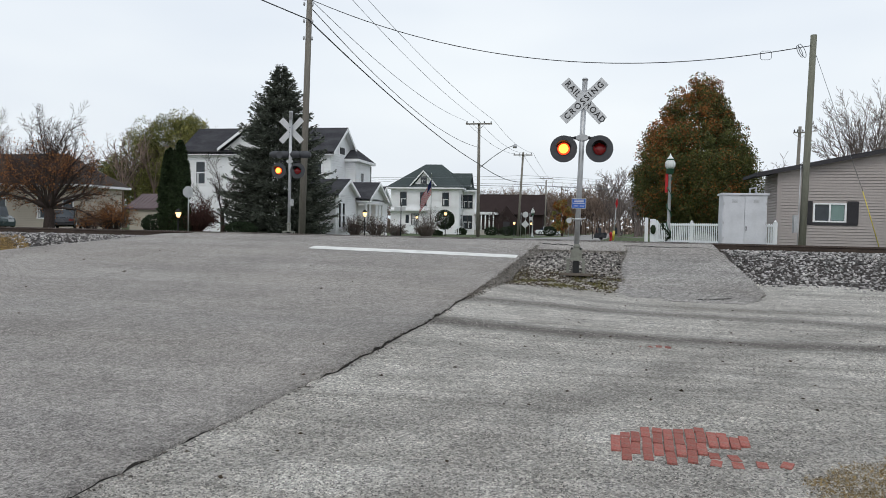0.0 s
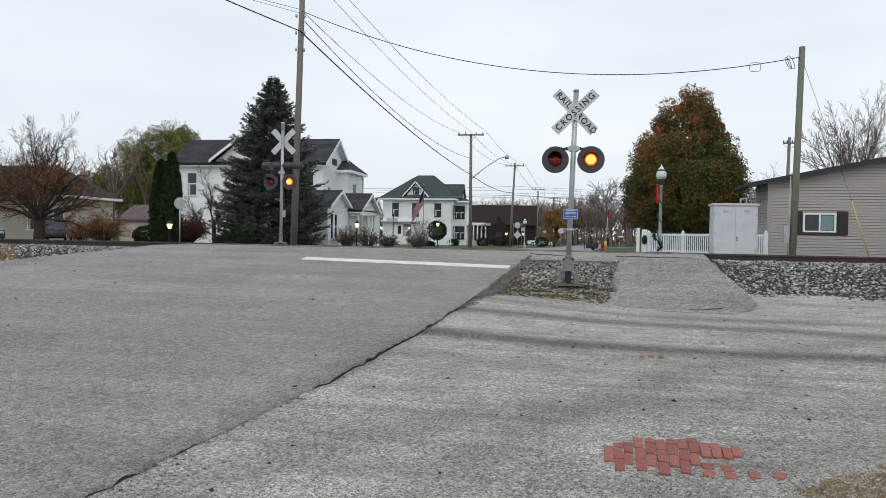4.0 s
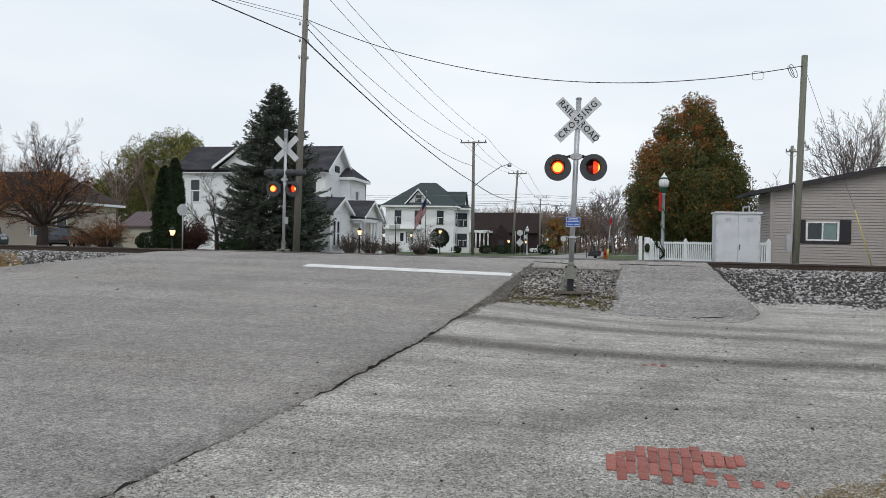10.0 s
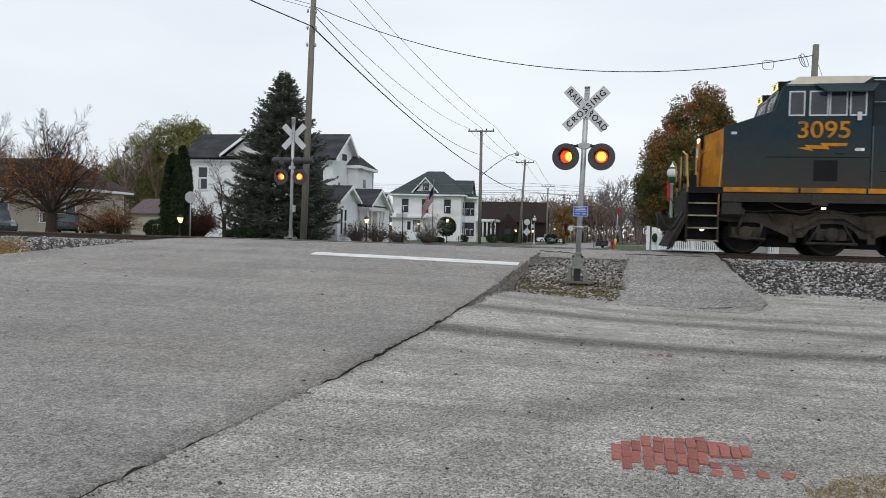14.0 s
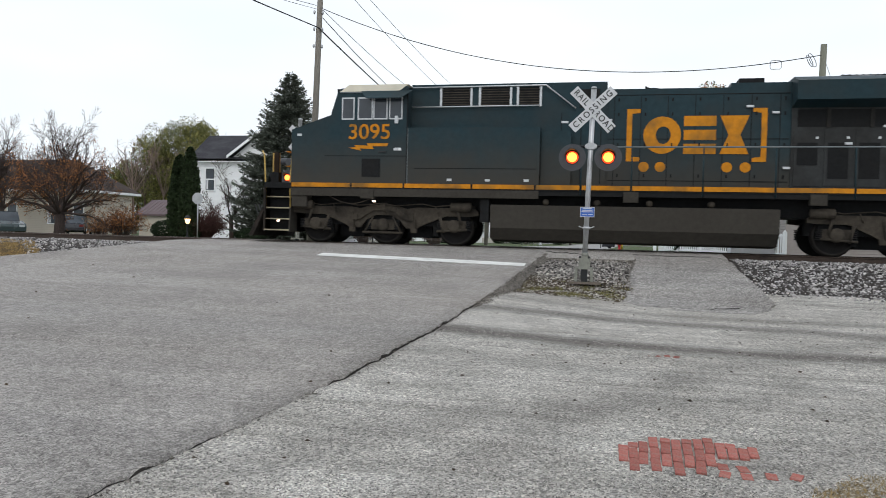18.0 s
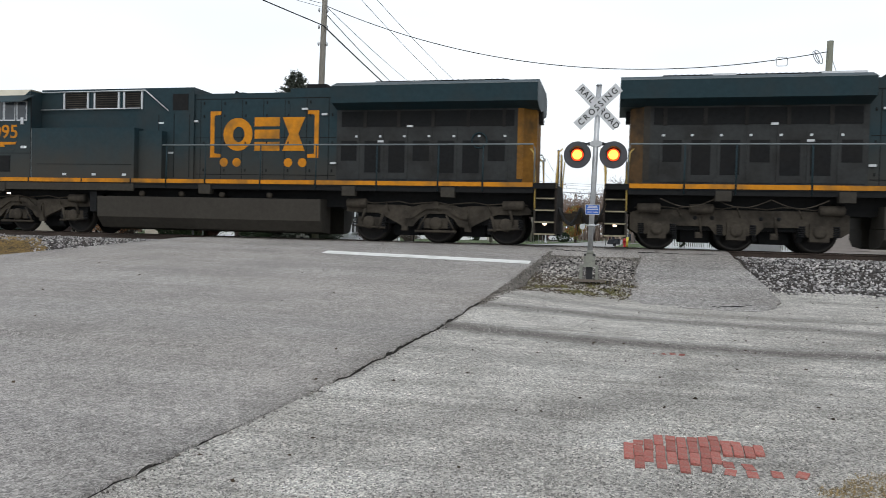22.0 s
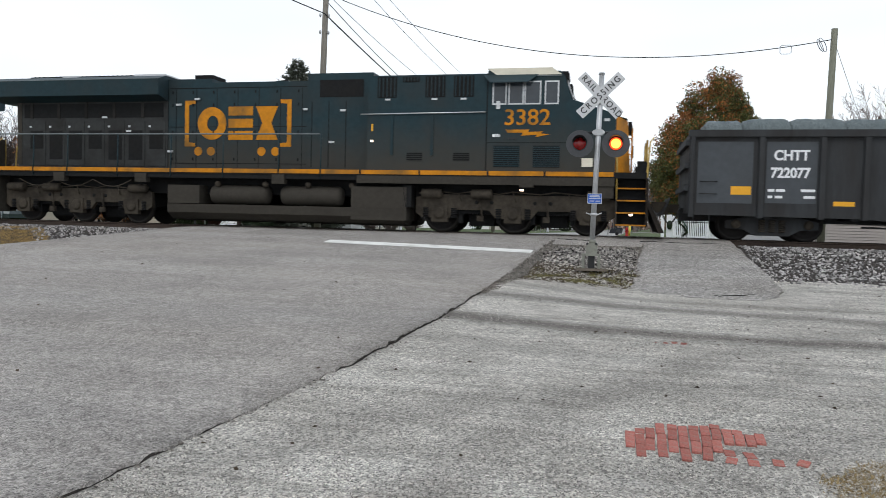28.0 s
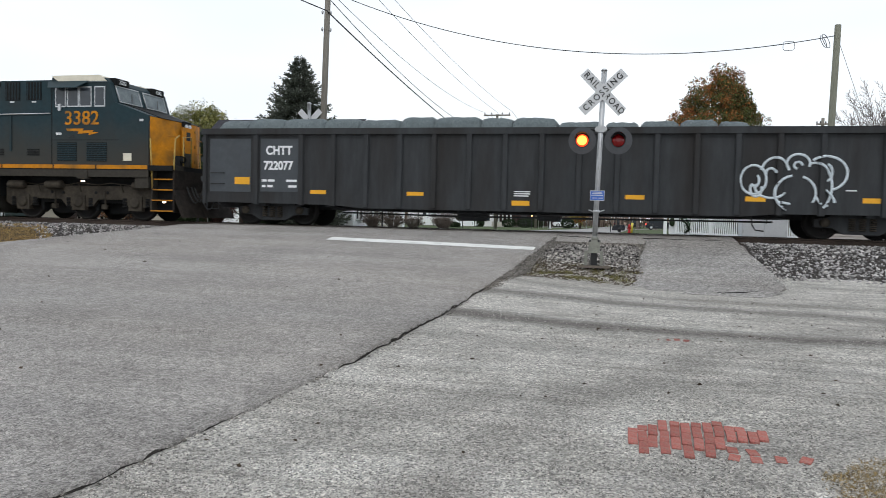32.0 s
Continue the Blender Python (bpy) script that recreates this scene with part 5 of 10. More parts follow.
for dull in (M_LOCO, M_LOCOBLK, M_LOCODIRT, M_TRUCK, M_TANK, M_LOCOYEL, M_SOOTYEL, M_GOND, M_GONDPATCH, M_GONDPANEL):
    dull.node_tree.nodes["Principled BSDF"].inputs["Specular IOR Level"].default_value = 0.14
M_BLUE_DUSTY = loco_paint()
M_HOODGREY = mat("sooty_blue_grey_paint", srgb(54, 56, 56), 0.85, var=0.2, grain=7, stain=1.1, dirt=srgb(38, 36, 34), dirt_amt=0.75, bump=0.1)
M_OILYEL = mat("oily_yellow_brown_paint", srgb(92, 68, 38), 0.8, var=0.25, grain=8, stain=1.8, dirt=srgb(44, 38, 30), dirt_amt=0.85, bump=0.1)
M_RAILYEL = mat("faded_yellow_rail", srgb(186, 158, 84), 0.7, var=0.2, grain=12, stain=3, dirt=srgb(120, 96, 56), dirt_amt=0.7, bump=0.05)
M_GRIME = mat("oily_brown_grime", srgb(44, 39, 35), 0.9, var=0.4, grain=9, stain=3, dirt=srgb(26, 24, 22), dirt_amt=0.8, bump=0.5)
# paler than the other glass: the sky's reflection is put into the colour
M_WINDSHIELD = mat("sky_pale_windshield", srgb(116, 126, 128), 0.15, var=0.25, grain=24, stain=3, dirt=srgb(70, 78, 82), dirt_amt=0.6, bump=0)
M_LOCOSOOT = mat("sooty_dark_paint", srgb(46, 45, 43), 0.9, var=0.25, grain=7, stain=1.3, dirt=srgb(30, 29, 28), dirt_amt=0.8, bump=0.1)


def wheelset(parent, x, r, rim):
    bm = bmesh.new()
    tube(bm, (0, -0.75, 0), (0, 0.75, 0), 0.09, 0.09, 10)
    ws = part("wheelset", bm, M_WHEEL, parent, "steel wheelset")
    for s in (-1, 1):
        bm = bmesh.new()
        prof = [(r + 0.028, -0.055 * s), (r + 0.028, -0.03 * s), (r, -0.02 * s), (r - 0.01, 0.07 * s), (r - 0.07, 0.075 * s), (r - 0.1, 0.03 * s), (r * 0.45, 0.01 * s), (r * 0.34, 0.07 * s), (0.1, 0.075 * s)]
        lathe(bm, prof, 28, (0, 0.745 * s, 0), "y")
        for f in bm.faces:
            c = f.calc_center_median()
            q = math.hypot(c.x, c.z)
            if q > r - 0.075 and abs(c.y) > 0.745:
                f.material_index = 1
        for k in range(3):
            a = k * math.tau / 3
            tube(bm, (0.2 * math.cos(a), 0.79 * s, 0.2 * math.sin(a)), (0.2 * math.cos(a), 0.815 * s, 0.2 * math.sin(a)), 0.03, 0.03, 6)
        part("wheel", bm, (M_WHEEL, rim), ws)
    ws.matrix_basis = pose(x, 0, r)
    WHEELS.append((ws, x, r))


def loco_truck(parent, X, axles, style):
    mid = axles[1]
    a0, a1 = axles[0] - 0.72, axles[2] + 0.72
    for s in (-1, 1):
        if style == 0:
            up = [(a0, 0.98), (a0 + 0.12, 1.09), (mid - 1.0, 1.09), (mid - 0.72, 1.04), (mid - 0.36, 1.15), (mid + 0.36, 1.15), (mid + 0.72, 1.04), (mid + 1.0, 1.09), (a1 - 0.12, 1.09), (a1, 0.98)]
            dn = [(a1, 0.88), (a1 - 0.3, 0.85), (a1 - 0.98, 0.85), (mid + 1.18, 0.56), (mid + 1.02, 0.47), (mid + 0.7, 0.47), (mid + 0.52, 0.7), (mid + 0.24, 0.85),
                  (mid - 0.24, 0.85), (mid - 0.52, 0.7), (mid - 0.7, 0.47), (mid - 1.02, 0.47), (mid - 1.18, 0.56), (a0 + 0.98, 0.85), (a0 + 0.3, 0.85), (a0, 0.88)]
        else:
            up = [(a0, 1.0), (a0 + 0.3, 1.1), (a1 - 0.3, 1.1), (a1, 1.0)]
            dn = [(a1, 0.55), (a1 - 0.2, 0.42), (a1 - 1.0, 0.42), (a1 - 1.15, 0.66), (mid + 0.7, 0.66), (mid + 0.5, 0.42), (mid - 0.5, 0.42), (mid - 0.7, 0.66), (a0 + 1.15, 0.66), (a0 + 1.0, 0.42), (a0 + 0.2, 0.42), (a0, 0.55)]
        bm = bmesh.new()
        ol = [(X(u), z) for u, z in up + dn]
        prism(bm, ol, 1.0 * s, 1.14 * s, "y")
        soften(bm, 0.03)
        f = part("truck_frame", bm, M_TRUCK, parent, "dusty cast steel truck side frame")
        if style == 0:
            # raised rib arching over the middle axle, with a lug at each foot
            bm = bmesh.new()
            arch = [(mid - 0.86, 0.72), (mid - 0.7, 0.72), (mid - 0.3, 0.98), (mid + 0.3, 0.98), (mid + 0.7, 0.72), (mid + 0.86, 0.72), (mid + 0.86, 0.84), (mid + 0.74, 0.84), (mid + 0.36, 1.1), (mid - 0.36, 1.1), (mid - 0.74, 0.84), (mid - 0.86, 0.84)]
            prism(bm, [(X(u), z) for u, z in arch], 1.13 * s, 1.2 * s, "y")
            soften(bm, 0.012)
            part("frame_rib", bm, M_TRUCK, f)
            for u in (mid - 0.86, mid + 0.86, mid):
                bx("frame_lug", M_TRUCK, f, X(u) - 0.08, X(u) + 0.08, min(1.13 * s, 1.22 * s), max(1.13 * s, 1.22 * s), 0.7 if u != mid else 1.0, 0.86 if u != mid else 1.18, 0.012)
            for u, k in ((axles[0], 1), (axles[2], -1)):
                # links and dampers round the end axles
                bm = bmesh.new()
                tube(bm, (X(u - 0.1 * k), 1.2 * s, 1.02), (X(u - 0.22 * k), 1.2 * s, 0.6), 0.045, 0.035, 8)
                tube(bm, (X(u - 0.4 * k), 1.18 * s, 0.46), (X(u + 0.5 * k), 1.18 * s, 0.4), 0.035, 0.035, 6)
                tube(bm, (X(u + 0.42 * k), 1.14 * s, 0.82), (X(u + 0.3 * k), 1.18 * s, 0.36), 0.05, 0.04, 8)
                part("axle_link", bm, M_TRUCK, f)
            bm = bmesh.new()
            tube(bm, (X(mid - 0.62), 1.19 * s, 0.33), (X(mid + 0.62), 1.19 * s, 0.33), 0.04, 0.04, 6)
            tube(bm, (X(mid - 0.3), 1.17 * s, 0.8), (X(mid - 0.55), 1.17 * s, 0.36), 0.03, 0.03, 6)
            tube(bm, (X(mid + 0.3), 1.17 * s, 0.8), (X(mid + 0.55), 1.17 * s, 0.36), 0.03, 0.03, 6)
            part("axle_link", bm, M_TRUCK, f)
        else:
            # black discs on the frame's face paint in the dark of its holes
            for u in (mid - 1.06, mid + 1.06, mid - 0.62, mid + 0.62):
                bm = bmesh.new()
                lathe(bm, [(0.055, 1.135 * s), (0.055, 1.146 * s), (0.01, 1.147 * s)], 12, (X(u), 0, 0.88), "y")
                part("frame_hole_disc", bm, M_LOCOBLK, f)
        for u in axles:
            bm = bmesh.new()
            if style == 0:
                lathe(bm, [(0.19, 1.1 * s), (0.19, 1.2 * s), (0.14, 1.225 * s), (0.06, 1.235 * s)], 20, (X(u), 0, 0.56), "y")
                box(bm, X(u) - 0.36, X(u) + 0.36, min(1.02 * s, 1.16 * s), max(1.02 * s, 1.16 * s), 0.42, 0.72)
            else:
                box(bm, X(u) - 0.24, X(u) + 0.24, min(1.02 * s, 1.2 * s), max(1.02 * s, 1.2 * s), 0.3, 0.78)
                lathe(bm, [(0.17, 1.2 * s), (0.17, 1.235 * s), (0.1, 1.245 * s)], 18, (X(u), 0, 0.56), "y")
            soften(bm, 0.02)
            part("journal_box", bm, M_TRUCK, f)
            for du in (-0.42, 0.42):
                bm = bmesh.new()
                for k in range(6):
                    lathe(bm, [(0.09, 0), (0.105, 0.02), (0.09, 0.04)], 10, (X(u + du), 1.09 * s, 0.42 + 0.05 * k))
                part("coil_spring", bm, M_LOCOBLK, f)
        for u in ((a0 + 0.35, a1 - 0.5) if style == 0 else (a0 + 0.45, a1 - 0.5, mid + 0.9)):
            bm = bmesh.new()
            lathe(bm, [(0.07, -0.32), (0.13, -0.3), (0.14, 0.1), (0.14, 0.28), (0.07, 0.31)], 14, (X(u), 1.22 * s, 1.12), "x")
            part("brake_cylinder", bm, M_TRUCK, f)
        bm = bmesh.new()
        pts = [(X(a0 + 0.1 + k * (a1 - a0 - 0.2) / 14), 1.17 * s, 1.16 + 0.04 * math.sin(k * 2.1)) for k in range(15)]
        pipe(bm, pts, 0.02, 5)
        for k in (3, 7, 11):
            tube(bm, pts[k], (pts[k][0] + 0.1, 1.17 * s, 0.9), 0.018, 0.018, 5)
        part("brake_pipe", bm, M_TRUCK, f)
        bm = bmesh.new()
        for u in (mid - 0.95, mid + 0.95):
            tube(bm, (X(u), 1.16 * s, 0.95), (X(u) + 0.06, 1.16 * s, 0.45), 0.03, 0.03, 6)
            box(bm, X(u) - 0.09, X(u) + 0.09, min(1.08 * s, 1.18 * s), max(1.08 * s, 1.18 * s), 0.34, 0.5)
        part("brake_hanger", bm, M_TRUCK, f)
    bx("truck_bolster", M_LOCOBLK, parent, min(X(a0 + 0.3), X(a1 - 0.3)), max(X(a0 + 0.3), X(a1 - 0.3)), -0.99, 0.99, 0.55, 1.0, 0.03)
    for u in (axles[0] + 1.0, axles[1] + 1.0):
        bx("traction_motor", M_LOCOBLK, parent, X(u) - 0.38, X(u) + 0.38, -0.6, 0.6, 0.2, 0.95, 0.08)
        for s in (-1, 1):
            bx("brake_shoe", M_LOCOBLK, parent, X(u) - 0.62, X(u) - 0.5, min(0.72 * s, 0.98 * s), max(0.72 * s, 0.98 * s), 0.28, 0.82, 0.03)
            bx("brake_shoe", M_LOCOBLK, parent, X(u) + 0.5, X(u) + 0.62, min(0.72 * s, 0.98 * s), max(0.72 * s, 0.98 * s), 0.28, 0.82, 0.03)
    for u in axles:
        wheelset(parent, X(u), 0.533, M_TREAD)


def stair(parent, X, u0, u1, s, edge):
    """Steps let into the end platform, with yellow edges and grab rails."""
    x0, x1 = min(X(u0), X(u1)), max(X(u0), X(u1))
    st = bx("stairwell", M_LOCOBLK, parent, x0 + 0.02, x1 - 0.02, min(0.75 * s, 1.1 * s), max(0.75 * s, 1.1 * s), 0.32, 1.74)
    for k in range(5):
        z = 0.34 + k * 0.335
        y0, y1 = (1.44 - 0.05 * k) * s, 0.8 * s
        bx("step", M_LOCOBLK, st, x0, x1, min(y0, y1), max(y0, y1), z - 0.03, z, 0.004)
        bx("step_edge", edge, st, x0, x1, min(y0, y0 + 0.02 * s), max(y0, y0 + 0.02 * s), z - 0.028, z + 0.012)
    for x in (x0, x1):
        bm = bmesh.new()
        prism(bm, [(0.9 * s, 1.78), (0.9 * s, 0.28), (1.44 * s, 0.28), (1.32 * s, 1.78)], x - 0.02, x + 0.02, "x")
        part("stair_side", bm, M_LOCODIRT, st)
    bm = bmesh.new()
    lathe(bm, [(0.03, 0), (0.05, 0.03), (0.05, 0.06)], 10, ((x0 + x1) / 2, 1.33 * s, 0.58), "z")
    part("step_lamp", bm, M_STEPLAMP, st, "small lit step lamp")
    for x, lean in ((x0, -0.05), (x1, 0.05)):
        bm = bmesh.new()
        pipe(bm, [(x, 1.36 * s, 1.0), (x, 1.42 * s, 1.8), (x + lean, 1.42 * s, 2.6), (x + lean * 3, 1.34 * s, 2.72)], 0.022, 8)
        part("grab_rail", bm, M_RAILYEL, parent, "faded yellow grab rail")


def side_words(parent, X, d, u, y, z, words, size, material, label, squeeze=1.0, bold=0.0):
    for s in (-1, 1):
        m = pose(X(u), y * s, z, 90, 0, 0) if s < 0 else pose(X(u), y * s, z, 90, 0, 180)
        text_part("number", words, size, material, parent, m, 0.004, label, squeeze, bold)


def emblem(parent, X, d, s, y):
    """The railway's painted emblem as plain blocks of colour."""
    def P(u, z):
        return (X(u), z)
    lo, hi = 9.75, 13.4
    left = lo if (d > 0) == (s < 0) else hi
    sg = 1 if (d > 0) == (s < 0) else -1
    # coordinates run from the emblem's left to its right
    def E(a):
        return left + sg * a
    y0, y1 = y * s, (y + 0.006) * s
    y0, y1 = min(y0, y1), max(y0, y1)

    def flat(name, outline):
        bm = bmesh.new()
        prism(bm, [P(E(a), z) for a, z in outline], y0, y1, "y")
        part(name, bm, M_LOCOYEL, parent, "orange-yellow painted shape")
    flat("emblem_bracket", [(0, 2.49), (0.36, 2.49), (0.36, 2.60), (0.14, 2.62), (0.14, 3.81), (0.36, 3.83), (0.36, 3.94), (0, 3.94)])
    flat("emblem_bracket", [(3.65, 2.49), (3.29, 2.49), (3.29, 2.60), (3.51, 2.62), (3.51, 3.81), (3.29, 3.83), (3.29, 3.94), (3.65, 3.94)])
    # a broad ring, a stack of bars and a waisted block stand for the painted mark
    outer = [(0.95 + 0.5 * math.cos(radians(a)), 3.215 + 0.515 * math.sin(radians(a))) for a in range(0, 360, 15)]
    inner = [(0.98 + 0.2 * math.cos(radians(a)), 3.215 + 0.24 * math.sin(radians(a))) for a in range(0, 360, 15)]
    bm = bmesh.new()
    for k in range(24):
        q = (k + 1) % 24
        for yy in (y0, y1):
            quad(bm, *[(P(E(c[0]), c[1])[0], yy, c[1]) for c in (outer[k], outer[q], inner[q], inner[k])])
        quad(bm, *[(P(E(c[0]), c[1])[0], yy, c[1]) for c, yy in ((outer[k], y0), (outer[q], y0), (outer[q], y1), (outer[k], y1))])
    bmesh.ops.remove_doubles(bm, verts=bm.verts[:], dist=0.0005)
    part("emblem_ring", bm, M_LOCOYEL, parent, "orange-yellow painted shape")
    for z0 in (2.7, 3.08, 3.46):
        flat("emblem_bar", [(1.52, z0), (2.36, z0), (2.36, z0 + 0.28), (1.52, z0 + 0.28)])
    flat("emblem_block", [(2.46, 2.7), (3.2, 2.7), (2.98, 3.22), (3.2, 3.74), (2.46, 3.74), (2.68, 3.22)])
    for a in (0.48, 0.92, 2.66, 3.13):
        bm = bmesh.new()
        lathe(bm, [(0.14, 0.0), (0.14, 0.006 * s)], 16, (X(E(a)), y * s, 2.34), "y")
        part("emblem_dot", bm, M_LOCOYEL, parent)


def locomotive(number, d, label):
    t = thing("locomotive", label, "locomotive", (0, TRACK_Y, RAIL_Z), "locomotives")

    def X(u):
        return u * d

    def slab(name, m, u0, u1, y0, y1, z0, z1, bevel=0.0, parent=t, lab=""):
        return bx(name, m, parent, min(X(u0), X(u1)), max(X(u0), X(u1)), min(y0, y1), max(y0, y1), z0, z1, bevel, lab)

    style = 0 if d > 0 else 1
    # frame, sill and the yellow stripe
    slab("underframe", M_LOCOBLK, -0.1, 20.6, -0.9, 0.9, 1.0, 1.6)
    slab("deck", M_LOCOBLK, -0.85, 20.67, -1.5, 1.5, 1.6, 1.76, 0.01)
    for s in (-1, 1):
        slab("sill", M_LOCODIRT, 0.0, 7.4, 1.45 * s, 1.5 * s, 1.38, 1.61)
        slab("sill", M_LOCOBLK, 7.4, 20.05, 1.43 * s, 1.48 * s, 1.47, 1.62)
        u = 0.0
        for u1 in (1.9, 3.5, 5.5, 7.3, 8.55, 9.9, 11.75, 13.55, 15.45, 17.3, 18.6, 20.05):
            slab("sill_stripe", M_LOCOYEL, u + 0.03, u1 - 0.03, 1.47 * s, 1.515 * s, 1.64, 1.765, 0.004, t, "grimy yellow sill stripe")
            u = u1
        for u in (2.4, 9.9, 14.6, 17.6):
            slab("jacking_pad", M_LOCODIRT, u - 0.2, u + 0.2, 1.3 * s, 1.525 * s, 1.32, 1.6, 0.02)
    # cab with its sloped nose
    prof = [(0.0, 1.62), (0.0, 3.34), (1.22, 3.76), (1.42, 4.4), (1.55, 4.54), (3.56, 4.58), (3.56, 1.62)]
    bm = bmesh.new()
    prism(bm, [(X(u), z) for u, z in prof], -1.5, 1.5, "y")
    soften(bm, 0.05, 2)
    cab = part("cab", bm, M_BLUE_DUSTY, t, "dusty dark blue cab and nose")
    bm = bmesh.new()
    plan = [(0.02, -1.46), (-0.42, -0.62), (-0.46, 0.62), (0.02, 1.46)]
    pts_lo = [(X(a), b, 1.7) for a, b in plan]
    pts_hi = [(X(a * 0.75 + 0.0), b, 3.32 - 0.06 * (a < 0)) for a, b in plan]
    lo, hi = [bm.verts.new(p) for p in pts_lo], [bm.verts.new(p) for p in pts_hi]
    for k in range(3):
        bm.faces.new((lo[k], lo[k + 1], hi[k + 1], hi[k]))
    bm.faces.new(hi)
    bm.faces.new(lo[::-1])
    bm.faces.new((lo[3], lo[0], hi[0], hi[3]))
    part("nose_front", bm, M_LOCOYEL, t, "grimy yellow nose front")
    bm = bmesh.new()
    prism(bm, [(X(-0.30), 3.28), (X(-0.02), 3.36), (X(1.22), 3.78), (X(1.22), 3.74), (X(0), 3.3)], -1.0, 1.0, "y")
    part("nose_top", bm, M_LOCOBLK, t, "black anti-glare nose top")
    slab("nose_door", M_LOCOYEL, -0.475, -0.44, -0.35, 0.35, 1.8, 3.1, 0.02, t)
    slab("door_window", M_GLASS, -0.482, -0.473, -0.13, 0.1, 2.68, 2.96, 0.003, t, "small dark nose door window")
    slab("door_label", M_REDCLOTH, -0.482, -0.473, -0.1, 0.08, 2.02, 2.1, 0, t)
    slab("door_handle", M_BLACK, -0.5, -0.473, -0.3, -0.27, 2.25, 2.6, 0.004, t)
    for z in (1.95, 2.45, 2.95):
        slab("door_hinge", M_SOOTYEL, -0.49, -0.44, 0.33, 0.39, z, z + 0.1, 0.004, t)
    for z in (2.3, 2.75):
        for s in (-1, 1):
            bm = bmesh.new()
            pipe(bm, [(X(-0.30), 0.9 * s, z), (X(-0.42), 0.9 * s, z), (X(-0.42), 0.55 * s, z), (X(-0.42), 0.55 * s, z - 0.03)], 0.012, 5)
            part("nose_grab", bm, M_LOCOYEL, t)
    hl = M_HEAD if d > 0 else M_ALU
    slab("headlight_box", M_LOCOBLK, -0.44, -0.34, -0.2, 0.2, 2.95, 3.3, 0.02, t)
    for s in (-1, 1):
        bm = bmesh.new()
        lathe(bm, [(0.085, 0), (0.085, -0.02 * d), (0.03, -0.03 * d)], 14, (X(-0.445), 0.095 * s, 3.13), "x")
        part("headlight", bm, hl, t, "headlight")
        bm = bmesh.new()
        lathe(bm, [(0.075, 0), (0.075, -0.02 * d), (0.03, -0.025 * d)], 14, (X(-0.85), 0.95 * s, 1.98), "x")
        lens = part("ditch_light", bm, hl, t, "ditch light on the pilot")
        bm = bmesh.new()
        for k in range(16):
            a, b = k * math.tau / 16, (k + 1) * math.tau / 16
            for r in (0.085, 0.1):
                quad(bm, *[(X(u), 0.95 * s + r * math.cos(c), 1.98 + r * math.sin(c)) for u, c in ((-0.84, a), (-0.84, b), (-0.93, b), (-0.93, a))])
        part("lamp_rim", bm, M_LOCOBLK, lens)
        slab("ditch_light_bracket", M_LOCOBLK, -0.85, -0.6, 0.83 * s, 1.07 * s, 1.76, 2.1, 0.02)
    # windshields and number boards
    for s in (-1, 1):
        bm = bmesh.new()
        y0, y1 = 0.12 * s, 1.28 * s
        quad(bm, (X(1.215), y0, 3.82), (X(1.215), y1, 3.82), (X(1.37), y1, 4.3), (X(1.37), y0, 4.3))
        bmesh.ops.solidify(bm, geom=bm.faces[:], thickness=0.02)
        w = part("windshield", bm, M_WINDSHIELD, t, "windshield glass with the sky's reflection in its colour")
        bm = bmesh.new()
        pipe(bm, [(X(1.20), y0, 3.80), (X(1.20), y1, 3.80), (X(1.365), y1, 4.32), (X(1.365), y0, 4.32), (X(1.20), y0, 3.80)], 0.02, 5)
        part("windshield_frame", bm, M_ALU, w)
        bm = bmesh.new()
        pipe(bm, [(X(1.17), (y0 + y1) / 2, 3.84), (X(1.25), (y0 + y1) / 2 + 0.1, 4.15)], 0.012, 5)
        part("wiper", bm, M_BLACK, w)
        nb = slab("number_board", M_LOCOBLK, 1.34, 1.6, 0.62 * s, 1.3 * s, 4.33, 4.56, 0.02)
        slab("number_panel", M_BOARDLIT if d > 0 else M_LOCOBLK, 1.325, 1.342, 0.67 * s, 1.25 * s, 4.36, 4.53, 0, nb)
        m = pose(X(1.32), 0.96 * s, 4.445, 90, 0, -90 * d)
        text_part("number", number, 0.17, M_BLACK if d > 0 else M_LETTER, nb, m, 0.003)
        # side panes on the chamfered nose corner
        bm = bmesh.new()
        prism(bm, [(X(1.5), 4.44), (X(3.3), 4.44), (X(3.58), 4.635), (X(1.78), 4.635)], min(0.6 * s, 1.51 * s), max(0.6 * s, 1.51 * s), "y")
        soften(bm, 0.02)
        part("cab_roof_edge", bm, M_ROOFTAN, t, "sun-bleached cab roof edge")
        slab("roof_gutter", M_HANDRAIL, 1.5, 3.5, 1.5 * s, 1.522 * s, 4.4, 4.425)
        for u0, u1 in ((1.57, 1.96), (2.06, 2.52), (2.54, 2.97), (3.02, 3.42)):
            fr = slab("window_frame", M_ALU, u0, u1, 1.48 * s, 1.515 * s, 3.62, 4.27, 0.01, t, "pale aluminium window frame")
            slab("window_pane", M_GLASS, u0 + 0.035, u1 - 0.035, 1.5 * s, 1.522 * s, 3.66, 4.23, 0, fr)
        bm = bmesh.new()
        prism(bm, [(X(2.15), 1.5 * s), (X(3.7), 1.5 * s), (X(3.45), 1.82 * s), (X(2.4), 1.82 * s)], 4.18, 4.2, "z")
        for v in bm.verts:
            if abs(v.co.y) < 1.6:
                v.co.z += 0.26
        part("awning", bm, M_LOCO, t, "dark metal window awning")
        bm = bmesh.new()
        box(bm, X(3.25) - 0.05, X(3.25) + 0.05, 1.52 * s - 0.02, 1.52 * s + 0.12, 3.5, 3.72)
        part("mirror", bm, M_ALU, t)
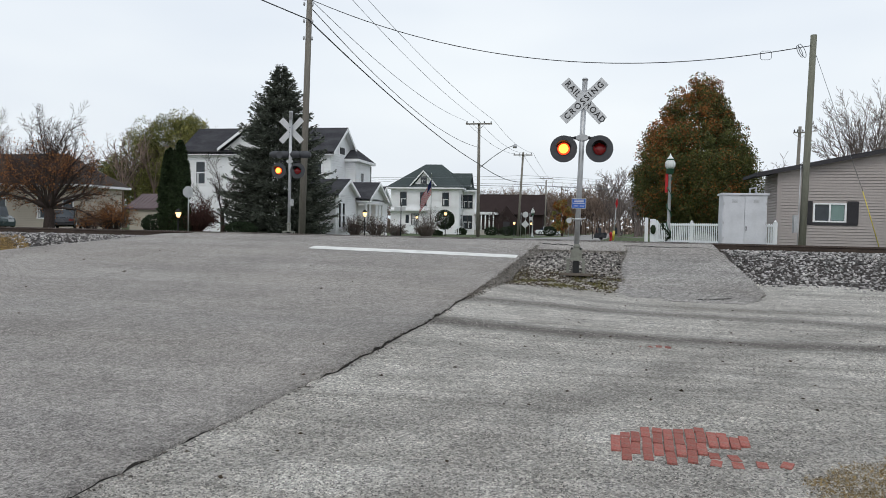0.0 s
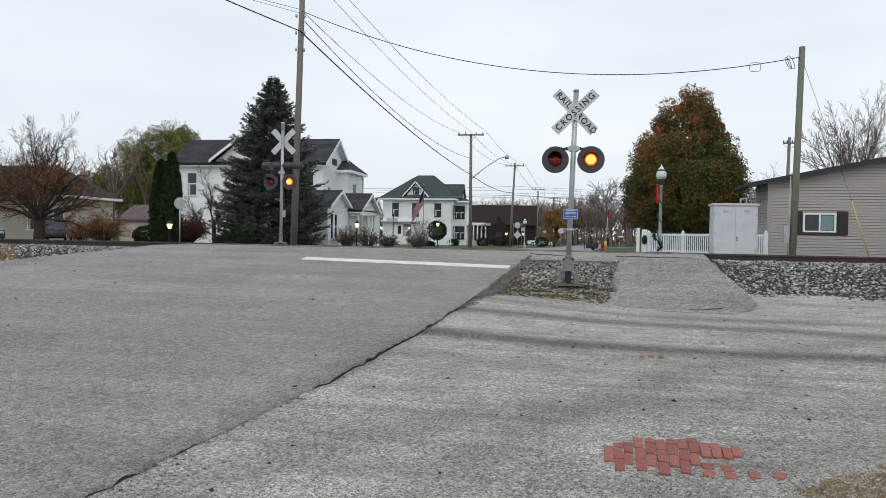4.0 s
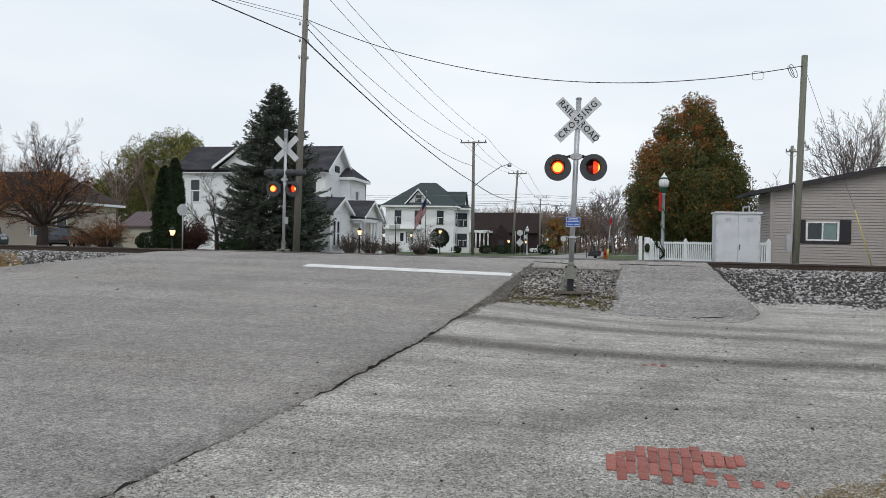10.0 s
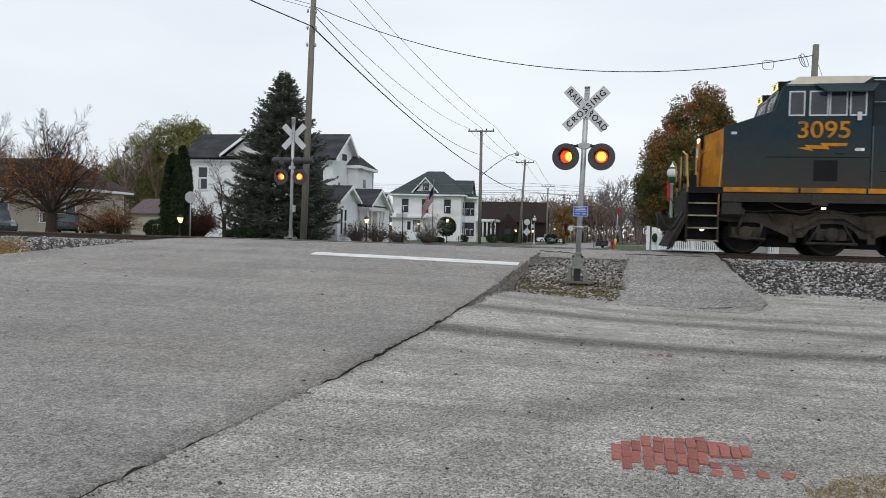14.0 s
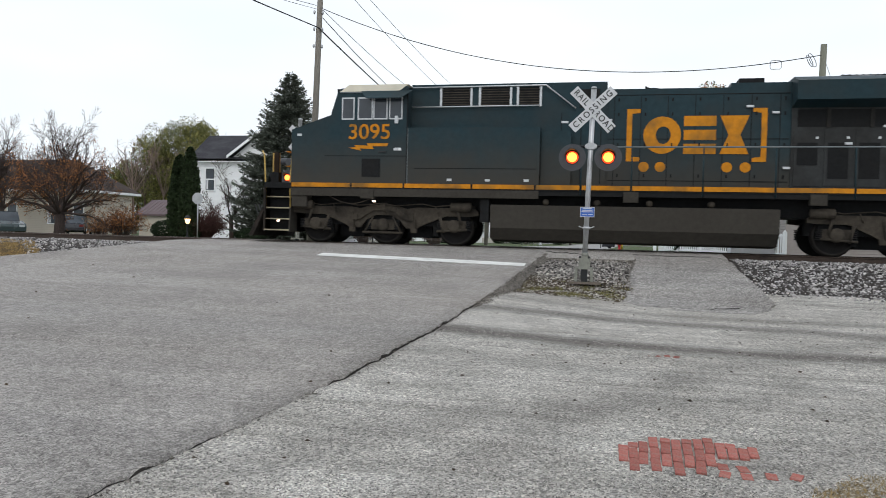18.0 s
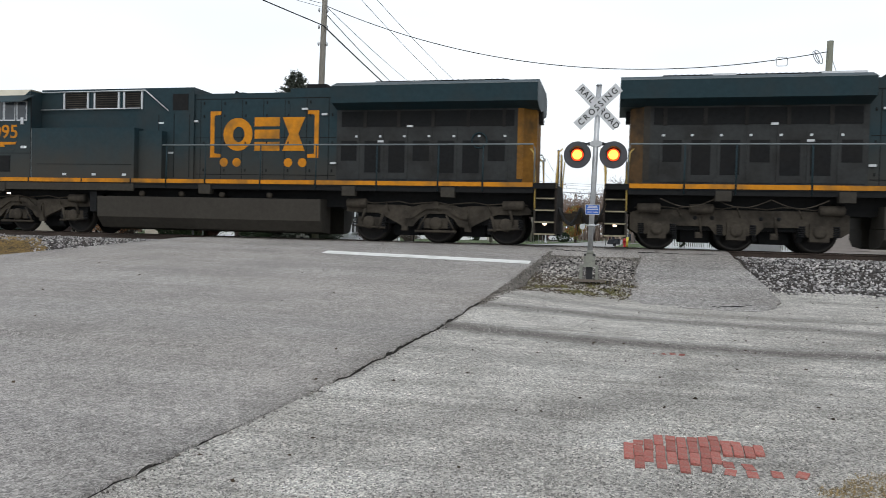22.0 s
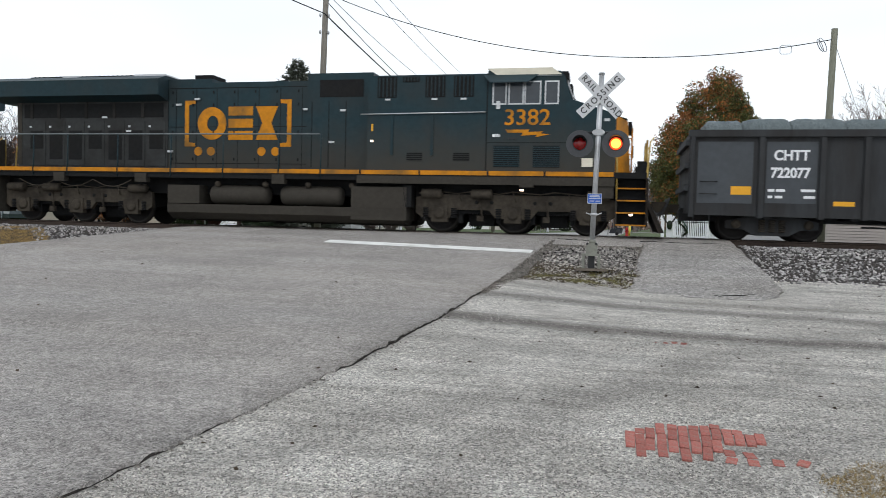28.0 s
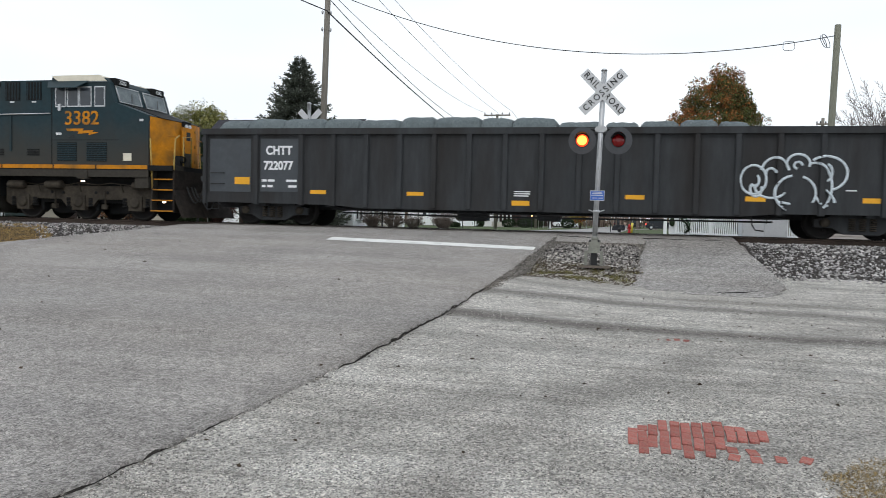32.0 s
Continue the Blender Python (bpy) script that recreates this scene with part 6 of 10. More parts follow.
        slab("cab_vent", M_LOCOBLK, 2.22, 2.78, 1.49 * s, 1.515 * s, 1.95, 2.48, 0.01) if style == 0 else None
        for uu in (0.25, 3.25):
            slab("nose_marker", M_ALU, uu - 0.07, uu + 0.07, 1.49 * s, 1.51 * s, 3.15 if uu < 1 else 2.72, 3.22 if uu < 1 else 2.79)
        slab("builder_plate", M_LETTER, 3.22, 3.4, 1.498 * s, 1.508 * s, 2.72, 2.8)
        slab("cab_grab", M_BLACK, 2.72, 2.95, 1.5 * s, 1.525 * s, 2.66, 2.7, 0.004)
        slab("cab_door_seam", M_HANDRAIL, 3.585, 3.6, 1.49 * s, 1.503 * s, 1.7, 3.36) if style == 0 else None
        slab("cab_seam", M_LOCOBLK, 1.05, 3.56, 1.498 * s, 1.504 * s, 2.55, 2.57)
        slab("cab_seam", M_LOCOBLK, 3.55, 3.58, 1.49 * s, 1.504 * s, 1.62, 4.5)
        if style == 1:
            for u0, u1 in ((1.5, 2.24), (2.62, 3.35)):
                g = slab("grille", M_LOCOBLK, u0, u1, 1.49 * s, 1.51 * s, 1.88, 2.48)
                for k in range(10):
                    slab("grille_slat", M_LOCO, u0, u1, 1.5 * s, 1.522 * s, 1.9 + k * 0.058, 1.93 + k * 0.058, 0, g)
            slab("notice_panel", M_ROOFTAN, 0.6, 0.9, 1.495 * s, 1.51 * s, 1.9, 2.14)
    # roof gear
    bm = bmesh.new()
    pipe(bm, [(X(2.6), -0.6, 4.58), (X(2.6), -0.6, 4.72), (X(3.1), -0.6, 4.72), (X(3.1), -0.6, 4.58)], 0.02, 5)
    for u in (2.0, 2.25, 2.45):
        tube(bm, (X(u), -0.3, 4.57), (X(u), -0.3, 4.7), 0.012, 0.012, 5)
    part("roof_antenna", bm, M_LOCOBLK, t)
    # number and lightning stripe
    side_words(t, X, d, 2.43, 1.508, 3.245, number, 0.62, M_LOCOYEL, "orange-yellow road number", 1.06, 0.006)
    for s in (-1, 1):
        z = 2.83
        ol = [(-0.553, -0.03), (-0.34, -0.01), (-0.395, 0.04), (-0.026, 0.026), (-0.063, 0.084), (0.51, 0.084), (0.474, 0.01), (0.09, 0.01), (0.13, -0.063), (-0.247, -0.042), (-0.216, -0.1)]
        bm = bmesh.new()
        prism(bm, [(X(2.43 + a * 1.15), z + b * 1.15) for a, b in ol], min(1.505 * s, 1.511 * s), max(1.505 * s, 1.511 * s), "y")
        part("lightning_stripe", bm, M_LOCOYEL, t, "orange-yellow zigzag stripe")
    # equipment section behind the cab
    if style == 0:
        slab("equipment_box", M_BLUE_DUSTY, 3.58, 7.4, -1.49, 1.49, 1.62, 3.38, 0.03)
        slab("upper_hood", M_LOCO, 3.56, 7.4, -1.02, 1.02, 3.3, 4.7, 0.05)
        slab("equipment_box", M_BLUE_DUSTY, 7.42, 8.25, -1.3, 1.3, 1.76, 3.3, 0.03)
        for s in (-1, 1):
            slab("box_seam", M_LOCOBLK, 3.8, 7.3, 1.488 * s, 1.494 * s, 2.2, 2.22)
            for u in (4.85, 5.95, 7.05):
                slab("data_plate", M_ALU, u - 0.07, u + 0.07, 1.488 * s, 1.496 * s, 1.85, 1.92)
            for u0, u1 in ((4.45, 5.35), (5.6, 6.5), (6.7, 7.35)):
                g = slab("grille", M_LOCOBLK, u0, u1, 1.0 * s, 1.03 * s, 4.06, 4.6)
                for k in range(7):
                    slab("grille_slat", M_TRUCK, u0, u1, 1.02 * s, 1.045 * s, 4.09 + k * 0.072, 4.115 + k * 0.072, 0, g)
                for u in (u0, u1):
                    slab("grille_post", M_ALU, u - 0.03, u + 0.03, 1.02 * s, 1.06 * s, 4.03, 4.63, 0, g)
            bm = bmesh.new()
            pipe(bm, [(X(3.6), 1.1 * s, 4.6), (X(7.5), 1.1 * s, 4.62), (X(8.35), 1.1 * s, 3.95)], 0.022, 6)
            pipe(bm, [(X(3.6), 1.1 * s, 4.03), (X(7.3), 1.1 * s, 4.05)], 0.022, 6)
            part("roof_handrail", bm, M_ALU, t)
    else:
        slab("equipment_box", M_BLUE_DUSTY, 3.58, 7.1, -1.49, 1.49, 1.62, 4.5, 0.05)
        for s in (-1, 1):
            for u0, u1, z0 in ((3.96, 4.54, 3.86), (4.79, 5.37, 3.86), (6.23, 6.81, 3.86), (5.55, 6.05, 4.3)):
                g = slab("grille", M_LOCOBLK, u0, u1, 1.485 * s, 1.505 * s, z0, 4.45)
                for k in range(5):
                    uu = u0 + 0.06 + k * (u1 - u0 - 0.12) / 4
                    slab("grille_slat", M_LOCO, uu - 0.015, uu + 0.015, 1.5 * s, 1.52 * s, z0 + 0.02, 4.43, 0, g)
            for u0 in (5.43, 4.0 - 0.6 + 0.65):
                for k in range(4):
                    slab("louvre", M_LOCOBLK, u0, u0 + 0.46, 1.485 * s, 1.51 * s, 2.06 + k * 0.06, 2.09 + k * 0.06)
            bm = bmesh.new()
            pipe(bm, [(X(3.6), 1.53 * s, 3.42), (X(7.3), 1.53 * s, 3.38)], 0.02, 6)
            part("side_handrail", bm, M_ALU, t)
            for u in (6.35, 5.15):
                slab("door_rib", M_LOCO, u - 0.04, u + 0.04, 1.488 * s, 1.52 * s, 2.2, 3.35, 0.01)
            for u in (4.25, 5.1, 6.5):
                slab("data_plate", M_ALU, u - 0.08, u + 0.08, 1.488 * s, 1.498 * s, 3.78, 3.83)
            slab("marker_lens", M_REFLECT, 6.93, 6.98, 1.488 * s, 1.5 * s, 2.9, 3.1)
            slab("marker_light", M_STEPLAMP, 6.92, 7.0, 1.488 * s, 1.505 * s, 2.58, 2.64)
    # engine hoods
    slab("blower_hood", M_BLUE_DUSTY, 7.1 if style else 7.4, 9.2, -1.02, 1.02, 1.76, 4.7, 0.05)
    slab("engine_hood", M_BLUE_DUSTY, 9.2, 12.45, -0.95, 0.95, 1.76, 4.5, 0.06)
    slab("exhaust_hood", M_BLUE_DUSTY, 12.45, 14.0, -0.945, 0.945, 1.76, 4.62, 0.05)
    slab("rear_hood", M_HOODGREY, 14.0, 19.66, -0.98, 0.98, 1.76, 4.3, 0.04)
    slab("exhaust_stack", M_LOCOBLK, 12.75, 13.4, -0.4, 0.4, 4.6, 4.85, 0.05)
    for s in (-1, 1):
        slab("dark_intake", M_LOCOBLK, 8.45 if style == 0 else 7.4, 9.0 if style == 0 else 8.8, 1.015 * s, 1.03 * s, 3.98, 4.5, 0.01)
        emblem(t, X, d, s, 0.953)
        u = 9.4
        while u < 14.0:
            slab("door_seam", M_LOCOBLK, u - 0.01, u + 0.01, 0.94 * s, 0.953 * s, 1.8, 4.3)
            u += 0.72
        for k, u in enumerate((14.4, 15.15, 15.9, 16.65, 17.4, 18.15, 18.9)):
            dr = slab("hood_door", M_HOODGREY, u - 0.33, u + 0.33, 0.975 * s, 1.0 * s, 1.85, 3.3, 0.01)
            slab("door_screen", M_LOCOBLK, u - 0.25, u + 0.25, 0.99 * s, 1.006 * s, 2.05 if k % 3 else 2.4, 3.0, 0, dr)
            slab("latch", M_ALU, u + 0.2, u + 0.27, 0.99 * s, 1.012 * s, 3.1, 3.16, 0, dr)
        for k, u in enumerate((9.52, 10.24, 10.96, 11.68, 12.4, 13.12, 13.84)):
            for z in (2.05, 2.9, 3.75, 4.15):
                slab("latch", M_LOCOBLK, u - 0.02, u + 0.02, 0.945 * s, 0.966 * s, z, z + 0.09)
        for z in (1.95, 3.1, 4.32):
            slab("hood_rail", M_LOCOBLK, 9.25, 13.95, 0.944 * s, 0.957 * s, z, z + 0.018)
        for u in (7.95, 8.5, 9.05):
            slab("door_seam", M_LOCOBLK, u - 0.012, u + 0.012, 1.01 * s, 1.026 * s, 1.85, 3.85)
        # near-black band along the hood side below the radiator wing
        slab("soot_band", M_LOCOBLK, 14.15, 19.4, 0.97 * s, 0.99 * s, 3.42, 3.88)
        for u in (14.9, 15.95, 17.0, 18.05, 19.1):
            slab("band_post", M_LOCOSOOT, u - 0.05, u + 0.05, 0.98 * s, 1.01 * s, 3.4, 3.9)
        for u, z in ((8.05, 3.55), (12.95, 3.95), (15.4, 2.95), (13.9, 2.3), (13.6, 3.78), (9.25, 3.6), (16.3, 3.4), (8.4, 2.6)):
            slab("data_plate", M_ALU, u - 0.09, u + 0.09, 0.96 * s, 1.012 * s + 0.02 * s * (u < 9.2), z, z + 0.06)
        if style == 0:
            bm = bmesh.new()
            pipe(bm, [(X(18.4 + 0.22 * math.cos(a * math.tau / 16)), 1.03 * s, 3.0 + 0.22 * math.sin(a * math.tau / 16)) for a in range(17)], 0.02, 5)
            part("hand_brake_wheel", bm, M_LOCO, t)
    # radiator wings
    bm = bmesh.new()
    sec = [(-0.95, 3.92), (-1.5, 4.06), (-1.54, 4.55), (-1.1, 4.72), (1.1, 4.72), (1.54, 4.55), (1.5, 4.06), (0.95, 3.92)]
    prism(bm, sec, min(X(14.0), X(20.1 + 0.22 * style)), max(X(14.0), X(20.1 + 0.22 * style)), "x")
    soften(bm, 0.03)
    rad = part("radiator_housing", bm, M_LOCO, t, "dark radiator housing with flared wings")
    slab("radiator_grating", M_LOCOBLK, 15.2, 19.2, -0.95, 0.95, 4.7, 4.78, 0, rad)
    for k in range(24):
        slab("roof_rib", M_LOCO, 15.2 + k * 0.166, 15.23 + k * 0.166, -0.95, 0.95, 4.775, 4.795, 0, rad)
    for s in (-1, 1):
        slab("wing_lip", M_HANDRAIL, 14.02, 20.08, 1.525 * s, 1.545 * s, 4.55, 4.562, 0, rad)
    for u0, u1 in ((14.05, 16.6),) if style == 0 else ((14.1, 15.2), (17.3, 17.9)):
        slab("roof_panel", M_ALU, u0, u1, -1.02, 1.02, 4.715, 4.74 if style == 0 else 4.79, 0, rad)
    # rear end
    bm = bmesh.new()
    plan = [(19.66, -0.98), (20.02, -0.55), (20.02, 0.55), (19.66, 0.98)]
    prism(bm, [(X(a), b) for a, b in plan], 1.76, 4.1, "z")
    part("rear_hood_end", bm, M_SOOTYEL if style == 0 else M_OILYEL, t, "grimy yellow rear hood end")
    slab("rear_headlight", M_LOCOBLK, 20.0, 20.14, -0.2, 0.2, 3.6, 3.95, 0.02)
    for s in (-1, 1):
        slab("rear_hood_corner", M_SOOTYEL if style == 0 else M_LOCODIRT, 19.5, 19.67, 0.97 * s, 0.995 * s, 1.9, 4.0)
        stair(t, X, -0.86, -0.06, s, M_PALEEDGE if style == 0 else M_LOCOYEL)
        stair(t, X, 20.08, 20.66, s, M_PALEEDGE)
        # walkway rail
        bm = bmesh.new()
        u0 = 8.4 if style == 0 else 8.6
        pipe(bm, [(X(u0), 1.47 * s, 2.82), (X(20.0), 1.47 * s, 2.84), (X(20.06), 1.47 * s, 2.7), (X(20.06), 1.47 * s, 1.78)], 0.022, 6)
        part("side_handrail", bm, M_HANDRAIL, t, "greyed walkway handrail")
        for u in (8.55, 9.9, 11.75, 13.55, 15.45, 17.3, 18.6):
            bm = bmesh.new()
            tube(bm, (X(u), 1.49 * s, 1.5), (X(u), 1.47 * s, 2.84), 0.022, 0.018, 6)
            part("stanchion", bm, M_LOCO, t)
        # end handrails and chains
        for u, w in ((-0.86, 1), (20.66, -1)):
            bm = bmesh.new()
            pipe(bm, [(X(u), 0.9 * s, 1.76), (X(u), 0.9 * s, 2.7), (X(u), 0.45 * s, 2.75), (X(u), 0.45 * s, 1.76)], 0.022, 6)
            part("end_handrail", bm, M_RAILYEL, t, "grimy yellow end handrail")
            slab("end_plate", M_LOCODIRT, u - 0.02, u + 0.02, 0.5 * s, 0.86 * s, 1.76, 2.75 if d > 0 or u > 1 else 2.2, 0.01)
        # underside gear
        slab("sand_box", M_LOCODIRT, 0.02, 0.5, 1.05 * s, 1.46 * s, 1.05, 1.4, 0.02)
        slab("air_box", M_LOCOBLK, 5.75, 6.0, 0.95 * s, 1.4 * s, 0.7, 1.35, 0.02)
        if style == 0:
            bm = bmesh.new()
            ol = [(0.6 * s, 0.16), (1.15 * s, 0.22), (1.42 * s, 0.55), (1.45 * s, 1.2), (0.6 * s, 1.24)]
            prism(bm, ol, 6.05, 13.7, "x")
            soften(bm, 0.05)
            part("fuel_tank", bm, M_TANK, t, "large dusty fuel tank")
        else:
            bm = bmesh.new()
            ol = [(0.3 * s, 0.14), (1.1 * s, 0.2), (1.4 * s, 0.4), (1.42 * s, 0.66), (0.3 * s, 0.68)]
            prism(bm, ol, min(X(6.0), X(13.7)), max(X(6.0), X(13.7)), "x")
            soften(bm, 0.04)
            part("fuel_tank", bm, M_TANK, t, "dusty fuel tank")
            for u0, u1 in ((8.0, 9.9), (10.35, 12.3)):
                bm = bmesh.new()
                r = 0.3
                lathe(bm, [(0.12, -0.99), (0.25, -0.95), (r, -0.86), (r, 0.86), (0.25, 0.95), (0.12, 0.99)] if u0 else [], 20, (X((u0 + u1) / 2), 1.08 * s, 0.98), "x")
                part("air_reservoir", bm, M_TANK, t, "dusty cylindrical air reservoir")
            slab("equipment_locker", M_TANK, 5.9, 7.6, 0.4 * s, 1.4 * s, 0.3, 1.28, 0.03)
            slab("equipment_locker", M_TANK, 12.6, 13.7, 0.4 * s, 1.4 * s, 0.68, 1.25, 0.03)
        for u in (7.6, 9.0, 10.4, 12.0):
            bm = bmesh.new()
            lathe(bm, [(0.03, 0), (0.09, 0.02), (0.09, 0.1), (0.03, 0.12)], 12, (X(u), 1.38 * s, 1.3), "y")
            part("filler_cap", bm, M_TRUCK, t)
        # slack air lines hang under the sill
        for u0 in ((15.0, 16.4, 17.8) if style else (1.2,)):
            bm = bmesh.new()
            pipe(bm, [(X(u0 + k * 0.155), 1.42 * s, 1.38 - 0.22 * math.sin(k * math.pi / 9)) for k in range(10)], 0.016, 5)
            part("slack_hose", bm, M_TRUCK, t)
    bm = bmesh.new()
    lathe(bm, [(0.05, 0), (0.06, 0.05)], 10, (X(2.55), -1.3, 1.22))
    part("ground_lamp", bm, M_STEPLAMP, t, "small lit lamp under the cab")
    slab("pilot_sheet", M_GRIME, -0.9, -0.84, -1.45, 1.45, 0.3, 1.62, 0.01)
    bm = bmesh.new()
    prism(bm, [(X(-0.9), 1.0), (X(-1.15), 0.55), (X(-1.35), 0.14), (X(-1.2), 0.14), (X(-0.86), 0.9)], -1.5, 1.5, "y")
    part("plough", bm, M_GRIME, t, "black snow plough")
    slab("rear_sheet", M_GRIME, 20.64, 20.7, -1.45, 1.45, 0.35, 1.62, 0.01)
    for u, w in ((-0.9, -1), (20.7, 1)):
        bm = bmesh.new()
        x0, x1 = X(u), X(u + 0.62 * w)
        box(bm, min(x0, x1), max(x0, x1), -0.11, 0.11, 0.72, 0.96)
        x2 = X(u + 0.36 * w)
        box(bm, min(x1, x2), max(x1, x2), -0.2, 0.16, 0.66, 1.02)
        soften(bm, 0.03)
        part("coupler", bm, M_TRUCK, t, "heavy knuckle coupler")
        for y in (-0.75, -0.5, 0.5, 0.75, -0.32, 0.35):
            bm = bmesh.new()
            pipe(bm, [(X(u + 0.62 * w * k / 8), y, 1.12 - 0.55 * math.sin(k * math.pi / 8) * (0.7 + 0.3 * abs(y))) for k in range(9)], 0.024, 6)
            part("air_hose", bm, M_BLACK, t)
    loco_truck(t, X, (0.68, 2.8, 4.95), style)
    loco_truck(t, X, (15.15, 17.2, 19.25), style)
    bm = bmesh.new()
    for k, y in enumerate((-0.25, 0, 0.25)):
        lathe(bm, [(0.03, 0), (0.04, -0.25 * d), (0.1, -0.36 * d)], 10, (X(10.6 + 0.1 * k), y, 4.62), "x")
        box(bm, X(10.75) - 0.04, X(10.75) + 0.04, y - 0.04, y + 0.04, 4.48, 4.62)
    part("horn", bm, M_LOCOBLK, t, "cluster of air horns")
    return t


def gondola():
    L = 20.9
    t = thing("gondola_wagon", "dark grey ribbed gondola wagon with spray-painted outlines", "freight wagon", (0, TRACK_Y, RAIL_Z))
    bx("floor", M_GOND, t, 0.05, L - 0.05, -1.42, 1.42, 0.85, 0.95)
    for s in (-1, 1):
        bx("side_wall", M_GOND, t, 0, L, min(1.42 * s, 1.46 * s), max(1.42 * s, 1.46 * s), 0.9, 2.75)
        bm = bmesh.new()
        prism(bm, [(0.0, 0.66), (4.3, 0.63), (5.2, 0.55), (L - 5.2, 0.55), (L - 4.3, 0.63), (L, 0.66), (L, 0.95), (0, 0.95)], min(1.4 * s, 1.48 * s), max(1.4 * s, 1.48 * s), "y")
        part("side_sill", bm, M_GOND, t)
        bx("top_chord", M_GOND, t, -0.03, L + 0.03, min(1.4 * s, 1.57 * s), max(1.4 * s, 1.57 * s), 2.72, 2.9, 0.02, "dark steel top chord")
        ribs = [0.08, 1.8] + [3.27 + 1.026 * k for k in range(15)] + [19.1, L - 0.08]
        for k, x in enumerate(ribs):
            bm = bmesh.new()
            w = 0.09 if 0 < k < len(ribs) - 1 else 0.07
            prism(bm, [(x - w, 1.45 * s), (x - w * 0.7, 1.555 * s), (x + w * 0.7, 1.555 * s), (x + w, 1.45 * s)], 0.6, 2.73, "z")
            part("side_rib", bm, M_GOND, t)
        for x0, z0, w, h in ((1.07, 1.21, 0.5, 0.22), (3.56, 0.93, 0.5, 0.14), (6.57, 0.92, 0.5, 0.14), (9.64, 0.72, 0.5, 0.14), (12.74, 0.93, 0.5, 0.14), (15.8, 0.94, 0.5, 0.14), (18.6, 0.94, 0.5, 0.14)):
            out = 1.484 if z0 < 0.8 else 1.468
            bx("reflector_strip", M_REFLECT, t, x0, x0 + w, min(1.459 * s, out * s), max(1.459 * s, out * s), z0, z0 + h, 0, "yellow reflective strip")
        for x0, x1 in zip(ribs[1:], ribs[2:]):
            bx("side_panel", M_GONDPANEL, t, x0 + 0.1, x1 - 0.1, min(1.455 * s, 1.4585 * s), max(1.455 * s, 1.4585 * s), 0.97, 2.7)
        bx("paint_patch", M_GONDPATCH, t, 0.22, 1.6, min(1.459 * s, 1.463 * s), max(1.459 * s, 1.463 * s), 0.98, 2.6, 0, "lighter grey repainted patch")
        bx("paint_patch", M_GONDPATCH, t, 1.92, 3.15, min(1.459 * s, 1.463 * s), max(1.459 * s, 1.463 * s), 1.0, 2.6, 0, "lighter grey repainted patch")
        for z in (1.22, 1.55):
            for x0 in (0.3, 0.3):
                bm = bmesh.new()
                pipe(bm, [(x0, 1.46 * s, z), (x0, 1.54 * s, z), (x0 + 0.42, 1.54 * s, z), (x0 + 0.42, 1.46 * s, z)], 0.014, 5)
                part("ladder_rung", bm, M_GOND, t)
        m = (lambda x, z: pose(x, 1.468 * s, z, 90, 0, 0)) if s < 0 else (lambda x, z: pose(x, 1.468 * s, z, 90, 0, 180))
        text_part("lettering", "CHTT", 0.36, M_LETTER, t, m(2.53, 2.235), 0.003, "white stencilled lettering", 0.9, 0.012)
        text_part("lettering", "722077", 0.36, M_LETTER, t, m(2.51, 1.78), 0.003, "white stencilled number", 0.88, 0.012)
        for x0, x1, z in ((1.98, 2.14, 1.3), (2.18, 2.4, 1.3), (2.78, 3.12, 1.3), (1.98, 2.1, 1.13), (2.16, 2.34, 1.13), (2.85, 3.12, 1.13), (1.98, 2.1, 0.86), (1.98, 2.08, 0.76), (0.35, 0.8, 0.83),
                          (9.7, 10.15, 1.1), (9.7, 10.15, 1.04), (9.7, 10.12, 0.98), (18.2, 18.45, 1.25)):
            bx("writing_bar", M_LETTER, t, x0, x1, min(1.464 * s, 1.468 * s), max(1.464 * s, 1.468 * s), z, z + (0.07 if z > 1.12 and x0 < 4 else 0.03))
    # sprayed outlines on the near side
    def spray(pts):
        bm = bmesh.new()
        n = len(pts)
        for k in range(n - 1):
            tube(bm, (pts[k][0], -1.47, pts[k][1]), (pts[k + 1][0], -1.47, pts[k + 1][1]), 0.034, 0.034, 6, False)
        for v in bm.verts:
            v.co.y = -1.47 + (v.co.y + 1.47) * 0.25
            for rx in [3.27 + 1.026 * k for k in range(15)]:
                if abs(v.co.x - rx) < 0.1:
                    v.co.y -= 0.09
        part("sprayed_outline", bm, M_SPRAY, t, "pale sprayed outline")

    def arc(cx, cz, rx, rz, a0, a1, n=22):
        return [(cx + rx * math.cos(radians(a0 + (a1 - a0) * k / n)), cz + rz * math.sin(radians(a0 + (a1 - a0) * k / n))) for k in range(n + 1)]
    spray(arc(15.98, 1.52, 0.32, 0.38, 0, 360))
    spray(arc(16.02, 1.5, 0.1, 0.16, 60, -150))
    spray(arc(16.05, 1.28, 0.14, 0.2, 150, 380))
    spray(arc(16.5, 1.6, 0.36, 0.5, 20, 160))
    spray(arc(16.42, 1.35, 0.4, 0.3, 170, 330))
    spray(arc(16.4, 1.7, 0.12, 0.12, 0, 200))
    spray(arc(17.0, 1.18, 0.5, 0.46, 100, 430))
    spray(arc(17.05, 1.95, 0.28, 0.24, -20, 210))
    spray(arc(17.05, 1.9, 0.1, 0.09, 0, 260))
    spray(arc(17.45, 1.35, 0.42, 0.62, -60, 110))
    spray(arc(17.72, 1.7, 0.5, 0.44, -70, 130))
    spray(arc(17.72, 1.72, 0.14, 0.22, 80, -80))
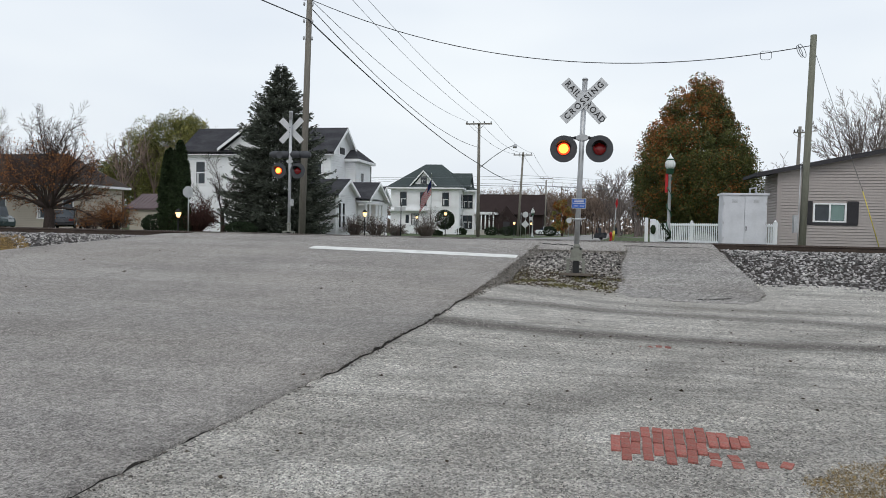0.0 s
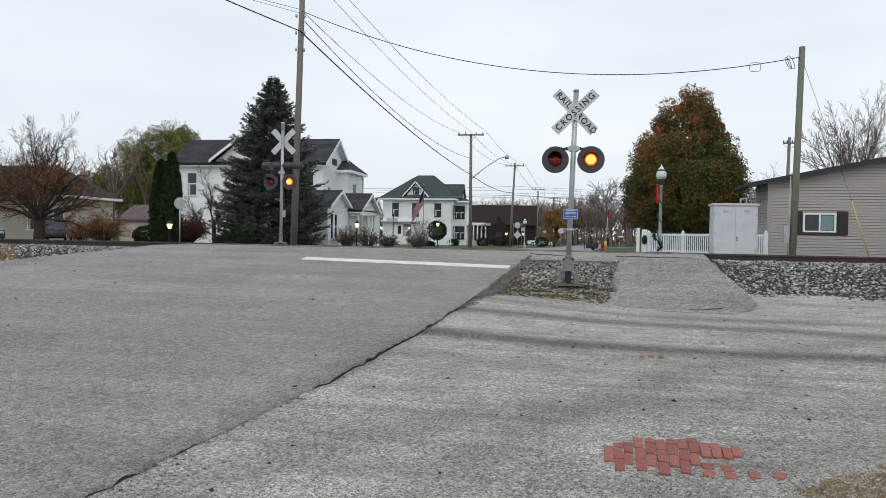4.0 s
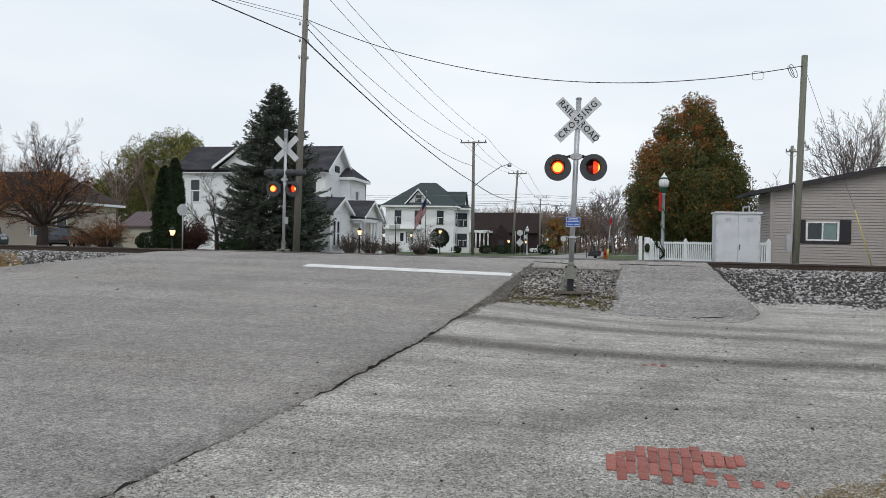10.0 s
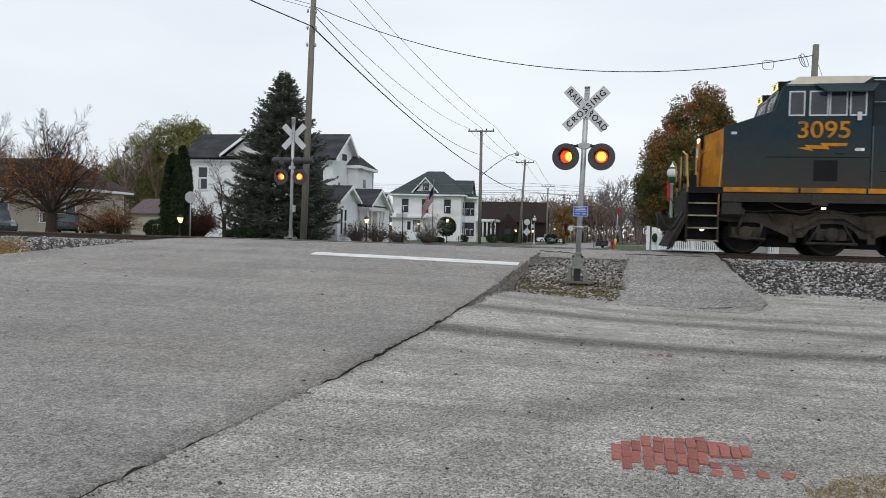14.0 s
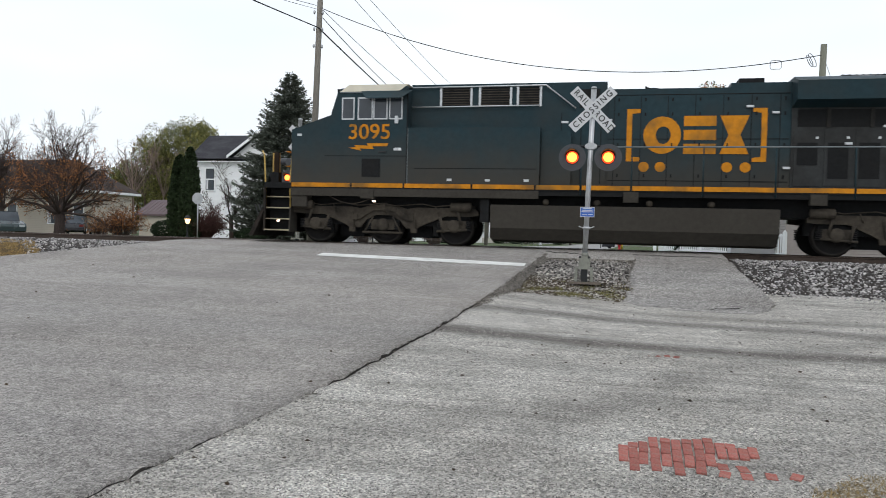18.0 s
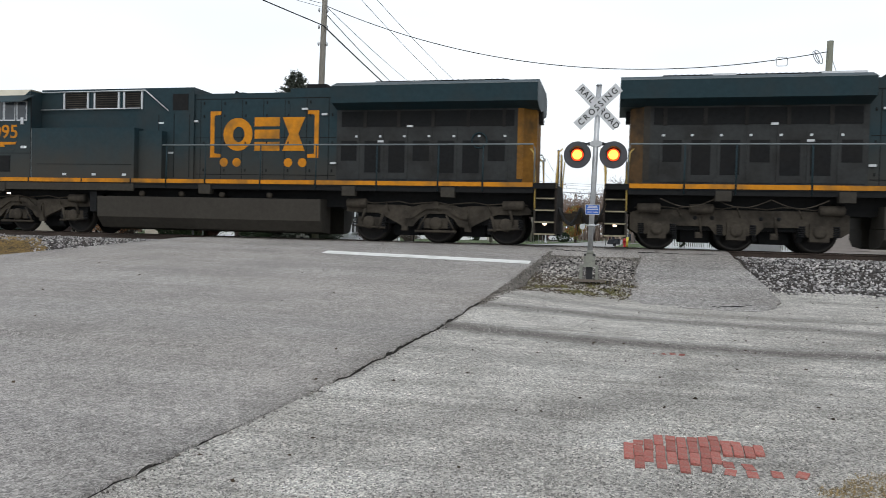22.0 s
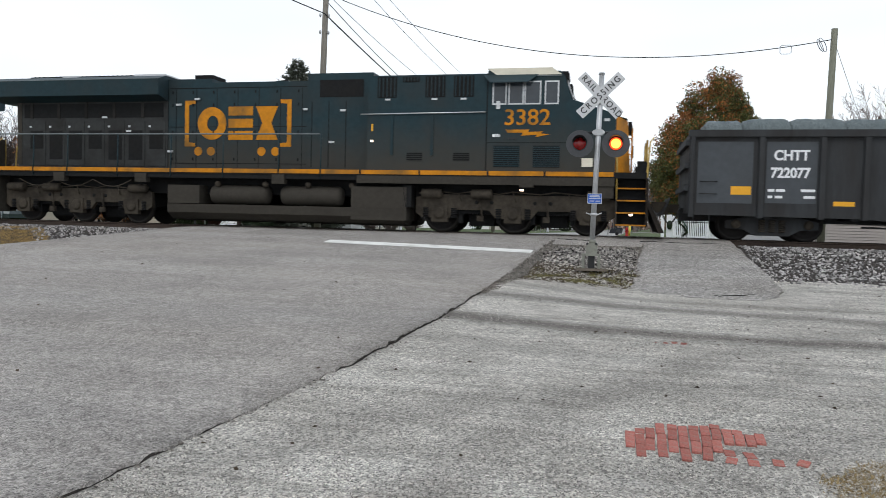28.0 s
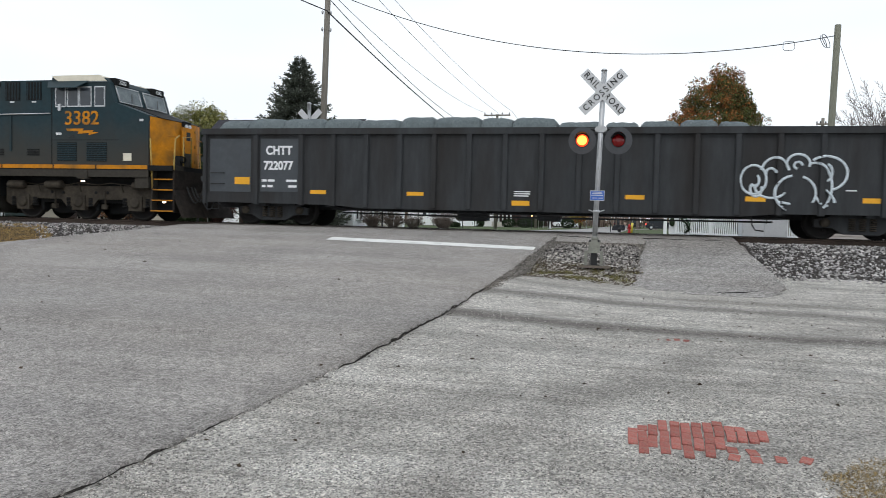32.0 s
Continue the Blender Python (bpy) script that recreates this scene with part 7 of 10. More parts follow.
    spray([(17.72, 1.28), (17.9, 1.1), (17.95, 0.95), (17.8, 0.86), (17.6, 0.92), (17.5, 1.1)])
    spray([(16.6, 0.95), (16.9, 0.9), (17.2, 0.86)])
    for x0, x1 in ((0, 0.1), (L - 0.1, L)):
        bx("end_wall", M_GOND, t, x0, x1, -1.44, 1.44, 0.7, 2.8)
        for z in (1.3, 1.9, 2.5):
            bx("end_rib", M_GOND, t, x0 - 0.1 if x0 < 1 else x1, x0 if x0 < 1 else x1 + 0.1, -1.44, 1.44, z, z + 0.14, 0.02)
    # wrapped bales heaped above the sides
    rnd = random.Random(21)
    x = 0.42
    lens = [0.95, 1.15, 1.3, 1.1, 1.25, 1.0, 1.35, 0.9, 1.2, 1.2, 0.85, 0.95, 0.9, 0.7]
    for k, w in enumerate(lens):
        bm = bmesh.new()
        n = 14
        top = 3.27 + rnd.uniform(-0.06, 0.05) - (0.1 if k >= 9 else 0)
        rows = []
        for i in range(14):
            f = i / 13
            bulge = (1 - abs(2 * f - 1) ** 9)
            row = []
            for j in range(n + 1):
                a = math.pi * j / n
                yy = -1.38 * math.cos(a)
                zz = 2.4 + (top - 0.02 - 2.4) * min(1, (math.sin(a) * 1.5) ** 0.6) * (0.86 + 0.14 * bulge)
                row.append(bm.verts.new((x + w * (-0.02 + 1.04 * f), yy * (0.96 + 0.04 * bulge), zz + 0.035 * noise.noise((f * 3 + k * 7, j * 0.7, k)) + 0.045 * noise.noise((f * 13 + k * 7, j * 0.6, k)))))
            rows.append(row)
        for a, b in zip(rows, rows[1:]):
            for j in range(n):
                bm.faces.new((a[j], a[j + 1], b[j + 1], b[j])).smooth = True
        bm.faces.new(rows[0])
        bm.faces.new(rows[-1][::-1])
        part("wrapped_bale", bm, M_TARP, t, "lumpy grey-green wrapped bale")
        x += w + (0.02 if k < 8 else 0.1)
    # underframe and trucks
    bx("centre_sill", M_GOND, t, -0.1, L + 0.1, -0.25, 0.25, 0.5, 0.86)
    for k in range(9):
        xx = 2.0 + k * 2.1
        bx("cross_bearer", M_GOND, t, xx - 0.08, xx + 0.08, -1.4, 1.4, 0.58, 0.86)
    bm = bmesh.new()
    pipe(bm, [(4.4, -0.9, 0.42), (8, -0.9, 0.38), (12.5, -0.9, 0.4), (16.6, -0.9, 0.42)], 0.025, 6)
    pipe(bm, [(4.2, -1.2, 0.5), (9, -1.2, 0.47), (16.8, -1.2, 0.5)], 0.018, 6)
    part("brake_rod", bm, M_GOND, t)
    bm = bmesh.new()
    lathe(bm, [(0.1, -0.45), (0.2, -0.4), (0.2, 0.4), (0.1, 0.45)], 14, (8.4, -0.7, 0.45), "x")
    part("air_reservoir", bm, M_GOND, t)
    bm = bmesh.new()
    lathe(bm, [(0.08, -0.3), (0.15, -0.25), (0.15, 0.3), (0.06, 0.35)], 12, (10.6, -0.8, 0.45), "x")
    part("brake_cylinder", bm, M_GOND, t)
    bm = bmesh.new()
    pipe(bm, [(16.0, -1.3, 0.6), (16.0, -1.35, 0.35), (16.1, -1.35, 0.2), (16.3, -1.35, 0.18)], 0.02, 5)
    part("brake_lever", bm, M_GOND, t)
    for c in (2.18, L - 2.18):
        for s in (-1, 1):
            bm = bmesh.new()
            ol = [(c - 1.15, 0.52), (c - 0.8, 0.6), (c - 0.5, 0.72), (c + 0.5, 0.72), (c + 0.8, 0.6), (c + 1.15, 0.52), (c + 1.15, 0.32), (c + 0.7, 0.3), (c + 0.42, 0.14), (c - 0.42, 0.14), (c - 0.7, 0.3), (c - 1.15, 0.32)]
            prism(bm, ol, min(0.98 * s, 1.12 * s), max(0.98 * s, 1.12 * s), "y")
            soften(bm, 0.03)
            f = part("truck_frame", bm, M_GOND, t, "cast steel truck side frame")
            for dx in (-0.25, 0, 0.25):
                bm = bmesh.new()
                for k in range(6):
                    lathe(bm, [(0.075, 0), (0.09, 0.02), (0.075, 0.04)], 10, (c + dx, 1.13 * s, 0.24 + 0.055 * k))
                part("coil_spring", bm, M_TRUCK, f)
            for dx in (-0.9, 0.9):
                bm = bmesh.new()
                lathe(bm, [(0.12, 1.12 * s), (0.12, 1.18 * s), (0.05, 1.2 * s)], 12, (c + dx, 0, 0.44), "y")
                part("bearing_cap", bm, M_TRUCK, f)
        bx("truck_bolster", M_GOND, t, c - 0.2, c + 0.2, -1.1, 1.1, 0.4, 0.7)
        for dx in (-0.9, 0.9):
            wheelset(t, c + dx, 0.44, M_WHEEL)
    for x0, w in ((-0.1, -1), (L + 0.1, 1)):
        bm = bmesh.new()
        box(bm, min(x0, x0 + 0.5 * w), max(x0, x0 + 0.5 * w), -0.11, 0.11, 0.72, 0.96)
        box(bm, min(x0 + 0.4 * w, x0 + 0.75 * w), max(x0 + 0.4 * w, x0 + 0.75 * w), -0.18, 0.18, 0.66, 1.02)
        soften(bm, 0.03)
        part("coupler", bm, M_TRUCK, t)
        bm = bmesh.new()
        pipe(bm, [(x0 + 0.5 * w * k / 8, -0.5, 0.9 - 0.5 * math.sin(k * math.pi / 9)) for k in range(9)], 0.022, 6)
        part("air_hose", bm, M_BLACK, t)
    for s in (-1, 1):
        bm = bmesh.new()
        pipe(bm, [(0.15, 1.44 * s, 0.9), (0.15, 1.5 * s, 0.45), (0.55, 1.5 * s, 0.45), (0.55, 1.44 * s, 0.9)], 0.016, 5)
        part("sill_step", bm, M_GOND, t)
    return t


def build_train():
    VEHICLES.append((locomotive("3095", 1, "dusty dark blue and yellow diesel locomotive heading the train"), 0.0))
    VEHICLES.append((locomotive("3382", -1, "dusty dark blue and yellow diesel locomotive coupled back to back"), 42.66))
    VEHICLES.append((gondola(), 44.58))


build_train()
# ---- buildings ----
M_DARKROOF = mat("dark_brown_shingles", srgb(72, 64, 60), 0.95, var=0.3, grain=8, stain=0.7, dirt=srgb(86, 78, 74), bump=0.5)


def clapboard(parent, a, b, z0, z1, course, material, holes=(), out=0.045, name="siding_board", gap=0.018):
    """Lapped boards on a wall that runs from a to b (plan points, seen with a on the left from outside). holes: (s0, s1, z0, z1)."""
    a, b = Vector((a[0], a[1], 0)), Vector((b[0], b[1], 0))
    d = (b - a).normalized()
    n = Vector((d.y, -d.x, 0))
    L = (b - a).length
    k = z0
    bm = bmesh.new()
    while k < z1 - 0.01:
        top = min(k + course, z1) - gap
        spans = [(0.0, L)]
        for h0, h1, hz0, hz1 in holes:
            if hz0 < top - 0.01 and hz1 > k + 0.01:
                cut = []
                for s0, s1 in spans:
                    if h1 <= s0 or h0 >= s1:
                        cut.append((s0, s1))
                    else:
                        if h0 > s0:
                            cut.append((s0, h0))
                        if h1 < s1:
                            cut.append((h1, s1))
                spans = cut
        for s0, s1 in spans:
            p = [a + d * s0, a + d * s1]
            v = [bm.verts.new(p[0] + n * out + Vector((0, 0, k))), bm.verts.new(p[1] + n * out + Vector((0, 0, k))),
                 bm.verts.new(p[1] + n * 0.003 + Vector((0, 0, top))), bm.verts.new(p[0] + n * 0.003 + Vector((0, 0, top))),
                 bm.verts.new(p[0] + Vector((0, 0, k))), bm.verts.new(p[1] + Vector((0, 0, k)))]
            bm.faces.new((v[0], v[1], v[2], v[3]))
            bm.faces.new((v[4], v[5], v[1], v[0]))
        k += course
    ob = part(name, bm, material, parent)
    return tagged(ob, kind="stuff")


def wall_block(name, parent, x0, x1, y0, y1, z0, z1, material):
    return bx(name, material, parent, x0, x1, y0, y1, z0, z1)


def window(parent, x, y, z0, w, h, face="s", frame=None, sash=True, label=""):
    """face s: on a wall that faces -y; e: on a wall that faces +x."""
    frame = frame or M_TRIM
    def b(name, m, a0, a1, c0, c1, out0, out1, p, lab=""):
        if face == "s":
            return bx(name, m, p, x + a0, x + a1, y - out1, y - out0, c0, c1, 0, lab)
        if face == "w":
            return bx(name, m, p, x - out1, x - out0, y + a0, y + a1, c0, c1, 0, lab)
        return bx(name, m, p, x + out0, x + out1, y + a0, y + a1, c0, c1, 0, lab)
    t = 0.09
    win = b("window", M_GLASS, -w / 2, w / 2, z0, z0 + h, -0.02, 0.03, parent, label or "window with dark glass")
    b("window_frame", frame, -w / 2 - t, -w / 2, z0 - t, z0 + h + t, 0.0, 0.07, win)
    b("window_frame", frame, w / 2, w / 2 + t, z0 - t, z0 + h + t, 0.0, 0.07, win)
    b("window_frame", frame, -w / 2, w / 2, z0 + h, z0 + h + t, 0.0, 0.07, win)
    b("window_sill", frame, -w / 2 - t - 0.03, w / 2 + t + 0.03, z0 - t, z0, 0.0, 0.1, win)
    if sash:
        b("sash_bar", M_TRIM, -w / 2, w / 2, z0 + h * 0.48, z0 + h * 0.53, 0.03, 0.05, win)
        b("curtain", M_SIGNWHITE, -w / 2 + 0.05, -w / 2 + w * 0.28, z0 + 0.05, z0 + h * 0.47, 0.031, 0.036, win)
    return win


def gable_roof(parent, x0, x1, y0, y1, ze, zr, along, material, over=0.35, thick=0.18, trim=None):
    """Two pitched slabs. along x: the ridge runs along x."""
    trim = trim or M_TRIM
    if along == "x":
        my = (y0 + y1) / 2
        for s, ya in ((-1, y0), (1, y1)):
            run = abs(ya - my)
            k = (zr - ze) / run
            yo, zo = ya + s * over, ze - k * over
            bm = bmesh.new()
            prism(bm, [(yo, zo), (my, zr), (my, zr + thick), (yo, zo + thick)], x0 - over, x1 + over, "x")
            part("roof_slope", bm, material, parent)
            bm = bmesh.new()
            prism(bm, [(yo, zo - 0.04), (my, zr - 0.04), (my, zr - 0.002), (yo, zo - 0.002)], x0 - over, x1 + over, "x")
            part("soffit", bm, trim, parent)
            for xe in (x0 - over - 0.03, x1 + over):
                bm = bmesh.new()
                prism(bm, [(yo, zo - 0.12), (my, zr - 0.12), (my, zr + thick * 0.8), (yo, zo + thick * 0.8)], xe, xe + 0.03, "x")
                part("barge_board", bm, trim, parent, "white gable trim")
            bx("fascia", trim, parent, x0 - over, x1 + over, min(yo, yo - 0.03 * s), max(yo, yo - 0.03 * s), zo - 0.1, zo + thick * 0.6)
        for xe, w in ((x0, 0.0), (x1 - 0.2, 0.0)):
            bm = bmesh.new()
            prism(bm, [(y0, ze - 0.02), (my, zr - 0.02), (y1, ze - 0.02)], xe, xe + 0.2, "x")
            part("gable_wall", bm, M_WHITE, parent)
    else:
        mx = (x0 + x1) / 2
        for s, xa in ((-1, x0), (1, x1)):
            run = abs(xa - mx)
            k = (zr - ze) / run
            xo, zo = xa + s * over, ze - k * over
            bm = bmesh.new()
            prism(bm, [(xo, zo), (mx, zr), (mx, zr + thick), (xo, zo + thick)], y0 - over, y1 + over, "y")
            part("roof_slope", bm, material, parent)
            for ye in (y0 - over - 0.03, y1 + over):
                bm = bmesh.new()
                prism(bm, [(xo, zo - 0.12), (mx, zr - 0.12), (mx, zr + thick * 0.8), (xo, zo + thick * 0.8)], ye, ye + 0.03, "y")
                part("barge_board", bm, trim, parent, "white gable trim")
        for ye in (y0, y1 - 0.2):
            bm = bmesh.new()
            prism(bm, [(x0, ze - 0.02), (mx, zr - 0.02), (x1, ze - 0.02)], ye, ye + 0.2, "y")
            part("gable_wall", bm, M_WHITE, parent)


def hip_roof(parent, x0, x1, y0, y1, ze, zr, ridge, material, over=0.45, trim=None):
    """ridge: (xa, xb, y) of its top line."""
    xa, xb, ry = ridge
    bm = bmesh.new()
    c = [bm.verts.new(p) for p in ((x0 - over, y0 - over, ze), (x1 + over, y0 - over, ze), (x1 + over, y1 + over, ze), (x0 - over, y1 + over, ze))]
    r = [bm.verts.new((xa, ry, zr)), bm.verts.new((xb, ry, zr))]
    bm.faces.new((c[0], c[1], r[1], r[0]))
    bm.faces.new((c[1], c[2], r[1]))
    bm.faces.new((c[2], c[3], r[0], r[1]))
    bm.faces.new((c[3], c[0], r[0]))
    bm.faces.new(c[::-1])
    part("roof", bm, material, parent, "shingled hip roof")
    bx("eave_board", trim or M_TRIM, parent, x0 - over, x1 + over, y0 - over, y1 + over, ze - 0.22, ze - 0.01, 0.01, "white eave")


def white_house_near():
    g = 0.72
    t = thing("house", "two-storey white clapboard house with dark shingled roof", "house", (0, 0, 0), "white houses")
    x0, x1, y0, y1, ze, zr = -32.0, -19.9, 53.3, 58.7, 7.15, 9.05
    wall_block("wall", t, x0, x1, y0, y1, g - 0.3, ze, M_WHITE)
    wins = [(-30.7, 4.55), (-24.0, 4.45), (-21.0, 4.45), (-21.0, 1.6)]
    clapboard(t, (x0, y0), (x1, y0), g, ze, 0.19, M_WHITE, [(x - 0.55 - x0, x + 0.55 - x0, z - 0.15, z + 1.75) for x, z in wins])
    for x, z in wins:
        window(t, x, y0, z, 0.75, 1.7, "s", M_TRIM)
    side = [(54.5, 4.9), (57.6, 4.6), (57.6, 1.7)]
    clapboard(t, (x1, y0), (x1, y1), g, ze, 0.19, M_WHITE, [(y - 0.5 - y0, y + 0.5 - y0, z - 0.15, z + 1.65) for y, z in side[1:]])
    for y, z in side[1:]:
        window(t, x1, y, z, 0.75, 1.5, "e", M_TRIM)
    gable_roof(t, x0, x1, y0, y1, ze, zr, "x", M_SHINGLE, 0.42)
    for y in (y0 - 0.35, y1 - 0.45):
        bx("cornice_return", M_TRIM, t, x1, x1 + 0.4, y, y + 0.8, ze - 0.3, ze - 0.08, 0.02, "white cornice return")
    bx("attic_vent", M_DARK, t, x1 - 0.02, x1 + 0.07, 55.4, 56.3, 7.1, 7.6, 0, "dark attic vent")
    bx("band_board", M_TRIM, t, x0 - 0.03, x1 + 0.03, y0 - 0.05, y0 - 0.02, 3.75, 4.0)
    bx("corner_board", M_TRIM, t, x0 - 0.04, x0 + 0.12, y0 - 0.05, y0 + 0.1, g, ze)
    bx("corner_board", M_TRIM, t, x1 - 0.12, x1 + 0.04, y0 - 0.05, y0 + 0.1, g, ze)
    # front cross gable
    bm = bmesh.new()
    gx = -26.2
    prism(bm, [(gx - 2.4, ze), (gx, 9.0), (gx + 2.4, ze)], y0 - 0.3, y0 + 3.0, "y")
    part("cross_gable", bm, M_WHITE, t)
    for s in (-1, 1):
        bm = bmesh.new()
        prism(bm, [(gx + s * 2.65, ze - 0.05), (gx, 9.0), (gx, 9.2), (gx + s * 2.65, ze + 0.12)], y0 - 0.75, y0 + 4.0, "y")
        part("roof_slope", bm, M_SHINGLE, t)
        bm = bmesh.new()
        prism(bm, [(gx + s * 2.7, ze - 0.15), (gx, 8.95), (gx, 9.18), (gx + s * 2.7, ze + 0.08)], y0 - 0.8, y0 - 0.75, "y")
        part("barge_board", bm, M_TRIM, t, "white gable trim")
    # two-storey rear wing seen past the gable end
    wall_block("wing_wall", t, x1, -19.0, 56.6, 60.6, g, 6.65, M_WHITE)
    clapboard(t, (x1, 56.6), (-19.0, 56.6), g, 6.65, 0.15, M_WHITE)
    clapboard(t, (-19.0, 56.6), (-19.0, 60.6), g, 6.65, 0.15, M_WHITE, [(0.9, 2.2, 4.1, 6.0)])
    window(t, -19.0, 58.15, 4.3, 0.8, 1.45, "e", M_TRIM)
    bm = bmesh.new()
    tube(bm, (-18.94, 60.5, g), (-18.94, 60.5, 6.5), 0.05, 0.05, 6)
    part("downpipe", bm, M_GALV, t)
    hip_roof(t, x1, -19.0, 56.6, 60.6, 6.8, 8.0, (-20.4, -19.9, 58.6), M_SHINGLE, 0.35)
    # low front addition, its gable end to the street
    ax0, ax1, ay0, ay1 = -18.8, -16.6, 45.5, 49.6
    wall_block("addition_wall", t, ax0, ax1, ay0, ay1, g - 0.2, 3.5, M_WHITE)
    clapboard(t, (ax0, ay0), (ax1, ay0), g, 3.5, 0.15, M_WHITE)
    clapboard(t, (ax1, ay0), (ax1, ay1), g, 3.5, 0.15, M_WHITE, [(0.35, 1.85, 1.2, 3.05)])
    for y in (46.2, 46.95):
        window(t, ax1, y, 1.35, 0.5, 1.6, "e", M_TRIM)
    gable_roof(t, ax0, ax1, ay0, ay1, 3.5, 4.5, "x", M_SHINGLE, 0.3, 0.12)
    # entrance porch behind it on slender columns
    px0, px1, py0, py1 = -18.2, -15.8, 49.75, 54.0
    bx("porch_deck", M_CONCRETE, t, px0, px1, py0, py1, g - 0.2, g + 0.25)
    bx("porch_beam", M_TRIM, t, px1 - 0.2, px1, py0, py1, 3.05, 3.4)
    bx("porch_beam", M_TRIM, t, px0, px1 - 0.2, py0, py0 + 0.2, 3.05, 3.4)
    bx("porch_ceiling", M_TRIM, t, px0, px1, py0 + 0.2, py1, 3.3, 3.4)
    for y in (py0 + 0.15, py0 + 1.0, py0 + 2.5, py0 + 3.3, py1 - 0.15):
        bm = bmesh.new()
        lathe(bm, [(0.13, g + 0.25), (0.13, g + 0.45), (0.09, g + 0.5), (0.08, 2.9), (0.12, 2.98), (0.12, 3.05)], 10, (px1 - 0.14, y, 0))
        part("porch_column", bm, M_TRIM, t, "white porch column")
    wall_block("porch_back_wall", t, px0, px0 + 0.3, py0, py1, g, 3.4, M_WHITE)
    bx("porch_door", M_BROWNBRICK, t, px0 + 0.3, px0 + 0.34, 51.2, 52.1, g + 0.25, 2.7)
    bx("door_transom", M_WARMLAMP, t, px0 + 0.3, px0 + 0.33, 51.2, 52.1, 2.75, 3.0, 0, "warm lit transom over the door")
    window(t, px0 + 0.3, 50.5, 1.4, 0.5, 1.4, "e", M_TRIM)
    window(t, px0 + 0.3, 53.0, 1.4, 0.6, 1.4, "e", M_TRIM)
    gable_roof(t, px0, px1, py0, py1, 3.42, 4.55, "x", M_SHINGLE, 0.3, 0.12)
    wall_block("link_wall", t, -18.7, -16.7, 55.0, 58.0, g, 3.4, M_WHITE)
    gable_roof(t, -18.7, -16.7, 55.0, 58.0, 3.4, 4.45, "x", M_SHINGLE, 0.3, 0.14)
    # entrance rail
    bm = bmesh.new()
    pipe(bm, [(-16.9, 51.3, 1.9), (-16.1, 50.9, 1.7), (-15.2, 50.4, 1.5), (-14.6, 50.2, 1.45)], 0.03, 6)
    for k in range(8):
        a = (-16.9 + 0.32 * k, 51.3 - 0.15 * k)
        tube(bm, (a[0], a[1], g), (a[0], a[1], 1.85 - 0.055 * k), 0.015, 0.015, 5)
    part("stair_rail", bm, M_BLACK, t, "black iron stair rail")


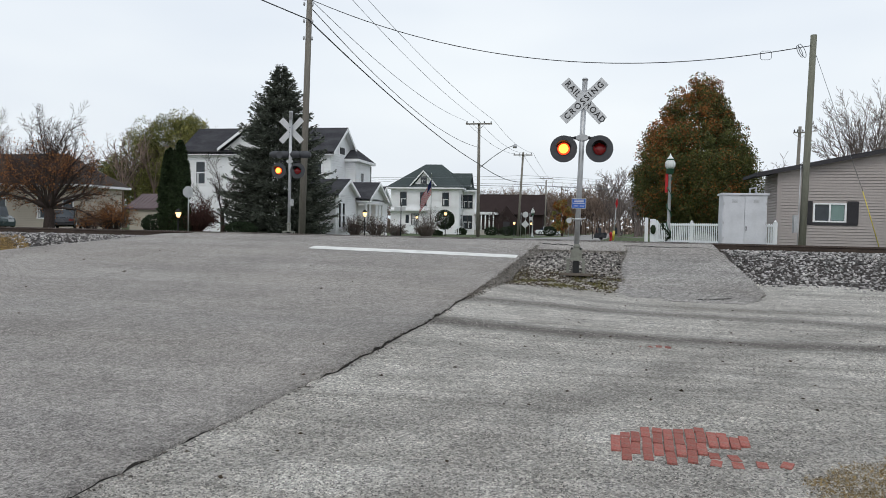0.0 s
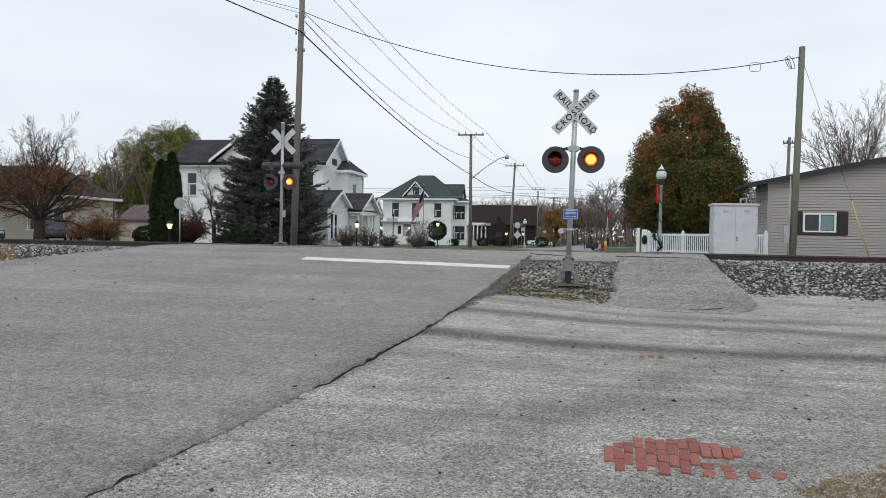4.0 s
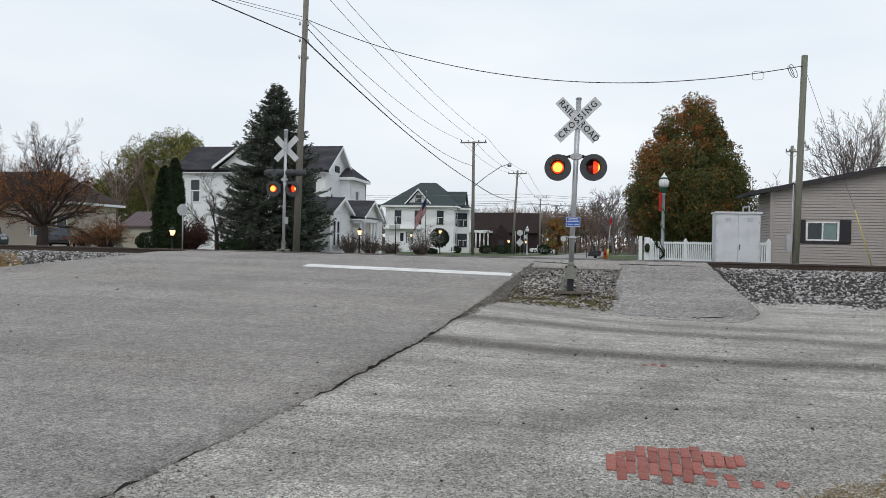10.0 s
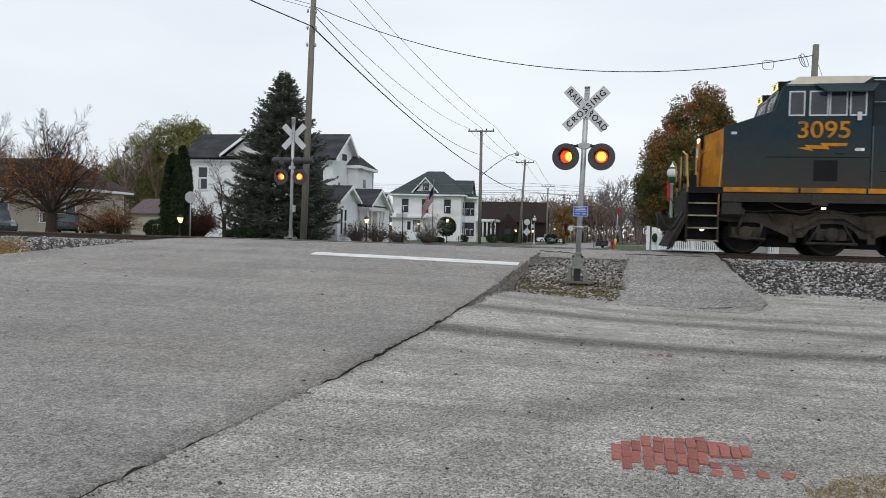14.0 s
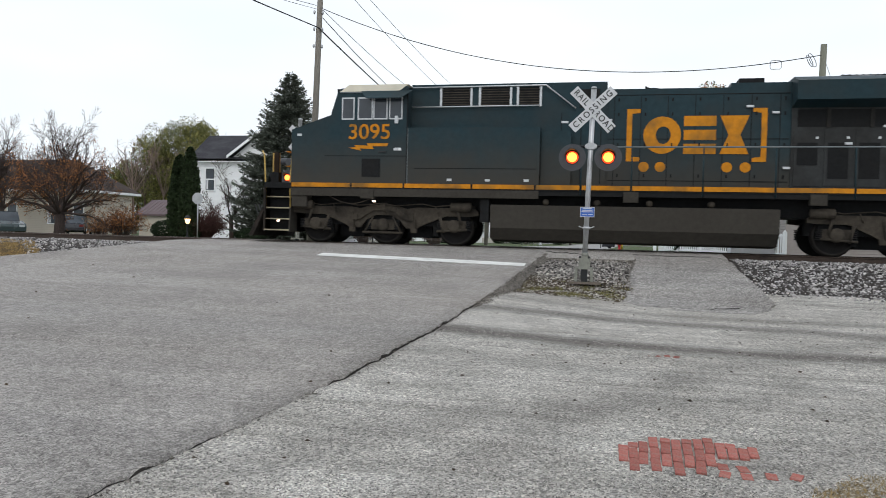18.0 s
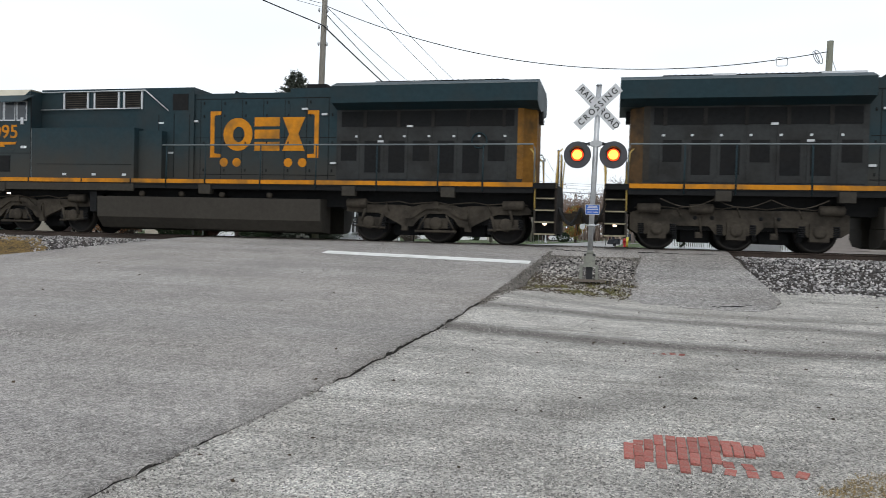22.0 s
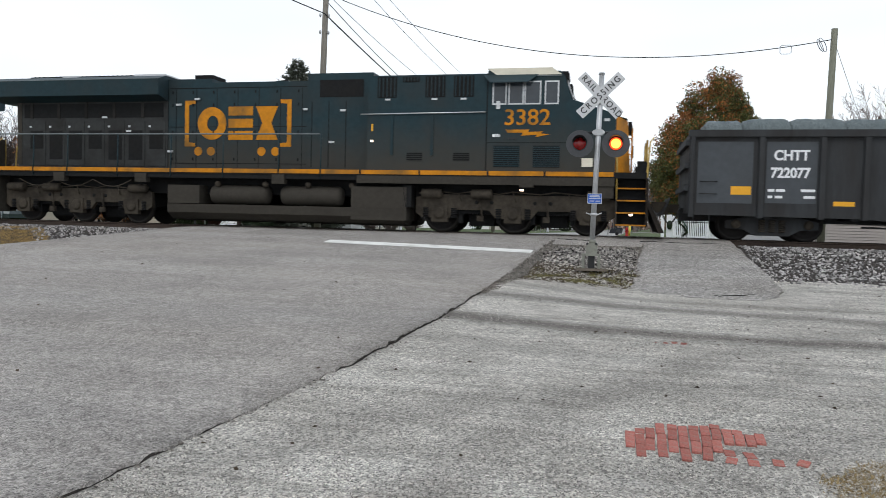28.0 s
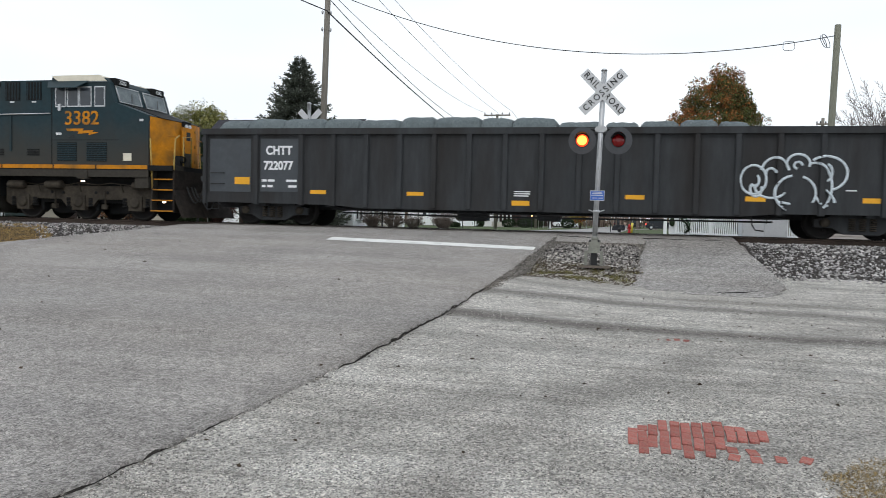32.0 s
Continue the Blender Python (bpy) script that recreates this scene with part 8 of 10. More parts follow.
def white_house_far():
    g = 0.35
    t = thing("house", "square white two-storey house with grey-green hip roof", "house", (0, 0, 0.4), "white houses")
    x0, x1, y0, y1, ze = -29.6, -19.4, 104.5, 114.5, 6.6
    wall_block("wall", t, x0, x1, y0, y1, g - 0.9, ze, M_WHITE)
    ups = [(-27.7, 4.1), (-24.7, 4.1), (-21.4, 4.1)]
    low = [(-27.1, 1.0), (-26.1, 1.2)]
    holes = [(x - 0.6 - x0, x + 0.6 - x0, z - 0.15, z + 2.0) for x, z in ups]
    clapboard(t, (x0, y0), (x1, y0), g, ze, 0.16, M_WHITE, holes)
    for x, z in ups:
        window(t, x, y0, z, 0.8, 1.8, "s", M_DARK)
    window(t, -25.9, y0, 1.2, 0.9, 1.6, "s", M_DARK)
    bx("side_door", M_TRIM, t, -27.5, -26.6, y0 - 0.05, y0, g + 0.2, 2.9, 0, "white door")
    bx("door_glass", M_GLASS, t, -27.3, -26.8, y0 - 0.07, y0 - 0.05, 1.5, 2.7)
    clapboard(t, (x1, y0), (x1, y1), g, ze, 0.16, M_WHITE, [])
    for y, z in ((106.2, 3.9), (106.2, 0.9)):
        window(t, x1, y, z, 0.7, 1.8, "e", M_DARK)
    # corner bay on the east side
    wall_block("bay_wall", t, x1, -17.6, 107.5, 112.0, g - 0.9, 6.4, M_WHITE)
    for x in (-19.0, -18.3):
        for z in (3.9, 0.9):
            window(t, x, 107.5, z, 0.55, 1.8, "s", M_DARK)
    hip_roof(t, x0, x1, y0, y1, ze + 0.1, 10.45, (-25.6, -23.1, 109.5), M_SHINGLEGREEN, 0.6)
    hip_roof(t, x1 - 1.0, -17.6, 107.0, 112.4, 6.5, 7.6, (-20.0, -19.6, 109.7), M_SHINGLEGREEN, 0.45)
    # dormers
    bm = bmesh.new()
    dx = -24.7
    prism(bm, [(dx - 1.6, 6.95), (dx, 8.9), (dx + 1.6, 6.95)], 104.6, 107.5, "y")
    part("dormer", bm, M_WHITE, t)
    for s in (-1, 1):
        bm = bmesh.new()
        prism(bm, [(dx + s * 1.95, 6.85), (dx, 9.0), (dx, 9.2), (dx + s * 1.95, 7.05)], 104.2, 108.0, "y")
        part("dormer_roof", bm, M_SHINGLEGREEN, t)
        bm = bmesh.new()
        prism(bm, [(dx + s * 2.0, 6.75), (dx, 8.95), (dx, 9.2), (dx + s * 2.0, 7.02)], 104.15, 104.2, "y")
        part("barge_board", bm, M_TRIM, t)
    window(t, dx, 104.6, 7.35, 0.7, 0.85, "s", M_DARK)
    bm = bmesh.new()
    prism(bm, [(107.4, 6.9), (109.0, 8.8), (110.6, 6.9)], -21.5, -18.6, "x")
    part("dormer", bm, M_WHITE, t)
    for s in (-1, 1):
        bm = bmesh.new()
        prism(bm, [(109 + s * 1.9, 6.75), (109, 8.9), (109, 9.1), (109 + s * 1.9, 6.95)], -22.5, -18.3, "x")
        part("dormer_roof", bm, M_SHINGLEGREEN, t)
    # ground-floor band and side porch
    bx("band_roof", M_TRIM, t, x0 - 0.1, -24.0, y0 - 0.7, y0, 3.25, 3.45)
    bx("porch_roof", M_TRIM, t, -17.7, -14.6, 107.3, 111.5, 3.0, 3.35, 0.02, "flat white porch roof")
    bx("porch_deck", M_CONCRETE, t, -17.6, -14.7, 107.4, 111.4, g - 0.8, g + 0.35)
    for k, x in enumerate((-17.2, -16.6, -16.0, -15.4, -14.8)):
        bm = bmesh.new()
        tube(bm, (x, 107.55, g + 0.35), (x, 107.55, 3.0), 0.12, 0.1, 10)
        part("porch_column", bm, M_TRIM, t, "white porch column")


def taupe_building():
    g = 0.85
    t = thing("siding_building", "low taupe lap-sided building with dark window shutters", "building", (0, 0, 0))
    xa, ya = 7.38, 33.0
    # the gable faces the track; eave at the west corner
    zc, slope = 4.1, 0.205
    L = 19.0
    prof = [(xa, g - 0.2), (xa, zc), (xa + L / 2, zc + slope * L / 2), (xa + L, zc), (xa + L, g - 0.2)]
    bm = bmesh.new()
    prism(bm, prof, ya, ya + 2.4, "y")
    part("wall", bm, M_TAN, t)
    rear = [(xa + 6, g - 0.2), (xa + 6, zc + slope * 6), (xa + L / 2, zc + slope * L / 2), (xa + L, zc), (xa + L, g - 0.2)]
    bm = bmesh.new()
    prism(bm, rear, ya + 2.4, ya + 11.0, "y")
    part("rear_wall", bm, M_TAN, t)
    # boards cut to the gable's slope
    bm = bmesh.new()
    k = g
    course = 0.118
    hole = (8.8, 10.35, 1.98, 2.95)
    while k < zc + slope * L / 2 - 0.05:
        top = k + course
        inset = max(0.0, (top - zc) / slope)
        spans = [(xa + inset, xa + L - inset)]
        if hole[2] < top - 0.01 and hole[3] > k + 0.01:
            spans = [(xa, hole[0]), (hole[1], xa + L)]
        for s0, s1 in spans:
            if s1 - s0 < 0.1:
                continue
            v = [bm.verts.new(p) for p in ((s0, ya - 0.036, k), (s1, ya - 0.036, k), (s1, ya - 0.01, top - 0.012), (s0, ya - 0.01, top - 0.012), (s0, ya, k), (s1, ya, k))]
            bm.faces.new((v[0], v[1], v[2], v[3]))
            bm.faces.new((v[4], v[5], v[1], v[0]))
        k += course
    tagged(part("siding_board", bm, M_TAN, t), kind="stuff")
    clapboard(t, (xa, ya + 2.4), (xa, ya), g, zc, course, M_TAN, gap=0.02)
    bx("corner_trim", M_TAN, t, xa - 0.035, xa + 0.1, ya - 0.045, ya + 0.02, g, zc - 0.02)
    for s in (0, 1):
        a = (xa - 0.9, zc - slope * 0.9) if s == 0 else (xa + L + 0.9, zc - slope * 0.9)
        r = (xa + L / 2, zc + slope * L / 2)
        bm = bmesh.new()
        prism(bm, [(a[0], a[1] + 0.02), (r[0], r[1] + 0.02), (r[0], r[1] + 0.16), (a[0], a[1] + 0.16)], ya - 0.35, ya + 2.7, "y")
        part("roof_slope", bm, M_SHINGLE, t)
        q = (xa + 5.8, zc + slope * 5.8) if s == 0 else a
        bm = bmesh.new()
        prism(bm, [(q[0], q[1] + 0.02), (r[0], r[1] + 0.02), (r[0], r[1] + 0.16), (q[0], q[1] + 0.16)], ya + 2.7, ya + 11.3, "y")
        part("roof_slope", bm, M_SHINGLE, t)
        bm = bmesh.new()
        prism(bm, [(a[0], a[1] - 0.02), (r[0], r[1] - 0.02), (r[0], r[1] + 0.14), (a[0], a[1] + 0.14)], ya - 0.39, ya - 0.35, "y")
        part("barge_board", bm, M_DARK, t, "dark brown roof trim")
    w = bx("window", M_GLASS, t, 8.8, 9.97, ya - 0.01, ya + 0.05, 2.12, 2.79, 0, "sliding window with a pale curtain")
    for x0, x1, z0, z1 in ((8.75, 10.02, 2.79, 2.85), (8.75, 10.02, 2.06, 2.12), (8.75, 8.82, 2.12, 2.79), (9.95, 10.02, 2.12, 2.79), (9.36, 9.42, 2.12, 2.79)):
        bx("window_frame", M_TRIM, w, x0, x1, ya - 0.06, ya - 0.005, z0, z1, 0.005)
    bx("curtain", M_CURTAIN, w, 9.45, 9.93, ya - 0.018, ya - 0.012, 2.14, 2.77)
    for x0, wide in ((8.5, 0.22), (10.05, 0.42)):
        sh = bx("shutter", M_DARK, t, x0, x0 + wide, ya - 0.07, ya - 0.02, 1.98, 2.93, 0.01, "dark brown louvred shutter")
        for k in range(9):
            bx("shutter_slat", M_DARK, sh, x0 + 0.04, x0 + wide - 0.04, ya - 0.08, ya - 0.068, 2.02 + k * 0.1, 2.08 + k * 0.1)
    bx("sill_panel", M_DARK, t, 8.55, 10.45, ya - 0.05, ya - 0.022, 1.94, 2.06)
    bm = bmesh.new()
    tube(bm, (13.0, ya + 1.0, 5.0), (13.0, ya + 1.0, 5.75), 0.06, 0.06, 8)
    tube(bm, (13.0, ya + 1.0, 5.75), (13.0, ya + 1.0, 5.95), 0.11, 0.11, 8)
    part("roof_vent", bm, M_DARK, t)


def cream_building():
    g = 0.7
    t = thing("long_building", "long cream-sided building with dark brown roof", "building", (0, 0, 0))
    x0, x1, y0, y1, ze = -66.0, -44.2, 57.0, 62.5, 4.5
    wall_block("wall", t, x0, x1, y0, y1, g - 0.2, ze, M_CREAM)
    wins = [(-52.5, 1.6), (-48.2, 1.6), (-45.6, 1.6)]
    clapboard(t, (x0, y0), (x1, y0), g, ze, 0.16, M_CREAM, [(x - 0.6 - x0, x + 0.6 - x0, z - 0.1, z + 1.9) for x, z in wins])
    for x, z in wins:
        window(t, x, y0, z, 0.95, 1.7, "s", M_TRIM)
    hip_roof(t, x0, x1, y0, y1, ze + 0.1, 7.5, (-62.5, -48.0, 59.75), M_DARKROOF, 0.6)
    g2 = thing("garage", "small white garage with a red metal roof", "garage", (0, 0, 0))
    wall_block("wall", g2, -39.2, -34.2, 56.5, 61.0, 0.5, 2.5, M_CREAM)
    for y, s in ((56.2, -1), (61.3, 1)):
        bm = bmesh.new()
        prism(bm, [(y, 2.45), (58.75, 3.75), (58.75, 3.9), (y, 2.6)], -39.5, -33.9, "x")
        part("roof_slope", bm, M_DULLRED, g2, "dull red metal roof")
    for k in range(14):
        bm = bmesh.new()
        x = -39.45 + k * 0.4
        prism(bm, [(56.2, 2.6), (58.75, 3.9), (58.75, 3.94), (56.2, 2.64)], x, x + 0.04, "x")
        part("roof_seam", bm, M_DULLRED, g2)
    bx("garage_door", M_CREAM, g2, -38.4, -36.0, 56.44, 56.5, 0.7, 2.3)


def brown_chapel():
    t = thing("brick_building", "dark brown brick building with steep roof behind the trees", "building", (0, 0, 0))
    wall_block("wall", t, -24.0, -9.9, 140, 150, 0.0, 4.2, M_BROWNBRICK)
    bm = bmesh.new()
    prism(bm, [(139.4, 4.0), (145, 8.0), (150.6, 4.0)], -24.3, -9.7, "x")
    part("roof", bm, M_BROWNBRICK, t)
    bm = bmesh.new()
    prism(bm, [(-18.6, 0.1), (-18.6, 3.0), (-16.6, 5.6), (-14.6, 3.0), (-14.6, 0.1)], 138.6, 140, "y")
    part("porch", bm, M_BROWNBRICK, t)
    bx("porch_door", M_DARK, t, -17.2, -16.0, 138.5, 138.6, 0.1, 2.6)


def picket_fence(name, pts, z, h, pitch, label, post_every=12, picket=0.06, split=True):
    t = thing(name, label, "fence", (0, 0, 0))
    a, b = Vector((*pts[0], 0)), Vector((*pts[1], 0))
    d = (b - a)
    L = d.length
    d.normalize()
    ang = math.degrees(math.atan2(d.y, d.x))
    bm = bmesh.new()
    box(bm, -picket / 2, picket / 2, -0.012, 0.012, 0.06, h)
    me = mesh_of("picket", bm, M_VINYL)
    bm = bmesh.new()
    box(bm, -0.065, 0.065, -0.065, 0.065, -0.1, h + 0.06)
    lathe(bm, [(0.085, h + 0.06), (0.085, h + 0.09), (0.01, h + 0.16)], 4)
    mp = mesh_of("post", bm, M_VINYL)
    n = int(L / pitch)
    for k in range(n):
        p = a + d * (pitch * (k + 0.5))
        gz = z(p.x, p.y)
        piece("picket", me, t, pose(p.x, p.y, gz, 0, 0, ang))
    for k in range(0, n + 1, post_every):
        p = a + d * min(L, pitch * k)
        piece("post", mp, t, pose(p.x, p.y, z(p.x, p.y), 0, 0, ang))
    p, q = a, b
    for zz in (0.2, h - 0.12):
        bm = bmesh.new()
        box(bm, 0, L, -0.03, 0.03, zz, zz + 0.09)
        r = part("rail", bm, M_VINYL, t)
        r.matrix_basis = pose(a.x, a.y, z(a.x, a.y), 0, 0, ang)
    return t


def ground_at(x, y):
    return lerp_table(GROUND, y)


def build_fences():
    picket_fence("picket_fence", ((3.0, 38.6), (7.32, 32.9)), lambda x, y: 0.85, 1.1, 0.125, "white vinyl picket fence beside the taupe building", 19, 0.06)
    picket_fence("picket_fence", ((-27.0, 96.0), (-17.5, 96.0)), lambda x, y: 0.42, 1.2, 0.3, "low white picket fence in front of the far house", 8, 0.14)
    t = thing("fence_gate_post", "white gate post with a dark wreath", "gate post", (2.8, 38.8, 0.85))
    bx("post", M_VINYL, t, -0.12, 0.14, -0.1, 0.1, -0.1, 1.3, 0.01)
    bm = bmesh.new()
    lathe(bm, [(0.05, 0), (0.13, 0.1), (0.15, 0.3), (0.06, 0.45)], 8, (0.02, -0.16, 0.55))
    part("wreath", bm, M_BOXWOOD, t, "dark evergreen wreath")
    t = thing("sign_pillar", "tall narrow white sign pillar behind the fence", "sign", (2.82, 44.0, 0.8))
    bx("pillar", M_VINYL, t, -0.08, 0.1, -0.08, 0.08, -0.1, 1.5, 0.02)


white_house_near()
white_house_far()
taupe_building()
cream_building()
brown_chapel()
build_fences()
# ---- trees and shrubs ----
def limbs(rnd, at, height, r0, spread, depth, twist=0.5, up=0.35, split=3, first=0.3):
    """Tapered branches as (a, b, ra, rb, level)."""
    out = []

    def grow(p, d, length, r, level):
        n = 3 if level < 2 else 2
        q = p
        for k in range(n):
            d = (d + Vector((rnd.uniform(-1, 1), rnd.uniform(-1, 1), rnd.uniform(-0.4, 1) * up)) * twist * 0.35).normalized()
            e = q + d * length / n
            ra, rb = r * (1 - 0.45 * k / n), r * (1 - 0.45 * (k + 1) / n)
            out.append((q.copy(), e.copy(), ra, rb, level))
            q = e
            if level < depth and k >= 0 and (level > 0 or k == n - 1):
                for _ in range(split if k == n - 1 else 1 + (level < 2)):
                    a = rnd.uniform(0, math.tau)
                    s = d.orthogonal().normalized()
                    s.rotate(Matrix.Rotation(a, 3, d))
                    nd = (d * (1 - spread * 0.5) + s * spread + Vector((0, 0, up * 0.5))).normalized()
                    grow(q.copy(), nd, length * rnd.uniform(0.5, 0.8), rb * rnd.uniform(0.5, 0.7), level + 1)

    grow(Vector(at), Vector((0, 0, 1)), height * first, r0, 0)
    top = max(b.z for _, b, *_ in out) - Vector(at).z
    k = height / top
    return [((a - Vector(at)) * k + Vector(at), (b - Vector(at)) * k + Vector(at), ra, rb, lv) for a, b, ra, rb, lv in out]


def limb_mesh(segs, lo, hi, min_r=0.0):
    verts, faces = [], []
    for a, b, ra, rb, lv in segs:
        if not lo <= lv <= hi:
            continue
        seg = 8 if lv == 0 else (5 if lv < 3 else 3)
        d = (b - a).normalized()
        s = d.orthogonal().normalized()
        t = d.cross(s)
        base = len(verts)
        for p, r in ((a, max(ra, min_r)), (b, max(rb, min_r))):
            verts += [p + (s * math.cos(k * math.tau / seg) + t * math.sin(k * math.tau / seg)) * r for k in range(seg)]
        faces += [(base + k, base + (k + 1) % seg, base + seg + (k + 1) % seg, base + seg + k) for k in range(seg)]
    return verts, faces


def raw_part(name, verts, faces, material, parent, label="", smooth=False, pick=None):
    me = bpy.data.meshes.new(name)
    me.from_pydata([tuple(v) for v in verts], [], faces)
    mats = material if isinstance(material, (list, tuple)) else (material,)
    for m in mats:
        me.materials.append(m)
    if pick is not None:
        me.polygons.foreach_set("material_index", pick)
    if smooth:
        me.polygons.foreach_set("use_smooth", [True] * len(me.polygons))
    ob = new(name, me)
    ob.parent = parent
    return tagged(ob, label)


def leaves(points, size, rnd, droop=0.0, aspect=0.6):
    """Folded leaf blades round the points: two triangles each."""
    n = len(points)
    p = np.asarray(points, float)
    d = rnd.normal(size=(n, 3))
    d[:, 2] -= droop
    d /= np.linalg.norm(d, axis=1)[:, None] + 1e-9
    e = np.cross(d, rnd.normal(size=(n, 3)))
    e /= np.linalg.norm(e, axis=1)[:, None] + 1e-9
    f = np.cross(d, e)
    s = size * rnd.uniform(0.6, 1.3, (n, 1))
    a, c = p, p + d * s
    b = p + d * s * 0.5 + e * s * aspect * 0.5 + f * s * 0.12
    g = p + d * s * 0.5 - e * s * aspect * 0.5 + f * s * 0.12
    v = np.stack([a, b, c, g], 1).reshape(-1, 3)
    i = 4 * np.arange(n)[:, None]
    faces = np.concatenate([i + [0, 1, 2], i + [0, 2, 3]], 1).reshape(-1, 3)
    return v.tolist(), faces.tolist()


def bare_tree(at, height, r0, seed, label, material, spread=0.75, depth=5, leaf=None, leaf_n=0, leaf_size=0.1, first=0.22, up=0.3, twigs=0.008):
    t = thing("tree", label, "tree", at)
    rnd = random.Random(seed)
    segs = limbs(rnd, (0, 0, -0.1), height, r0, spread, depth, 0.6, up, 3, first)
    raw_part("trunk", *limb_mesh(segs, 0, 0), material, t, smooth=True)
    raw_part("main_branching", *limb_mesh(segs, 1, 2), material, t, smooth=True)
    raw_part("fine_branching", *limb_mesh(segs, 3, 9, twigs), material, t)
    if leaf:
        r = np.random.RandomState(seed)
        ends = [b for a, b, ra, rb, lv in segs if lv >= 3]
        k = r.randint(0, len(ends), leaf_n)
        pts = np.array([tuple(e) for e in ends])[k] + r.normal(size=(leaf_n, 3)) * 0.12
        raw_part("crown", *leaves(pts, leaf_size, r, 0.6), leaf, t, "thin remaining leaves")
    return t


def crown_tree(at, height, trunk_h, rx, seed, label, mats, count, size, shape="egg", split=None, bark=None, clumps=170, gap=0.0):
    """Leafy crown of many clumps on a limbed trunk. mats: green and turning leaves."""
    t = thing("tree", label, "tree", at)
    rnd = random.Random(seed)
    segs = limbs(rnd, (0, 0, -0.1), height * (0.7 if shape == "pear" else 0.88), 0.2, 0.7, 3, 0.5, 0.5, 3, 0.3)
    raw_part("trunk", *limb_mesh(segs, 0, 0), bark or M_BARK, t, smooth=True)
    raw_part("main_branching", *limb_mesh(segs, 1, 3), bark or M_BARK, t)
    r = np.random.RandomState(seed)
    cz, hz = (height + trunk_h) / 2, (height - trunk_h) / 2
    cl = []
    while len(cl) < clumps:
        p = r.uniform(-1, 1, 3)
        if shape == "pear":
            w = lerp_table([(-1, 0.4), (-0.8, 0.8), (-0.5, 1.0), (-0.2, 0.97), (0.1, 0.86), (0.35, 0.7), (0.6, 0.52), (0.8, 0.35), (0.93, 0.2), (1, 0.08)], p[2]) * 0.92
            w *= 1 + 0.13 * noise.noise((p[0] * 1.8 + seed, p[1] * 1.8, p[2] * 2.6))
            d = math.hypot(p[0], p[1])
            if d > w or (d < w * 0.4 and p[2] < 0.6):
                continue
            cl.append((p[0] * rx + 0.08 * rx * max(0, p[2]), p[1] * rx, cz + p[2] * hz))
            continue
        q = np.linalg.norm(p)
        if q > 1 or q < 0.5:
            continue
        w = 1.0
        if shape == "egg":
            w = math.sqrt(max(0.02, 1 - max(0, (p[2] + 0.3) / 1.3) ** 2.0)) if p[2] > -0.3 else 1.0
            if abs(math.hypot(p[0], p[1])) > w:
                continue
        bump = 1 + 0.2 * noise.noise((p[0] * 2.2 + seed, p[1] * 2.2, p[2] * 2.2)) * 2
        cl.append((p[0] * rx * bump, p[1] * rx * bump, cz + p[2] * hz * (1 + 0.05 * bump)))
    cl = np.array(cl)
    k = r.randint(0, len(cl), count)
    rad = r.uniform(0.4, 0.8, len(cl)) * rx * (0.22 if shape == "pear" else 0.34)
    off = r.normal(size=(count, 3))
    off /= np.linalg.norm(off, axis=1)[:, None]
    off *= rad[k][:, None] * r.uniform(0.3, 1.0, (count, 1)) ** 0.5
    pts = cl[k] + off
    v, f = leaves(pts, size, r, 0.4, 0.8)
    pick = None
    if len(mats) > 1:
        turn = np.array([split(*c) for c in cl])
        turn = 1 / (1 + np.exp(-9 * (turn + r.normal(0, 0.12, len(cl)) - 0.42)))
        pick = np.repeat((r.uniform(size=count) < turn[k]).astype(int), 2)
    raw_part("crown", v, f, mats, t, "dense crown of leaves", pick=pick)
    return t


